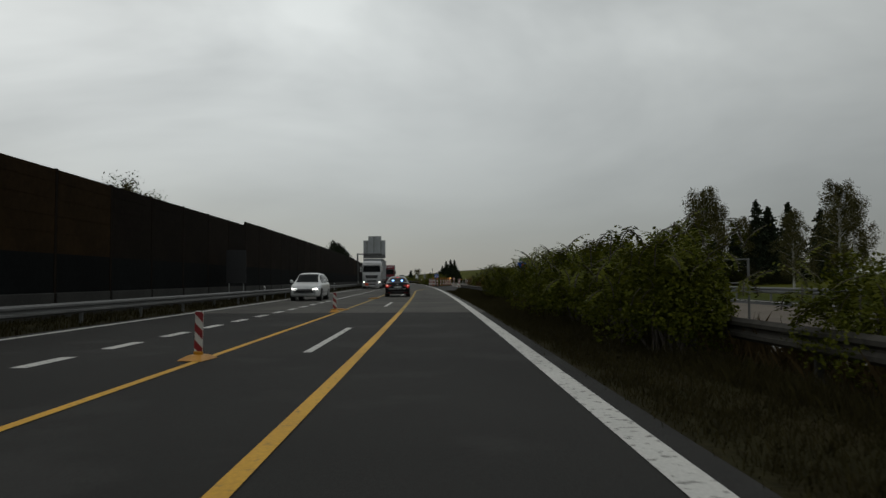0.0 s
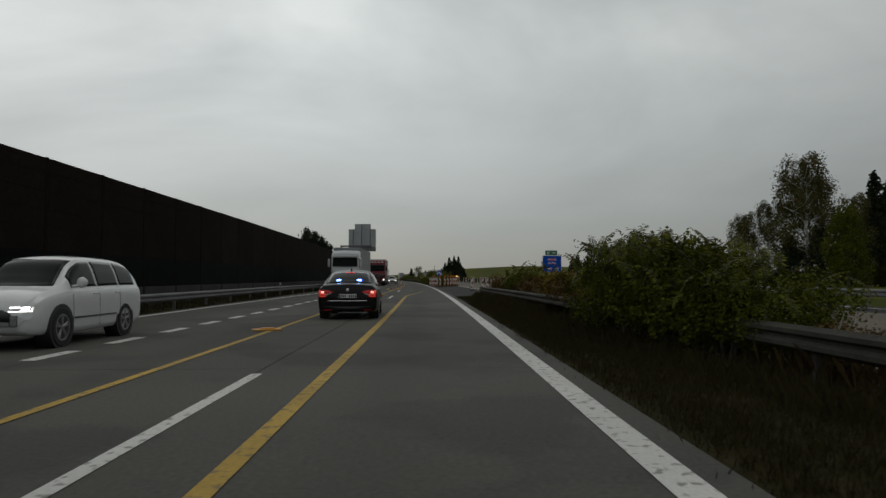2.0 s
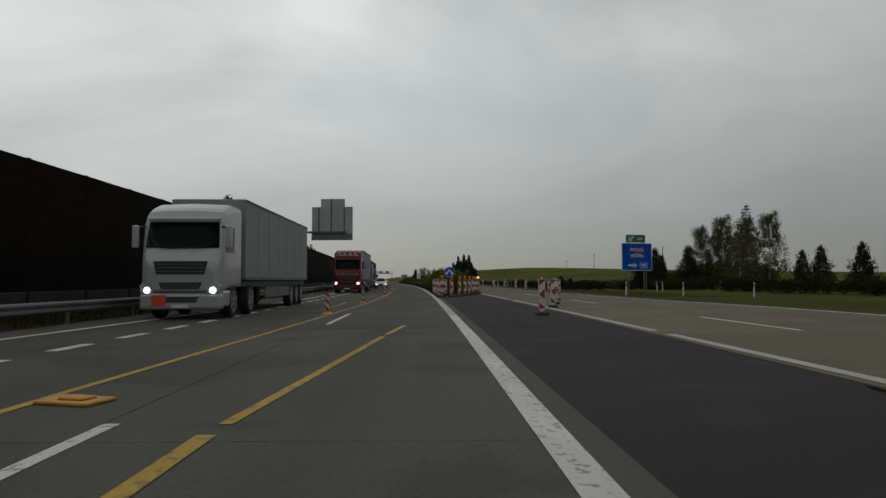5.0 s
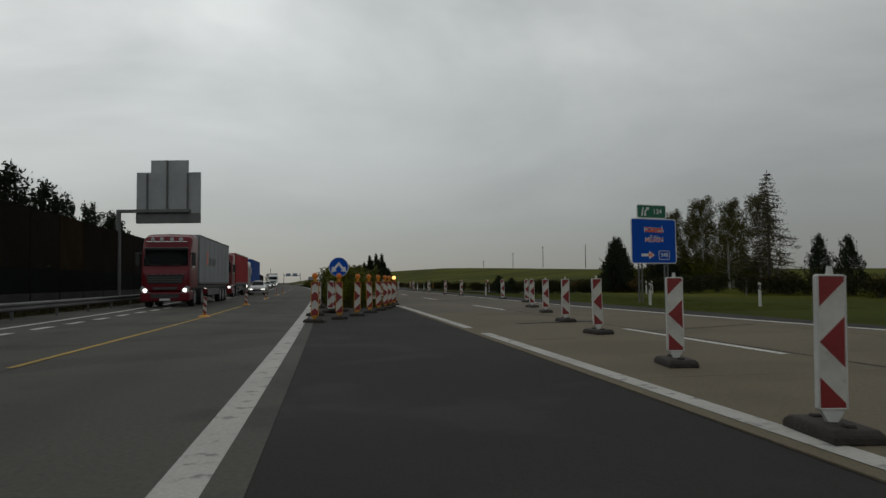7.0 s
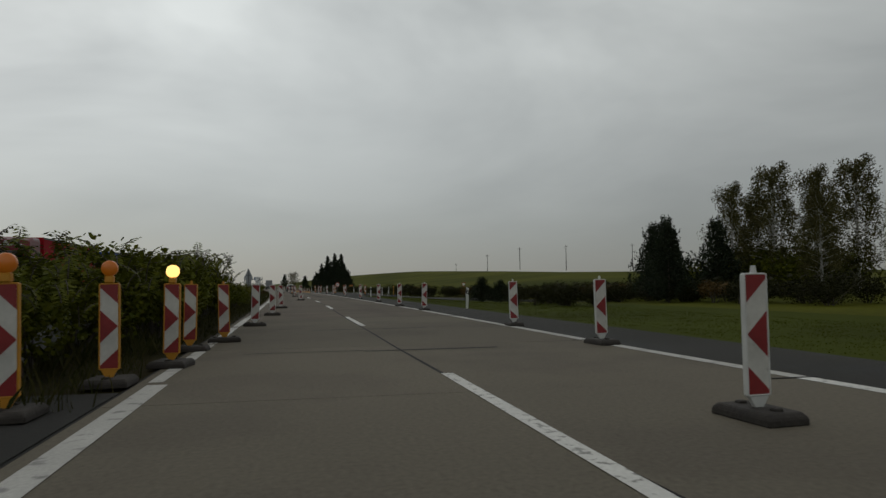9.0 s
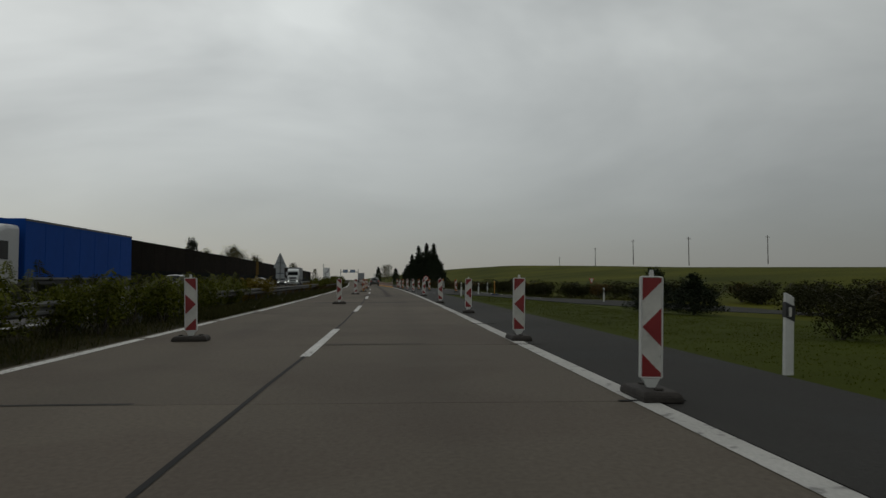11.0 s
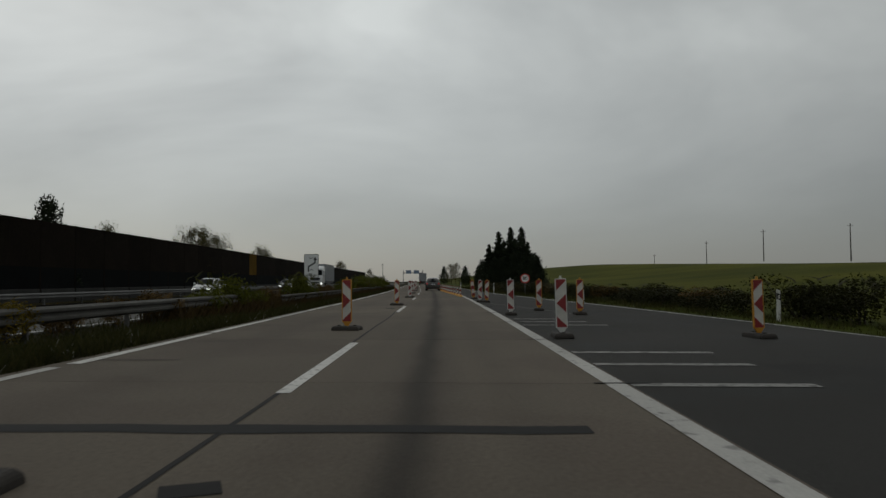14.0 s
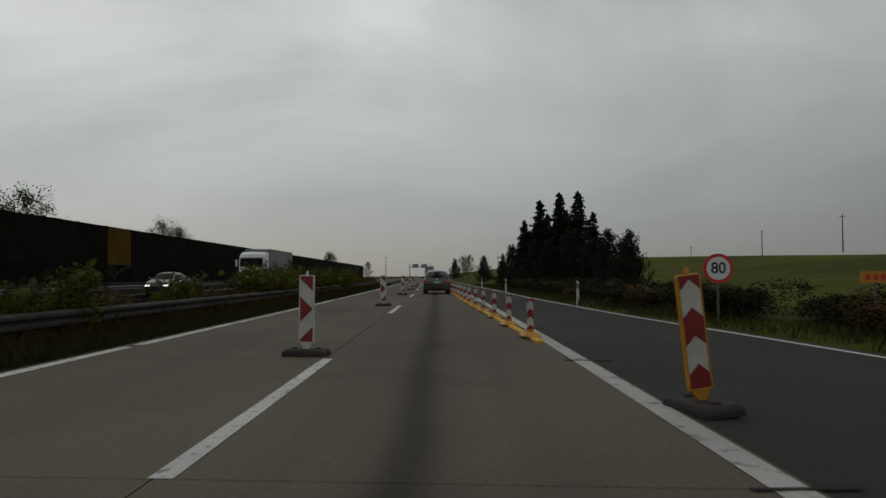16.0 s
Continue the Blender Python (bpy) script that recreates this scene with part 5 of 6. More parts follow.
box(bm, (4.72, 0.1, 0.72), T(0, -0.03, 5.8), 0.01)
part("lower_band", bm, M_STEEL_DULL, board)
bm = bmesh.new()
box(bm, (5.3, 0.24, 0.24), T(-1.0, -0.2, 6.32), 0.03)
part("arm", bm, M_STEEL_DULL, gantry)
bm = bmesh.new()
rod(bm, (-3.55, -0.2, -0.3), (-3.55, -0.2, 6.44), 0.2, 0.17, 14)
part("post", bm, M_STEEL_DULL, gantry)

# far overhead sign over the carriageway; distance haze is mixed into its board colour
far_sign = thing("overhead_sign", "far overhead sign across the carriageway, blue boards coloured pale for haze", "road sign", m=at(6.0, 640, 0, 0))
for x in (-6.2, 6.2):
    bm = bmesh.new()
    rod(bm, (x, 0, -0.3), (x, 0, 8.6), 0.22, 0.18, 10)
    part("post", bm, M_STEEL_DULL, far_sign)
bm = bmesh.new()
box(bm, (12.6, 0.4, 0.5), T(0, 0.1, 6.6), 0.05)
part("beam", bm, M_STEEL_DULL, far_sign)
for x in (-2.9, 2.2):
    board = plate("board", rounded(3.4, 2.2, 0.15), M_SIGN_HAZED, far_sign, -0.3, -0.2, T(x, 0, 7.2))
    plate("face", rounded(3.25, 2.05, 0.12), M_SIGN_HAZED, board, -0.31, -0.29)

# round blue sign at the head of the island
round_sign = thing("pass_either_side_sign", "round blue sign with two white downward arrows on a pole", "road sign", m=at(2.84, 121.6, 0.05, -6))
bm = bmesh.new()
rod(bm, (0, 0.05, 0.06), (0, 0.05, 2.1), 0.03, sides=8)
part("post", bm, M_STEEL_DULL, round_sign)
disc = plate("disc", circle(0.385), M_SIGN_WHITE, round_sign, -0.01, 0.02, T(0, 0, 1.75))
plate("blue_face", circle(0.365), M_SIGN_BLUE, disc, -0.016, -0.009)
for s in (-1, 1):
    pts = [(0, 0.21), (s * 0.2, -0.02), (s * 0.26, 0.03), (s * 0.29, -0.2), (s * 0.07, -0.16), (s * 0.13, -0.1), (0, 0.07)]
    plate("arrow", pts, M_SIGN_WHITE, disc, -0.021, -0.013)
bm = bmesh.new()
box(bm, (0.8, 0.5, 0.12), T(0, 0.05, 0.06), 0.03)
part("foot_plate", bm, M_RUBBER, round_sign)

# triangular sign seen from behind, with a plate under it
tri_sign = thing("warning_sign", "triangular warning sign and plate seen from the grey back", "road sign", m=at(3.77, 190.6, 0, 4))
plate("triangle", [(-0.44, 2.03), (-0.41, 1.98), (0.41, 1.98), (0.44, 2.03), (0.03, 2.98), (-0.03, 2.98)], M_SIGN_BACK, tri_sign, 0.0, 0.03)
plate("lower_plate", rounded(0.56, 0.71, 0.03), M_SIGN_BACK, tri_sign, 0.0, 0.03, T(0, 0, 1.615))
for z in (1.61, 2.32):
    bm = bmesh.new()
    box(bm, (0.5, 0.03, 0.035), T(0, -0.02, z))
    part("clamp_rail", bm, M_BLUE_BASE, tri_sign)
bm = bmesh.new()
rod(bm, (0, -0.06, -0.1), (0, -0.06, 2.82), 0.03, sides=8)
part("post", bm, M_STEEL_DULL, tri_sign)

# lane shift board
shift = thing("lane_shift_sign", "white lane-shift board with a bent black arrow, 200 m", "road sign", m=at(3.9, 235.5, 0, -3))
board = plate("board", rounded(0.84, 1.38, 0.06), M_BLACK, shift, -0.01, 0.02, T(0, 0, 2.08))
plate("white_face", rounded(0.79, 1.33, 0.05), M_SIGN_WHITE, board, -0.016, -0.009)
plate("arrow", [(-0.2, -0.34), (-0.12, -0.34), (-0.12, -0.06), (0.26, 0.16), (0.26, 0.34), (0.33, 0.34), (0.22, 0.54), (0.11, 0.34), (0.18, 0.34), (0.18, 0.21), (-0.2, -0.01)], M_BLACK, board, -0.021, -0.013)
for x, z, flip in ((-0.02, 0.5, -1), (0.02, -0.28, 1)):
    arc = [(0.1 * math.cos(a), flip * 0.1 * math.sin(a)) for a in np.linspace(0, math.pi, 10)]
    arc += [(0.07 * math.cos(a), flip * 0.07 * math.sin(a)) for a in np.linspace(math.pi, 0, 10)]
    plate("symbol", arc, M_BLACK, board, -0.021, -0.013, T(x, 0, z))
words("lettering", "200 m", 0.22, M_BLACK, board, T(0, -0.019, -0.53), 1.0, 0.003)
for x in (-0.2, 0.2):
    bm = bmesh.new()
    rod(bm, (x, 0.05, -0.1), (x, 0.05, 2.6), 0.025, sides=8)
    part("post", bm, M_STEEL_DULL, shift)

# speed limit
limit = thing("speed_limit_sign", "round 80 speed limit sign with a red rim on a post", "road sign", m=at(18.75, 255.0, 0, -3))
bm = bmesh.new()
rod(bm, (0, 0.05, -0.1), (0, 0.05, 1.7), 0.03, sides=8)
part("post", bm, M_STEEL_DULL, limit)
disc = plate("disc", circle(0.4), M_SIGN_RED, limit, -0.01, 0.02, T(0, 0, 1.4))
plate("white_face", circle(0.31), M_SIGN_WHITE, disc, -0.016, -0.009)
words("lettering", "80", 0.42, M_BLACK, disc, T(0, -0.019, 0), 0.95, 0.006)

# give-way triangle by the slip road, and a small yellow works board
give = thing("give_way_sign", "downward triangular give-way sign on a thin post", "road sign", m=at(31.0, 209.7, ground_z(31.0, 209.7), 20))
plate("triangle", [(-0.32, 1.75), (0.32, 1.75), (0, 1.2)], M_SIGN_RED, give, -0.01, 0.02)
plate("white_face", [(-0.24, 1.71), (0.24, 1.71), (0, 1.29)], M_SIGN_WHITE, give, -0.016, -0.009)
bm = bmesh.new()
rod(bm, (0, 0.05, -0.1), (0, 0.05, 1.72), 0.028, sides=8)
part("post", bm, M_STEEL_DULL, give)
note = thing("detour_board", "small yellow detour board at the field's edge", "road sign", m=at(21.0, 252.0, ground_z(21.0, 252.0), -10))
plate("board", rounded(0.62, 0.26, 0.03), M_YELLOW_PLASTIC, note, -0.01, 0.02, T(0, 0, 1.2))
for k in range(3):
    bm = bmesh.new()
    box(bm, (0.1, 0.006, 0.12), T(-0.16 + 0.16 * k, -0.013, 1.2))
    part("lettering_bar", bm, M_SIGN_RED, note)
bm = bmesh.new()
rod(bm, (0, 0.04, -0.1), (0, 0.04, 1.3), 0.022, sides=6)
part("post", bm, M_STEEL_DULL, note)

# bare frame of a small sign behind the median rail
bare = thing("sign_frame", "bare thin steel sign frame on two posts", "sign frame", m=at(5.35, 13.2, 0, 0))
for x in (-0.5, 0.5):
    bm = bmesh.new()
    rod(bm, (x, 0, -0.1), (x, 0, 1.58), 0.022, sides=8)
    part("post", bm, M_STEEL_DULL, bare)
for z in (1.12, 1.56):
    bm = bmesh.new()
    rod(bm, (-0.5, 0, z), (0.5, 0, z), 0.014, sides=6)
    part("crossbar", bm, M_STEEL_DULL, bare)

# grey board in front of the noise wall
panel = thing("grey_board", "weathered grey board on two thin legs before the noise wall", "board", m=at(-11.6, 42.5, 0, 4))
plate("board", rounded(1.15, 2.0, 0.04), material("weathered_grey_board", (0.012, 0.0125, 0.014), 0.5), panel, -0.02, 0.02, T(0, 0, 2.0))
for x in (-0.42, 0.42):
    bm = bmesh.new()
    rod(bm, (x, 0.05, -0.1), (x, 0.05, 2.6), 0.035, sides=8)
    part("leg", bm, M_STEEL, panel)


# ---- vehicles ----
M_CAR_BLACK = material("black_metallic_paint", (0.006, 0.0052, 0.0056), 0.32, grain=0.05, spec=0.14, coat=0.12)
M_CAR_SILVER = material("grey_metallic_paint", (0.05, 0.049, 0.047), 0.35, metal=0.3, grain=0.05, coat=0.7)
M_CAR_WHITE = material("white_car_paint", (0.6, 0.61, 0.61), 0.35, grain=0.04, coat=0.7)
M_CAR_RED = material("red_truck_paint", (0.12, 0.006, 0.012), 0.4, grain=0.05, spec=0.2, coat=0.2)
M_CAR_DARK = material("dark_grey_car_paint", (0.03, 0.032, 0.034), 0.3, metal=0.3, grain=0.05, coat=0.8)
M_GLASS = glass_of("tinted_car_glass", (0.012, 0.014, 0.015))
M_TYRE = material("tyre_rubber", (0.014, 0.014, 0.014), 0.85, grain=0.2)
M_RIM = material("alloy_rim", (0.34, 0.34, 0.35), 0.35, metal=0.9, grain=0.05)
M_CHROME = material("chrome", (0.6, 0.6, 0.6), 0.15, metal=1.0, grain=0.02)
M_TAIL = material("red_tail_lens", (0.35, 0.012, 0.012), 0.15, emit=(1.0, 0.03, 0.03), power=0.12)
M_BRAKE = material("lit_brake_lamp", (0.9, 0.4, 0.35), 0.2, emit=(1.0, 0.36, 0.3), power=4.0)
M_BRAKE_BAR = material("lit_red_lamp", (0.7, 0.1, 0.1), 0.2, emit=(1.0, 0.08, 0.1), power=1.2)
M_TAIL_LIT = material("glowing_tail_strip", (0.6, 0.05, 0.04), 0.2, emit=(1.0, 0.1, 0.07), power=0.9)
# emitting blue for the scattered halo round the lamps
M_BLUE_HALO = material("blue_lamp_halo", (0.02, 0.06, 0.6), 0.15, emit=(0.01, 0.1, 1.0), power=1.1)
M_BLUE_LAMP = material("lit_blue_lamp", (0.2, 0.3, 1.0), 0.2, emit=(0.25, 0.5, 1.0), power=14.0)
M_HEAD = material("lit_headlamp", (0.9, 0.9, 0.9), 0.2, emit=(1.0, 0.97, 0.9), power=7.0)
M_HEAD_OFF = material("headlamp_glass", (0.35, 0.36, 0.37), 0.12, grain=0.03)
M_PLATE = material("number_plate", (0.55, 0.56, 0.56), 0.5, grain=0.05)
M_TARP = material("grey_trailer_tarpaulin", (0.2, 0.21, 0.22), 0.6, grain=0.06, scale=3, big=0.12, bigscale=0.5)
M_TARP_BLUE = material("blue_trailer_tarpaulin", (0.008, 0.055, 0.26), 0.7, spec=0.08, grain=0.06, scale=3, big=0.12, bigscale=0.5)
M_TARP_RED = material("red_trailer_tarpaulin", (0.28, 0.01, 0.016), 0.7, spec=0.1, grain=0.06, scale=3, big=0.12, bigscale=0.5)
M_TARP_DARK = material("dark_printed_tarpaulin", (0.05, 0.055, 0.06), 0.6, grain=0.08)
M_CAB_SILVER = material("silver_cab_paint", (0.34, 0.345, 0.35), 0.4, metal=0.2, grain=0.04, coat=0.5)
M_PLACARD = material("orange_placard", (0.6, 0.07, 0.02), 0.5)


def loft(bm, rings, close=True):
    """Skins half outlines (x >= 0, from low to high), mirrored in x, along y."""
    rows = []
    for y, half in rings:
        rows.append([bm.verts.new((x, y, z)) for x, z in half] + [bm.verts.new((-x, y, z)) for x, z in half[::-1]])
    n = len(rows[0])
    for p, q in zip(rows, rows[1:]):
        for k in range(n):
            bm.faces.new((p[k], p[(k + 1) % n], q[(k + 1) % n], q[k]))
    if close:
        bm.faces.new(rows[0])
        bm.faces.new(rows[-1][::-1])
    bmesh.ops.remove_doubles(bm, verts=bm.verts, dist=0.0005)
    bmesh.ops.recalc_face_normals(bm, faces=bm.faces)


def wheel(parent, x, y, r, w, spokes=5):
    root = new("wheel", None)
    s = 1 if x > 0 else -1
    bm = bmesh.new()
    m = T(x, y, r) @ pose(0, 0, 0, 0, 90 * s, 0)
    lathe(bm, [(r * 0.62, -w / 2), (r * 0.93, -w / 2), (r, -w * 0.38), (r, w * 0.38), (r * 0.93, w / 2), (r * 0.7, w / 2), (r * 0.64, w * 0.42)], 28, m)
    me = mesh_of(bm, "wheel", M_TYRE)
    bpy.data.objects.remove(root)
    root = new("wheel", me)
    root.parent = parent
    bm = bmesh.new()
    lathe(bm, [(r * 0.68, w * 0.36), (r * 0.68, w * 0.48), (r * 0.62, w * 0.5), (r * 0.6, w * 0.3), (r * 0.1, w * 0.28)], 28, m)
    part("rim", bm, M_BLACK, root)
    bm = bmesh.new()
    for k in range(spokes):
        for d in (-0.13, 0.13):
            a = 2 * math.pi * k / spokes + d
            box(bm, (r * 0.58, r * 0.09, w * 0.1), m @ pose(0, 0, 0, 0, 0, math.degrees(a)) @ T(r * 0.36, 0, w * 0.44), 0.006)
    lathe(bm, [(r * 0.14, w * 0.36), (r * 0.14, w * 0.5), (r * 0.08, w * 0.52)], 14, m)
    lathe(bm, [(r * 0.68, w * 0.4), (r * 0.68, w * 0.51), (r * 0.6, w * 0.51), (r * 0.6, w * 0.4)], 28, m)
    part("spokes", bm, M_RIM, root)
    return root


def glide(xs, ys, x):
    """Smooth curve through points without overshoot."""
    xs, ys = np.asarray(xs, float), np.asarray(ys, float)
    h, d = np.diff(xs), np.diff(ys) / np.diff(xs)
    g = np.zeros(len(xs))
    for k in range(1, len(xs) - 1):
        if d[k - 1] * d[k] > 0:
            g[k] = 2 * d[k - 1] * d[k] / (d[k - 1] + d[k])
    g[0], g[-1] = d[0], d[-1]
    i = np.clip(np.searchsorted(xs, x) - 1, 0, len(h) - 1)
    t = (np.clip(x, xs[0], xs[-1]) - xs[i]) / h[i]
    return (2 * t ** 3 - 3 * t * t + 1) * ys[i] + (t ** 3 - 2 * t * t + t) * h[i] * g[i] + (3 * t * t - 2 * t ** 3) * ys[i + 1] + (t ** 3 - t * t) * h[i] * g[i + 1]


# stations along a car: place, half width, underside, belt, top, half width of the top (shares of the length, width and height)
SALOON = [(-1.0, 0.88, 0.30, 0.50, 0.56, 0.70), (-0.992, 0.93, 0.21, 0.58, 0.655, 0.74), (-0.965, 0.965, 0.17, 0.63, 0.695, 0.76), (-0.9, 0.985, 0.15, 0.645, 0.71, 0.77), (-0.79, 0.995, 0.14, 0.65, 0.73, 0.76), (-0.62, 1.0, 0.135, 0.65, 0.85, 0.71), (-0.45, 1.0, 0.135, 0.645, 0.94, 0.66), (-0.27, 1.0, 0.135, 0.64, 0.985, 0.645), (-0.03, 1.0, 0.135, 0.635, 1.0, 0.64), (0.16, 1.0, 0.135, 0.635, 0.985, 0.64), (0.3, 1.0, 0.135, 0.635, 0.93, 0.65), (0.46, 0.995, 0.135, 0.635, 0.79, 0.71), (0.57, 0.99, 0.14, 0.625, 0.685, 0.77), (0.78, 0.965, 0.145, 0.585, 0.625, 0.78), (0.92, 0.9, 0.16, 0.51, 0.55, 0.74), (0.98, 0.8, 0.2, 0.43, 0.47, 0.66), (1.0, 0.68, 0.26, 0.37, 0.4, 0.55)]
HATCH = [(-1.0, 0.86, 0.30, 0.46, 0.52, 0.72), (-0.99, 0.93, 0.22, 0.56, 0.63, 0.76), (-0.965, 0.965, 0.18, 0.61, 0.7, 0.76), (-0.91, 0.985, 0.155, 0.63, 0.84, 0.72), (-0.8, 0.995, 0.14, 0.635, 0.945, 0.67), (-0.6, 1.0, 0.135, 0.635, 0.985, 0.655), (-0.15, 1.0, 0.135, 0.63, 1.0, 0.65), (0.12, 1.0, 0.135, 0.625, 0.985, 0.65), (0.28, 1.0, 0.135, 0.62, 0.92, 0.66), (0.45, 0.995, 0.135, 0.615, 0.76, 0.71), (0.57, 0.985, 0.14, 0.6, 0.655, 0.76), (0.78, 0.96, 0.145, 0.55, 0.595, 0.76), (0.92, 0.89, 0.16, 0.47, 0.52, 0.72), (0.98, 0.79, 0.2, 0.39, 0.43, 0.62), (1.0, 0.68, 0.26, 0.33, 0.36, 0.52)]


def car(label, m, paint, L=4.8, W=1.82, H=1.46, shape=SALOON, r=0.33, lights="rear", brake=False, blue=False, name="car", rim_chrome=False, wb=(-0.575, 0.6)):
    """A passenger car, its nose towards +y, origin on the ground at its middle."""
    root = thing(name, label, "car", m=m)
    hw, hl = W / 2, L / 2
    hatch = shape is HATCH
    tab = np.array(shape)
    tab[:, 0] *= hl
    tab[:, (1, 5)] *= hw
    tab[:, 2:5] *= H

    def section(y):
        w, zb, zs, zr, wr = (float(glide(tab[:, 0], tab[:, k], y)) for k in range(1, 6))
        k = min(1.0, (zr - zs) / 0.3)
        key = [(0, zb), (w * 0.8, zb), (w * 0.95, zb + 0.05), (w * 0.99, zb + 0.17), (w, (zb + zs) / 2 + 0.04), (w * 0.99, zs - 0.13), (w * 0.965, zs - 0.03), (w * 0.93, zs + 0.01 * k), (0.5 * (w * 0.93 + wr) + 0.025 * k, zs + 0.52 * (zr - zs)), (wr + 0.035, zr - 0.075 * k), (wr * 0.86, zr - 0.012 * k - 0.004), (wr * 0.45, zr + 0.012), (0, zr + 0.02)]
        q = np.array([key[0]] + key + [(-key[-2][0], key[-2][1])])
        out = []
        for i in range(1, len(q) - 2):
            for t in np.arange(0, 1, 0.25):
                a, b, c, d = q[i - 1], q[i], q[i + 1], q[i + 2]
                out.append(0.5 * (2 * b + (c - a) * t + (2 * a - 5 * b + 4 * c - d) * t * t + (3 * b - 3 * c + d - a) * t ** 3))
        out.append(q[-2])
        out = np.array(out)
        out[:, 0] = np.maximum(out[:, 0], 0)
        return out

    ys = np.unique(np.concatenate([np.linspace(-hl, hl, 56), -hl + np.array([0.01, 0.03, 0.06, 0.1]), hl - np.array([0.01, 0.03, 0.07, 0.12])]))
    secs = [section(y) for y in ys]
    bm = bmesh.new()
    loft(bm, [(y, [(x, z) for x, z in s]) for y, s in zip(ys, secs)])
    part("body", bm, paint, root, smooth=True)

    def side_x(y, z):
        s = section(y)
        k = len(s) // 3
        up = s[k:]
        return float(np.interp(z, up[:, 1], up[:, 0]))

    def top_z(x, y):
        s = section(y)[24:]
        return float(np.interp(abs(x), s[::-1, 0], s[::-1, 1]))

    hwid = [lambda z, s=s: float(np.interp(z, np.maximum.accumulate(s[4:, 1]), s[4:, 0], left=0, right=0)) for s in secs]

    def end_y(x, z, front=False):
        order = range(len(ys) - 1, -1, -1) if front else range(len(ys))
        prev = None
        for i in order:
            w = hwid[i](z)
            if w >= abs(x):
                if prev is None:
                    return ys[i]
                j, wj = prev
                return ys[j] + (ys[i] - ys[j]) * (abs(x) - wj) / max(1e-6, w - wj)
            prev = (i, w)
        return 0.0

    def sheet(rows, out, name_, mat, parent, text="", thick=0.012):
        bm = bmesh.new()
        g = [[bm.verts.new(p) for p in row] for row in rows]
        for p, q in zip(g, g[1:]):
            for k in range(len(p) - 1):
                bm.faces.new((p[k], p[k + 1], q[k + 1], q[k]))
        bmesh.ops.recalc_face_normals(bm, faces=bm.faces)
        f0 = max(bm.faces, key=lambda f: f.calc_area())
        f0.normal_update()
        if f0.normal.dot(Vector(out)) < 0:
            bmesh.ops.reverse_faces(bm, faces=bm.faces)
        bmesh.ops.solidify(bm, geom=bm.faces, thickness=thick)
        return part(name_, bm, mat, parent, text, smooth=True)

    def end_patch(x0, x1, lo, hi, name_, mat, parent, front=False, off=0.006, text="", n=9, m_=4):
        sg = 1 if front else -1
        rows = []
        for x in np.linspace(x0, x1, n):
            a, b = float(np.interp(abs(x), *zip(*lo))), float(np.interp(abs(x), *zip(*hi)))
            rows.append([(x, end_y(x, z, front) + sg * off, z) for z in np.linspace(a, b, m_)])
        return sheet(rows, (0, sg, 0), name_, mat, parent, text, 0.01)

    belt = lambda y: float(glide(tab[:, 0], tab[:, 3], y))
    roof = lambda y: float(glide(tab[:, 0], tab[:, 4], y))
    topw = lambda y: float(glide(tab[:, 0], tab[:, 5], y))
    # windows
    ra, rb_ = (-0.985 * hl, -0.86 * hl) if hatch else (-0.78 * hl, -0.4 * hl)
    if hatch:
        rows = []
        for z in np.linspace(0.66 * H, 0.93 * H, 6):
            w = hw * (0.7 - 0.12 * (z / H - 0.66) / 0.27)
            rows.append([(x, end_y(x, z) - 0.005, z) for x in np.linspace(-w, w, 11)])
        sheet(rows, (0, -1, 0.3), "rear_window", M_GLASS, root, "tinted rear window")
    else:
        rows = []
        for y in np.linspace(ra, rb_, 9):
            w = topw(y) * 0.99
            rows.append([(x, y - (0.07 if y < ra + 0.1 else 0.035) * (1 - (x / w) ** 2), top_z(x, y - (0.07 if y < ra + 0.1 else 0.035) * (1 - (x / w) ** 2)) + 0.006) for x in np.linspace(-w, w, 13)])
        sheet(rows, (0, -0.4, 1), "rear_window", M_GLASS, root, "tinted rear window")
    rows = []
    for y in np.linspace(0.2 * hl, 0.55 * hl, 18):
        w = topw(y) * 0.97
        rows.append([(x, y + 0.08 * (1 - (x / w) ** 2), top_z(x, y + 0.08 * (1 - (x / w) ** 2)) + 0.011) for x in np.linspace(-w, w, 17)])
    sheet(rows, (0, 0.5, 1), "windscreen", M_GLASS, root, "tinted windscreen")
    cuts = [(-0.6, -0.49), (-0.475, -0.06), (-0.035, 0.4)] if not hatch else [(-0.84, -0.5), (-0.47, -0.06), (-0.03, 0.4)]
    for s in (-1, 1):
        for a, b in cuts:
            rows = []
            for y in np.linspace(a * hl, b * hl, 16):
                lo, hi = belt(y) + 0.035, max(belt(y) + 0.04, roof(y) - 0.09)
                rows.append([(s * (side_x(y, z) + 0.01), y, z) for z in np.linspace(lo, hi, 9)])
            sheet(rows, (s, 0, 0), "side_window", M_GLASS, root, "tinted side window")
        if rim_chrome:
            bm = bmesh.new()
            ring = [(y * hl, max(belt(y * hl) + 0.05, roof(y * hl) - 0.075)) for y in np.linspace(-0.62, 0.42, 26)]
            ring = ring + [(y * hl, belt(y * hl) + 0.025) for y in np.linspace(0.42, -0.62, 20)]
            va = []
            for y, z in ring:
                x = side_x(y, z)
                va.append([bm.verts.new((s * (x + dx), y, z + dz)) for dx, dz in ((0.004, -0.008), (0.012, 0.0), (0.004, 0.008))])
            for p, q in zip(va, va[1:] + va[:1]):
                for k in range(2):
                    bm.faces.new((p[k], p[k + 1], q[k + 1], q[k]))
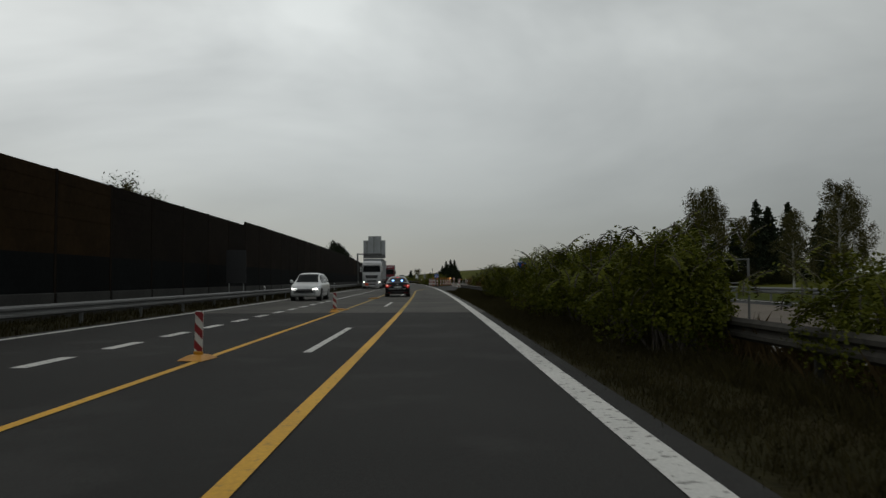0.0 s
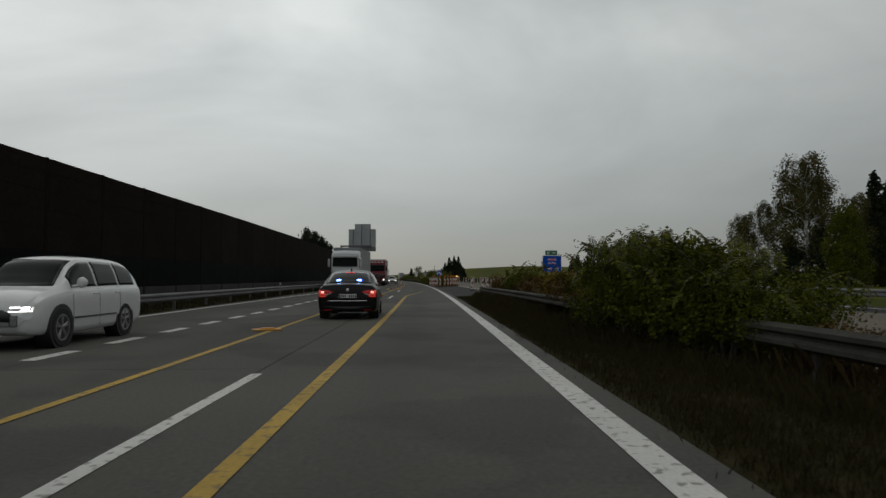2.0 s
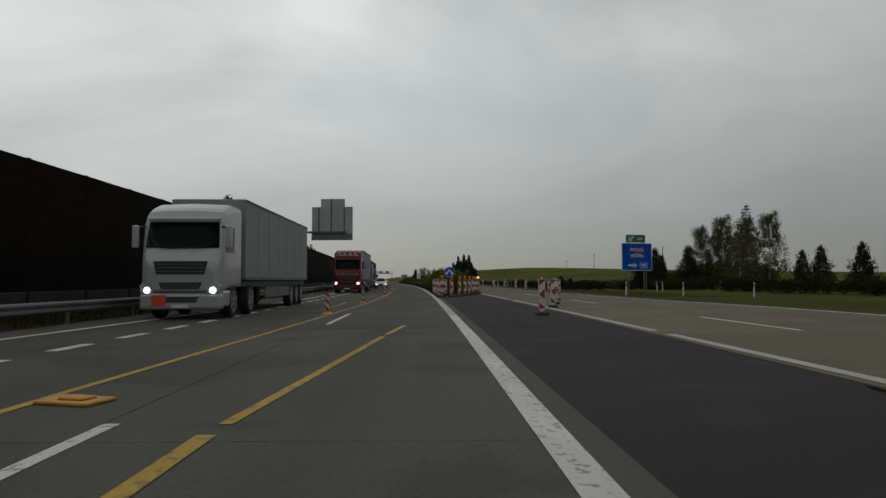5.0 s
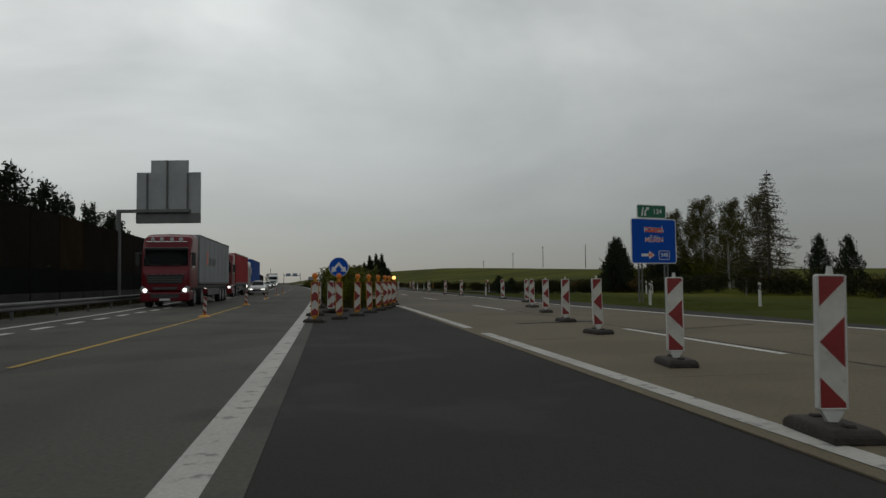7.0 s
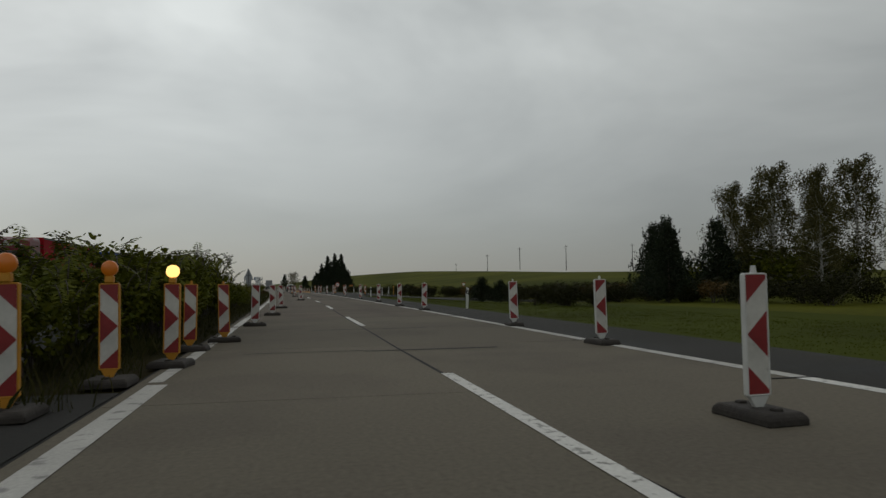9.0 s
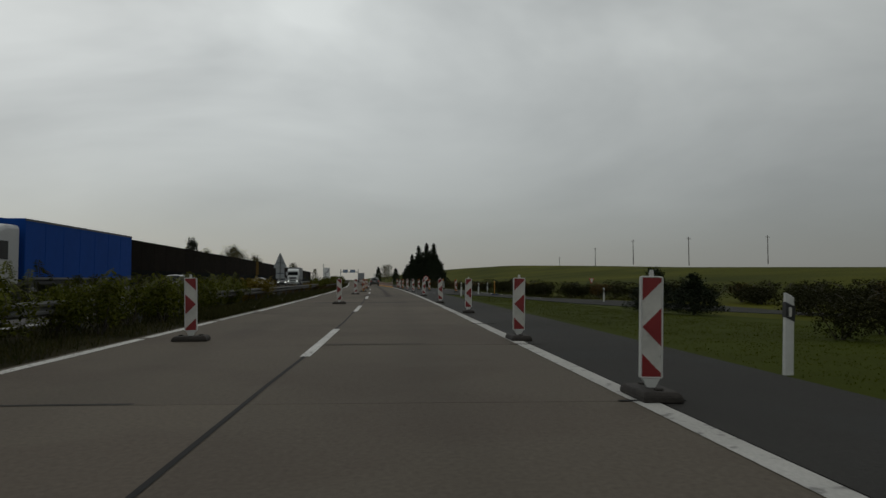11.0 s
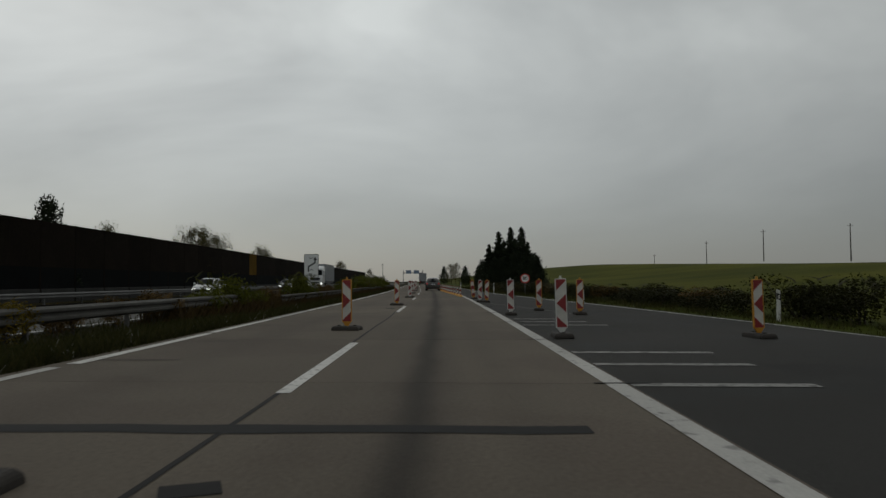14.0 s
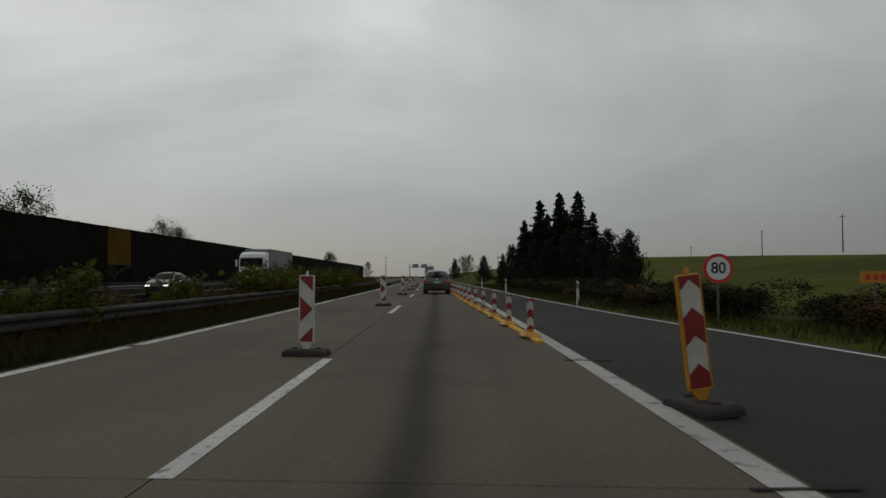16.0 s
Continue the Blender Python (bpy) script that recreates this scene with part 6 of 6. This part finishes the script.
            part("window_trim", bm, M_CHROME, root, "bright chrome window trim", smooth=True)
        bm = bmesh.new()
        lathe(bm, [(0.01, -0.05), (0.07, -0.045), (0.1, 0.0), (0.08, 0.06), (0.01, 0.075)], 14, T(s * (hw + 0.08), 0.37 * hl, belt(0.3) + 0.11) @ pose(0, 0, 0, 90, 0, 0))
        rod(bm, (s * (hw - 0.1), 0.39 * hl, belt(0.3) + 0.04), (s * (hw + 0.05), 0.37 * hl, belt(0.3) + 0.06), 0.025, sides=6)
        part("mirror", bm, paint, root, smooth=True)
        for y in (-0.4 * hl, 0.03 * hl):
            bm = bmesh.new()
            box(bm, (0.03, 0.19, 0.03), T(s * (side_x(y, belt(y) - 0.1) + 0.006), y, belt(y) - 0.1), 0.01)
            part("door_handle", bm, M_CHROME if rim_chrome else paint, root)
        rows = [[(s * (side_x(y, z) + 0.008), y, z) for z in (0.47, 0.5)] for y in np.linspace((wb[0] + 0.2) * hl, (wb[1] - 0.2) * hl, 9)]
        sheet(rows, (s, 0, 0), "side_moulding", M_CHROME if rim_chrome else M_BLACK, root)
        for y in (-0.46 * hl, -0.045 * hl, 0.42 * hl):
            rows = [[(s * (side_x(y + d, z) + 0.003), y + d, z) for d in (-0.006, 0.006)] for z in np.linspace(0.3, belt(y), 8)]
            sheet(rows, (s, 0, 0), "door_gap", M_BLACK, root, thick=0.002)
        for y in (wb[0] * hl, wb[1] * hl):
            bm = bmesh.new()
            rod(bm, (s * (hw - 0.28), y, r + 0.01), (s * (hw - 0.004), y, r + 0.01), r + 0.06, r + 0.055, sides=32)
            part("wheel_arch", bm, M_BLACK, root)
            wheel(root, s * (hw - 0.1), y, r, 0.215)
        # lamps
        k = H / 1.46
        if hatch:
            lamp = end_patch(s * hw * 0.68, s * hw * 0.9, [(0, 0.49 * H), (9, 0.49 * H)], [(0, 0.6 * H), (9, 0.6 * H)], "tail_light", M_TAIL, root, text="red tail light")
        else:
            lamp = end_patch(s * 0.4, s * hw * 0.955, [(0.4, 0.795 * k), (0.6, 0.735 * k), (0.64, 0.64 * k), (1, 0.655 * k)], [(0.4, 0.805 * k), (0.56, 0.865 * k), (1, 0.875 * k)], "tail_light", M_TAIL, root, text="red tail light", n=15)
            end_patch(s * 0.47, s * 0.62, [(0.47, 0.762 * k), (0.62, 0.7 * k)], [(0.47, 0.775 * k), (0.62, 0.735 * k)], "reversing_lens", M_HEAD_OFF, lamp, off=0.01)
            end_patch(s * 0.66, s * 0.745, [(0, 0.775 * k), (9, 0.775 * k)], [(0, 0.83 * k), (9, 0.83 * k)], "brake_lamp", M_BRAKE if brake else M_TAIL, lamp, off=0.014)
            for z in (0.678, 0.72):
                end_patch(s * 0.6, s * hw * 0.93, [(0, z * k), (9, z * k)], [(0, (z + 0.02) * k), (9, (z + 0.024) * k)], "light_strip", M_TAIL_LIT if brake else M_TAIL, lamp, off=0.012)
            end_patch(s * 0.755, s * hw * 0.945, [(0, 0.765 * k), (9, 0.765 * k)], [(0, 0.855 * k), (9, 0.855 * k)], "light_strip", M_TAIL_LIT if brake else M_TAIL, lamp, off=0.011)
        end_patch(s * hw * 0.5, s * hw * 0.86, [(0, 0.4 * H), (9, 0.42 * H)], [(0, 0.45 * H), (9, 0.49 * H)], "headlight", M_HEAD if lights == "front" else M_HEAD_OFF, root, True)
        end_patch(s * hw * 0.52, s * hw * 0.82, [(0, 0.265 * k), (9, 0.265 * k)], [(0, 0.29 * k), (9, 0.3 * k)], "rear_reflector", M_TAIL, root)
    pz = 0.69 * H / 1.46 if not hatch else 0.5 * H
    bm = bmesh.new()
    yp = end_y(0.1, pz) - 0.012
    box(bm, (0.52, 0.016, 0.112), T(0, yp, pz), 0.006)
    num = part("number_plate", bm, M_PLATE, root, "white number plate with a blue end")
    bm = bmesh.new()
    box(bm, (0.045, 0.006, 0.1), T(-0.232, yp - 0.009, pz))
    part("blue_band", bm, M_BLUE_BASE, num)
    for k in range(8):
        if k != 3:
            bm = bmesh.new()
            box(bm, (0.036, 0.006, 0.07), T(-0.175 + 0.058 * k, yp - 0.009, pz))
            part("number_bar", bm, M_BLACK, num)
    if not hatch:
        end_patch(-0.56, 0.56, [(0, 0.523), (9, 0.523)], [(0, 0.547), (9, 0.547)], "tailgate_strip", M_CHROME, root, text="bright chrome strip", n=13, m_=2, off=0.01)
    end_patch(-hw * 0.8, hw * 0.8, [(0, 0.2 * H), (9, 0.2 * H)], [(0, 0.26 * H), (9, 0.26 * H)], "bumper_inset", M_BLACK, root, n=13, m_=3, off=0.004)
    end_patch(-hw * 0.55, hw * 0.55, [(0, 0.3 * H), (9, 0.3 * H)], [(0, 0.42 * H), (9, 0.41 * H)], "grille", M_BLACK, root, True, n=11, m_=3)
    bm = bmesh.new()
    zb_ = 0.83 * H / 1.46 + 0.03 if not hatch else 0.6 * H
    lathe(bm, [(0.02, -0.008), (0.052, -0.006), (0.052, 0.008), (0.02, 0.012)], 18, T(0, end_y(0.02, zb_) - 0.006, zb_) @ pose(0, 0, 0, 90, 0, 0))
    part("badge", bm, M_CHROME, root)
    yh = rb_ - 0.2 if not hatch else -0.9 * hl
    bm = bmesh.new()
    box(bm, (0.28, 0.02, 0.018), T(0, yh, top_z(0, yh) + 0.016) @ pose(0, 0, 0, -62, 0, 0), 0.006)
    part("high_brake_light", bm, M_BRAKE_BAR if brake else M_TAIL, root)
    bm = bmesh.new()
    rod(bm, (0, rb_ + 0.3, roof(rb_ + 0.3)), (0, rb_ + 0.16, roof(rb_ + 0.3) + 0.085), 0.03, 0.008, 6)
    part("roof_aerial", bm, M_BLACK, root)
    if blue:
        for x in (-0.3, 0.3):
            yb = ra + 0.13
            bm = bmesh.new()
            lathe(bm, [(0.005, -0.012), (0.05, -0.01), (0.06, 0.0), (0.05, 0.01), (0.005, 0.014)], 14, T(x, yb, top_z(x, yb) + 0.016) @ pose(0, 0, 0, 62, 0, 0) @ Matrix.Diagonal((1.15, 0.6, 1, 1)))
            lamp = part("blue_lamp", bm, M_BLUE_LAMP, root, "small blue warning lamp in the rear window")
            # added disc: the lamp's halo of scattered light, built as a glowing shape
            bm = bmesh.new()
            lathe(bm, [(0.005, -0.016), (0.085, -0.014), (0.095, -0.006), (0.085, -0.003), (0.005, -0.003)], 18, T(x, yb, top_z(x, yb) + 0.016) @ pose(0, 0, 0, 62, 0, 0) @ Matrix.Diagonal((1.15, 0.66, 1, 1)))
            part("lens_surround", bm, M_BLUE_HALO, lamp, "deep blue glowing disc added as the lamp's halo")
    return root


def truck(label, m, cab_paint, side_mat, L=15.0, lit=True, name="lorry", rear=False, placard=False, style="slots", marks=False):
    """An articulated lorry, its nose towards +y; origin on the ground under its nose."""
    root = thing(name, label, "lorry", m=m)
    tall = 3.88 if style == "bars" else 3.62

    def ring(w, zb, zt, r=0.2):
        return [(0, zb), (w - 0.12, zb), (w - 0.03, zb + 0.04), (w, zb + 0.14), (w, zt - r), (w - r * 0.12, zt - r * 0.55), (w - r * 0.45, zt - r * 0.15), (w - r, zt), (0, zt + 0.04)]
    bm = bmesh.new()
    loft(bm, [(-2.25, ring(1.22, 0.95, tall)), (-1.3, ring(1.23, 0.95, tall - 0.02)), (-0.75, ring(1.23, 0.9, tall - 0.2)), (-0.5, ring(1.22, 0.85, 3.3)), (-0.34, ring(1.21, 0.82, 3.08)), (-0.24, ring(1.2, 0.8, 2.6)), (-0.14, ring(1.19, 0.8, 2.1)), (-0.05, ring(1.16, 0.82, 1.9)), (0.0, ring(1.08, 0.86, 1.75)), (0.03, ring(0.98, 0.9, 1.6))])
    part("cab", bm, cab_paint, root)
    bm = bmesh.new()
    rows = []
    for z, yy, w in ((2.17, -0.115, 1.1), (2.5, -0.19, 1.09), (2.95, -0.29, 1.06)):
        rows.append([bm.verts.new((w * q, yy + 0.05 * (1 - q * q) - 0.015, z)) for q in (-1, -0.6, 0, 0.6, 1)])
    for p, q in zip(rows, rows[1:]):
        for k in range(4):
            bm.faces.new((p[k], p[k + 1], q[k + 1], q[k]))
    bmesh.ops.solidify(bm, geom=bm.faces, thickness=-0.03)
    part("windscreen", bm, M_GLASS, root, "dark windscreen", smooth=True)
    for s in (-1, 1):
        bm = bmesh.new()
        rod(bm, (s * 0.15, 0.0, 2.16), (s * 0.8, -0.06, 2.24), 0.012, sides=4)
        part("wiper", bm, M_BLACK, root)
        bm = bmesh.new()
        prism(bm, [(-0.5, 2.05), (-1.35, 2.05), (-1.35, 2.85), (-0.58, 2.85)], s * 1.22, s * 1.242)
        part("side_window", bm, M_GLASS, root, "dark side window", m=Matrix(((0, 1, 0, 0), (1, 0, 0, 0), (0, 0, 1, 0), (0, 0, 0, 1))))
        bm = bmesh.new()
        box(bm, (0.2, 0.16, 0.7), T(s * 1.4, -0.1, 2.5), 0.05, 2)
        part("mirror", bm, cab_paint if style == "slots" else M_BLACK, root)
        bm = bmesh.new()
        rod(bm, (s * 1.15, -0.28, 2.82), (s * 1.38, -0.12, 2.8), 0.03, sides=6)
        part("mirror_arm", bm, M_BLACK, root)
        bm = bmesh.new()
        prism(bm, [(s * 0.8, 0.76), (s * 1.16, 0.8), (s * 1.2, 1.0), (s * 1.12, 1.12), (s * 0.84, 0.94)], -0.12, 0.045)
        case = part("headlight", bm, M_HEAD_OFF, root)
        bm = bmesh.new()
        lathe(bm, [(0.005, 0.0), (0.1, 0.0), (0.09, 0.02), (0.005, 0.03)], 14, T(s * 0.98, 0.05, 0.88) @ pose(0, 0, 0, -90, 0, 0))
        part("lamp_glass", bm, M_HEAD if lit else M_HEAD_OFF, case)
        bm = bmesh.new()
        box(bm, (0.34, 0.85, 0.5), T(s * 1.06, -0.62, 0.62), 0.07, 2)
        part("step_panel", bm, cab_paint, root)
    bm = bmesh.new()
    box(bm, (2.44, 0.44, 0.5), T(0, -0.17, 0.55), 0.1, 3)
    part("bumper", bm, cab_paint, root)
    slots = ((1.56, 0.4, 1.62), (1.02, 0.2, 1.3), (0.6, 0.2, 1.15)) if style == "slots" else ((1.44, 0.42, 1.85), (0.98, 0.14, 1.3), (0.58, 0.22, 1.5))
    for z, h, w in slots:
        bm = bmesh.new()
        prism(bm, [(-w / 2, z + h / 2), (w / 2, z + h / 2), (w / 2 - 0.09, z - h / 2), (-w / 2 + 0.09, z - h / 2)], 0.0, 0.058)
        bmesh.ops.bevel(bm, geom=list(bm.edges), offset=0.015, segments=1, affect="EDGES")
        g = part("grille", bm, M_BLACK, root, "black grille opening")
        for k in range(3):
            bm = bmesh.new()
            box(bm, (w - 0.14, 0.014, 0.016), T(0, 0.062, z + (k - 1) * h * 0.27))
            part("grille_bar", bm, M_STEEL_DULL, g)
    if style == "bars":
        bm = bmesh.new()
        prism(bm, [(-0.98, 1.7), (0.98, 1.7), (0.98, 1.66), (-0.98, 1.66)], 0.03, 0.07)
        part("grille_trim", bm, M_CHROME, root)
        bm = bmesh.new()
        rod(bm, (-1.0, -0.38, 3.42), (1.0, -0.38, 3.42), 0.03, sides=8)
        for x in (-0.85, 0.85):
            rod(bm, (x, -0.38, 3.42), (x, -0.72, 3.34), 0.022, sides=6)
        bar = part("lamp_bar", bm, M_CHROME, root, "bright tubular lamp bar")
        for x in (-0.7, -0.25, 0.25, 0.7):
            bm = bmesh.new()
            lathe(bm, [(0.02, -0.05), (0.09, -0.03), (0.105, 0.03), (0.02, 0.04)], 14, T(x, -0.36, 3.55) @ pose(0, 0, 0, -90, 0, 0))
            part("spot_lamp", bm, M_HEAD_OFF, bar)
    bm = bmesh.new()
    box(bm, (2.16, 0.26, 0.15), T(0, -0.33, 3.05) @ pose(0, 0, 0, -14, 0, 0), 0.04, 2)
    part("sun_visor", bm, M_BLACK if style == "bars" else cab_paint, root)
    bm = bmesh.new()
    box(bm, (0.52, 0.02, 0.11), T(0, 0.065, 0.4), 0.005)
    part("number_plate", bm, M_PLATE, root)
    if placard:
        bm = bmesh.new()
        box(bm, (0.42, 0.02, 0.32), T(0.62, 0.075, 0.58), 0.005)
        part("placard", bm, M_PLACARD, root, "plain orange placard")
    y0, y1 = -L, -2.75
    bm = bmesh.new()
    box(bm, (2.5, y1 - y0, 2.76), T(0, (y0 + y1) / 2, 2.58), 0.03)
    tr = part("trailer_body", bm, side_mat, root)
    bm = bmesh.new()
    box(bm, (2.2, L - 0.6, 0.22), T(0, -L / 2 - 0.2, 1.05), 0.02)
    part("chassis", bm, M_BLACK, root)
    for s in (-1, 1):
        for z, h in ((1.24, 0.1), (3.9, 0.09)):
            bm = bmesh.new()
            box(bm, (0.02, y1 - y0, h), T(s * 1.255, (y0 + y1) / 2, z))
            part("side_rail", bm, M_STEEL_DULL, tr)
        for k in range(1, 7):
            bm = bmesh.new()
            box(bm, (0.012, 0.05, 2.5), T(s * 1.254, y1 + (y0 - y1) * k / 7, 2.57))
            part("tarpaulin_strap", bm, side_mat, tr)
        if marks:
            for off, w, mat in ((2.3, 0.55, M_SIGN_RED), (3.2, 0.9, M_TARP_DARK), (4.5, 1.2, M_TARP_DARK)):
                bm = bmesh.new()
                prism(bm, [(y1 - off - w, 2.3), (y1 - off, 2.3), (y1 - off - 0.12, 3.1 if mat is M_SIGN_RED else 2.75), (y1 - off - w - 0.12, 3.1 if mat is M_SIGN_RED else 2.75)], s * 1.25, s * 1.257)
                part("side_mark", bm, mat, tr, "plain slanted mark", m=Matrix(((0, 1, 0, 0), (1, 0, 0, 0), (0, 0, 1, 0), (0, 0, 0, 1))))
        bm = bmesh.new()
        box(bm, (0.03, (y1 - y0) * 0.45, 0.42), T(s * 1.2, y0 + (y1 - y0) * 0.52, 0.72))
        part("side_guard", bm, M_STEEL_DULL, root)
        for y in (-1.35, -3.6, y0 + 1.6, y0 + 2.9, y0 + 4.2):
            wheel(root, s * 1.08, y, 0.5, 0.32, 6)
    if rear:
        for k in (-1, 1):
            bm = bmesh.new()
            box(bm, (1.2, 0.03, 2.6), T(k * 0.61, y0 - 0.01, 2.58), 0.01)
            part("rear_door", bm, side_mat, tr)
            bm = bmesh.new()
            box(bm, (0.35, 0.04, 0.12), T(k * 0.95, y0 - 0.02, 1.0), 0.01)
            part("tail_light", bm, M_TAIL, tr)
    return root


car("black saloon, brake lights lit, small blue lamps in its rear glass", at(-2.29, 50.9, 0.003, 2), M_CAR_BLACK, L=4.6, W=1.72, H=1.42, brake=True, blue=True, rim_chrome=True, name="saloon_car")
car("grey compact SUV with black lower bumper, driving ahead", at(11.2, 284.6, 0.003), M_CAR_SILVER, L=4.4, W=1.82, H=1.62, shape=HATCH, r=0.35, name="suv")
car("white compact crossover car with headlights on", at(-7.15, 42.3, 0.003, 180), M_CAR_WHITE, L=4.25, W=1.78, H=1.6, shape=HATCH, r=0.34, lights="front", name="crossover_car")
car("white estate car with headlights on", at(-7.0, 250.5, 0.003, 180), M_CAR_WHITE, L=4.2, W=1.66, H=1.48, shape=HATCH, r=0.31, lights="front", name="estate_car")
car("dark grey hatchback in the opposite lane", at(-6.9, 203.5, 0.003, 180), M_CAR_DARK, L=4.3, W=1.75, H=1.6, shape=HATCH, lights="front", name="hatchback_car")
car("silver car with headlights on behind the median grass", at(-6.9, 281.5, 0.003, 180), M_CAR_SILVER, L=4.4, W=1.76, H=1.5, lights="front", name="oncoming_car")
car("small white car with headlights on beside the lane divider", at(-4.0, 166.5, 0.003, 180), M_CAR_WHITE, L=4.1, W=1.68, H=1.42, lights="front", name="oncoming_car")
truck("silver-grey lorry with a grey tarpaulin trailer, headlights on", at(-6.75, 89.9, 0.003, 180), M_CAB_SILVER, M_TARP, 15.5, placard=True)
truck("dark red lorry with a pale grey trailer, headlights on", at(-5.85, 131.7, 0.003, 180), M_CAR_RED, M_TARP, 15.0, style="bars", marks=True)
truck("red lorry with a red tarpaulin trailer", at(-6.7, 156.5, 0.003, 180), M_CAR_RED, M_TARP_RED, 14, style="bars")
truck("lorry with a bright blue tarpaulin trailer", at(-6.7, 172.6, 0.003, 180), M_CAB_SILVER, M_TARP_BLUE, 16)
truck("white lorry far along the opposite carriageway", at(-6.6, 301.5, 0.003, 180), M_CAR_WHITE, M_TARP, 14)
truck("lorry with a pale box trailer, seen from behind", at(10.9, 446.0, 0.003), M_CAR_WHITE, M_TARP, 14, lit=False, rear=True)


# ---- verge weeds and litter ----
def grass_tufts(name, label, spots, blade, mat, seed):
    """Many thin blades in tufts, as one mass."""
    rng = np.random.default_rng(seed)
    v, f = [], []
    for x, y, z, n, h in spots:
        a = rng.uniform(0, 2 * np.pi, n)
        lean = rng.uniform(0.1, 0.6, n) * h
        ox, oy = rng.normal(0, 0.12, n), rng.normal(0, 0.12, n)
        hh = h * rng.uniform(0.5, 1.15, n)
        w = blade * rng.uniform(0.6, 1.3, n)
        for k in range(n):
            cxx, cyy = x + ox[k], y + oy[k]
            dx, dy = math.cos(a[k]), math.sin(a[k])
            i = len(v)
            v += [(cxx - dy * w[k], cyy + dx * w[k], z), (cxx + dy * w[k], cyy - dx * w[k], z), (cxx + dx * lean[k] * 0.4 + dy * w[k] * 0.6, cyy + dy * lean[k] * 0.4 - dx * w[k] * 0.6, z + hh[k] * 0.6), (cxx + dx * lean[k], cyy + dy * lean[k], z + hh[k])]
            f += [(i, i + 1, i + 2), (i, i + 2, i + 3)]
    me = bpy.data.meshes.new(name)
    me.from_pydata(v, [], f)
    me.materials.append(mat)
    return tagged(new(name, me), label, "grass", kind="stuff")


rg = random.Random(21)


def strip(u0, u1, y0, y1, n, blades, h0, h1):
    out = []
    for _ in range(n):
        u, y = rg.uniform(u0, u1), rg.uniform(y0, y1)
        q = P(u, y, ground_z(u, y))
        out.append((q.x, q.y, q.z, blades, rg.uniform(h0, h1)))
    return out


grass_tufts("median_weeds", "low dry brown and green verge grass along the median", strip(2.1, 4.2, -6, 30, 5200, 9, 0.04, 0.14) + strip(2.1, 4.3, 30, 72, 7000, 9, 0.04, 0.15) + strip(3.5, 4.2, -6, 50, 2000, 8, 0.1, 0.3) + strip(3.2, 3.75, 50, 72, 1500, 8, 0.15, 0.42), 0.006, M_WEED, 3)
grass_tufts("median_rail_weeds", "rough brown weeds behind the median rail", strip(4.5, 5.4, -6, 48, 1100, 8, 0.25, 0.7) + strip(4.6, 5.4, 48, 72, 2600, 9, 0.4, 1.0), 0.005, M_WEED_RUST, 9)
grass_tufts("pale_seed_heads", "pale dry seed heads on stalks behind the median rail", strip(4.85, 5.35, 31, 72, 110, 4, 0.6, 0.85), 0.004, M_SEED, 10)
grass_tufts("median_grass", "rough green grass in the median", strip(2.7, 5.3, 125.5, 134, 260, 8, 0.15, 0.5) + strip(2.0, 5.6, 134, 330, 7500, 7, 0.08, 0.3) + strip(4.5, 5.45, 165, 216, 5200, 9, 0.08, 0.34) + strip(4.65, 5.4, 216, 300, 4600, 9, 0.08, 0.32), 0.007, M_WEED_GREEN, 4)
grass_tufts("white_wild_flowers", "small white wild flowers in the median grass", strip(4.6, 5.4, 168, 232, 70, 5, 0.16, 0.3), 0.012, M_FLOWER, 12)
grass_tufts("median_tall_weeds", "tall reddish-brown weeds round the median rail", strip(3.2, 4.4, 214, 300, 3600, 8, 0.25, 0.7) + strip(4.45, 4.95, 218, 300, 2200, 8, 0.18, 0.5), 0.009, M_WEED_RUST, 8)
grass_tufts("outer_verge_weeds", "weeds below the opposite guard rail", strip(-12.2, -9.3, -5, 180, 2600, 6, 0.08, 0.3), 0.014, M_WEED, 5)
grass_tufts("wedge_grass", "mown green grass between road and slip road", [s for s in strip(16.15, 23, 118, 200, 8000, 7, 0.012, 0.035) if s[0] - cx(s[1]) < lerp(RAMP_IN, s[1]) - 0.2], 0.01, M_MOWN, 6)
grass_tufts("slip_verge_grass", "rough grass along the slip road's outer verge", [s for y in range(196, 330, 2) for s in strip(lerp(RAMP_OUT, y) + 0.1, lerp(RAMP_OUT, y) + 2.6, y, y + 2, 34, 6, 0.1, 0.35)], 0.012, M_WEED_GREEN, 7)
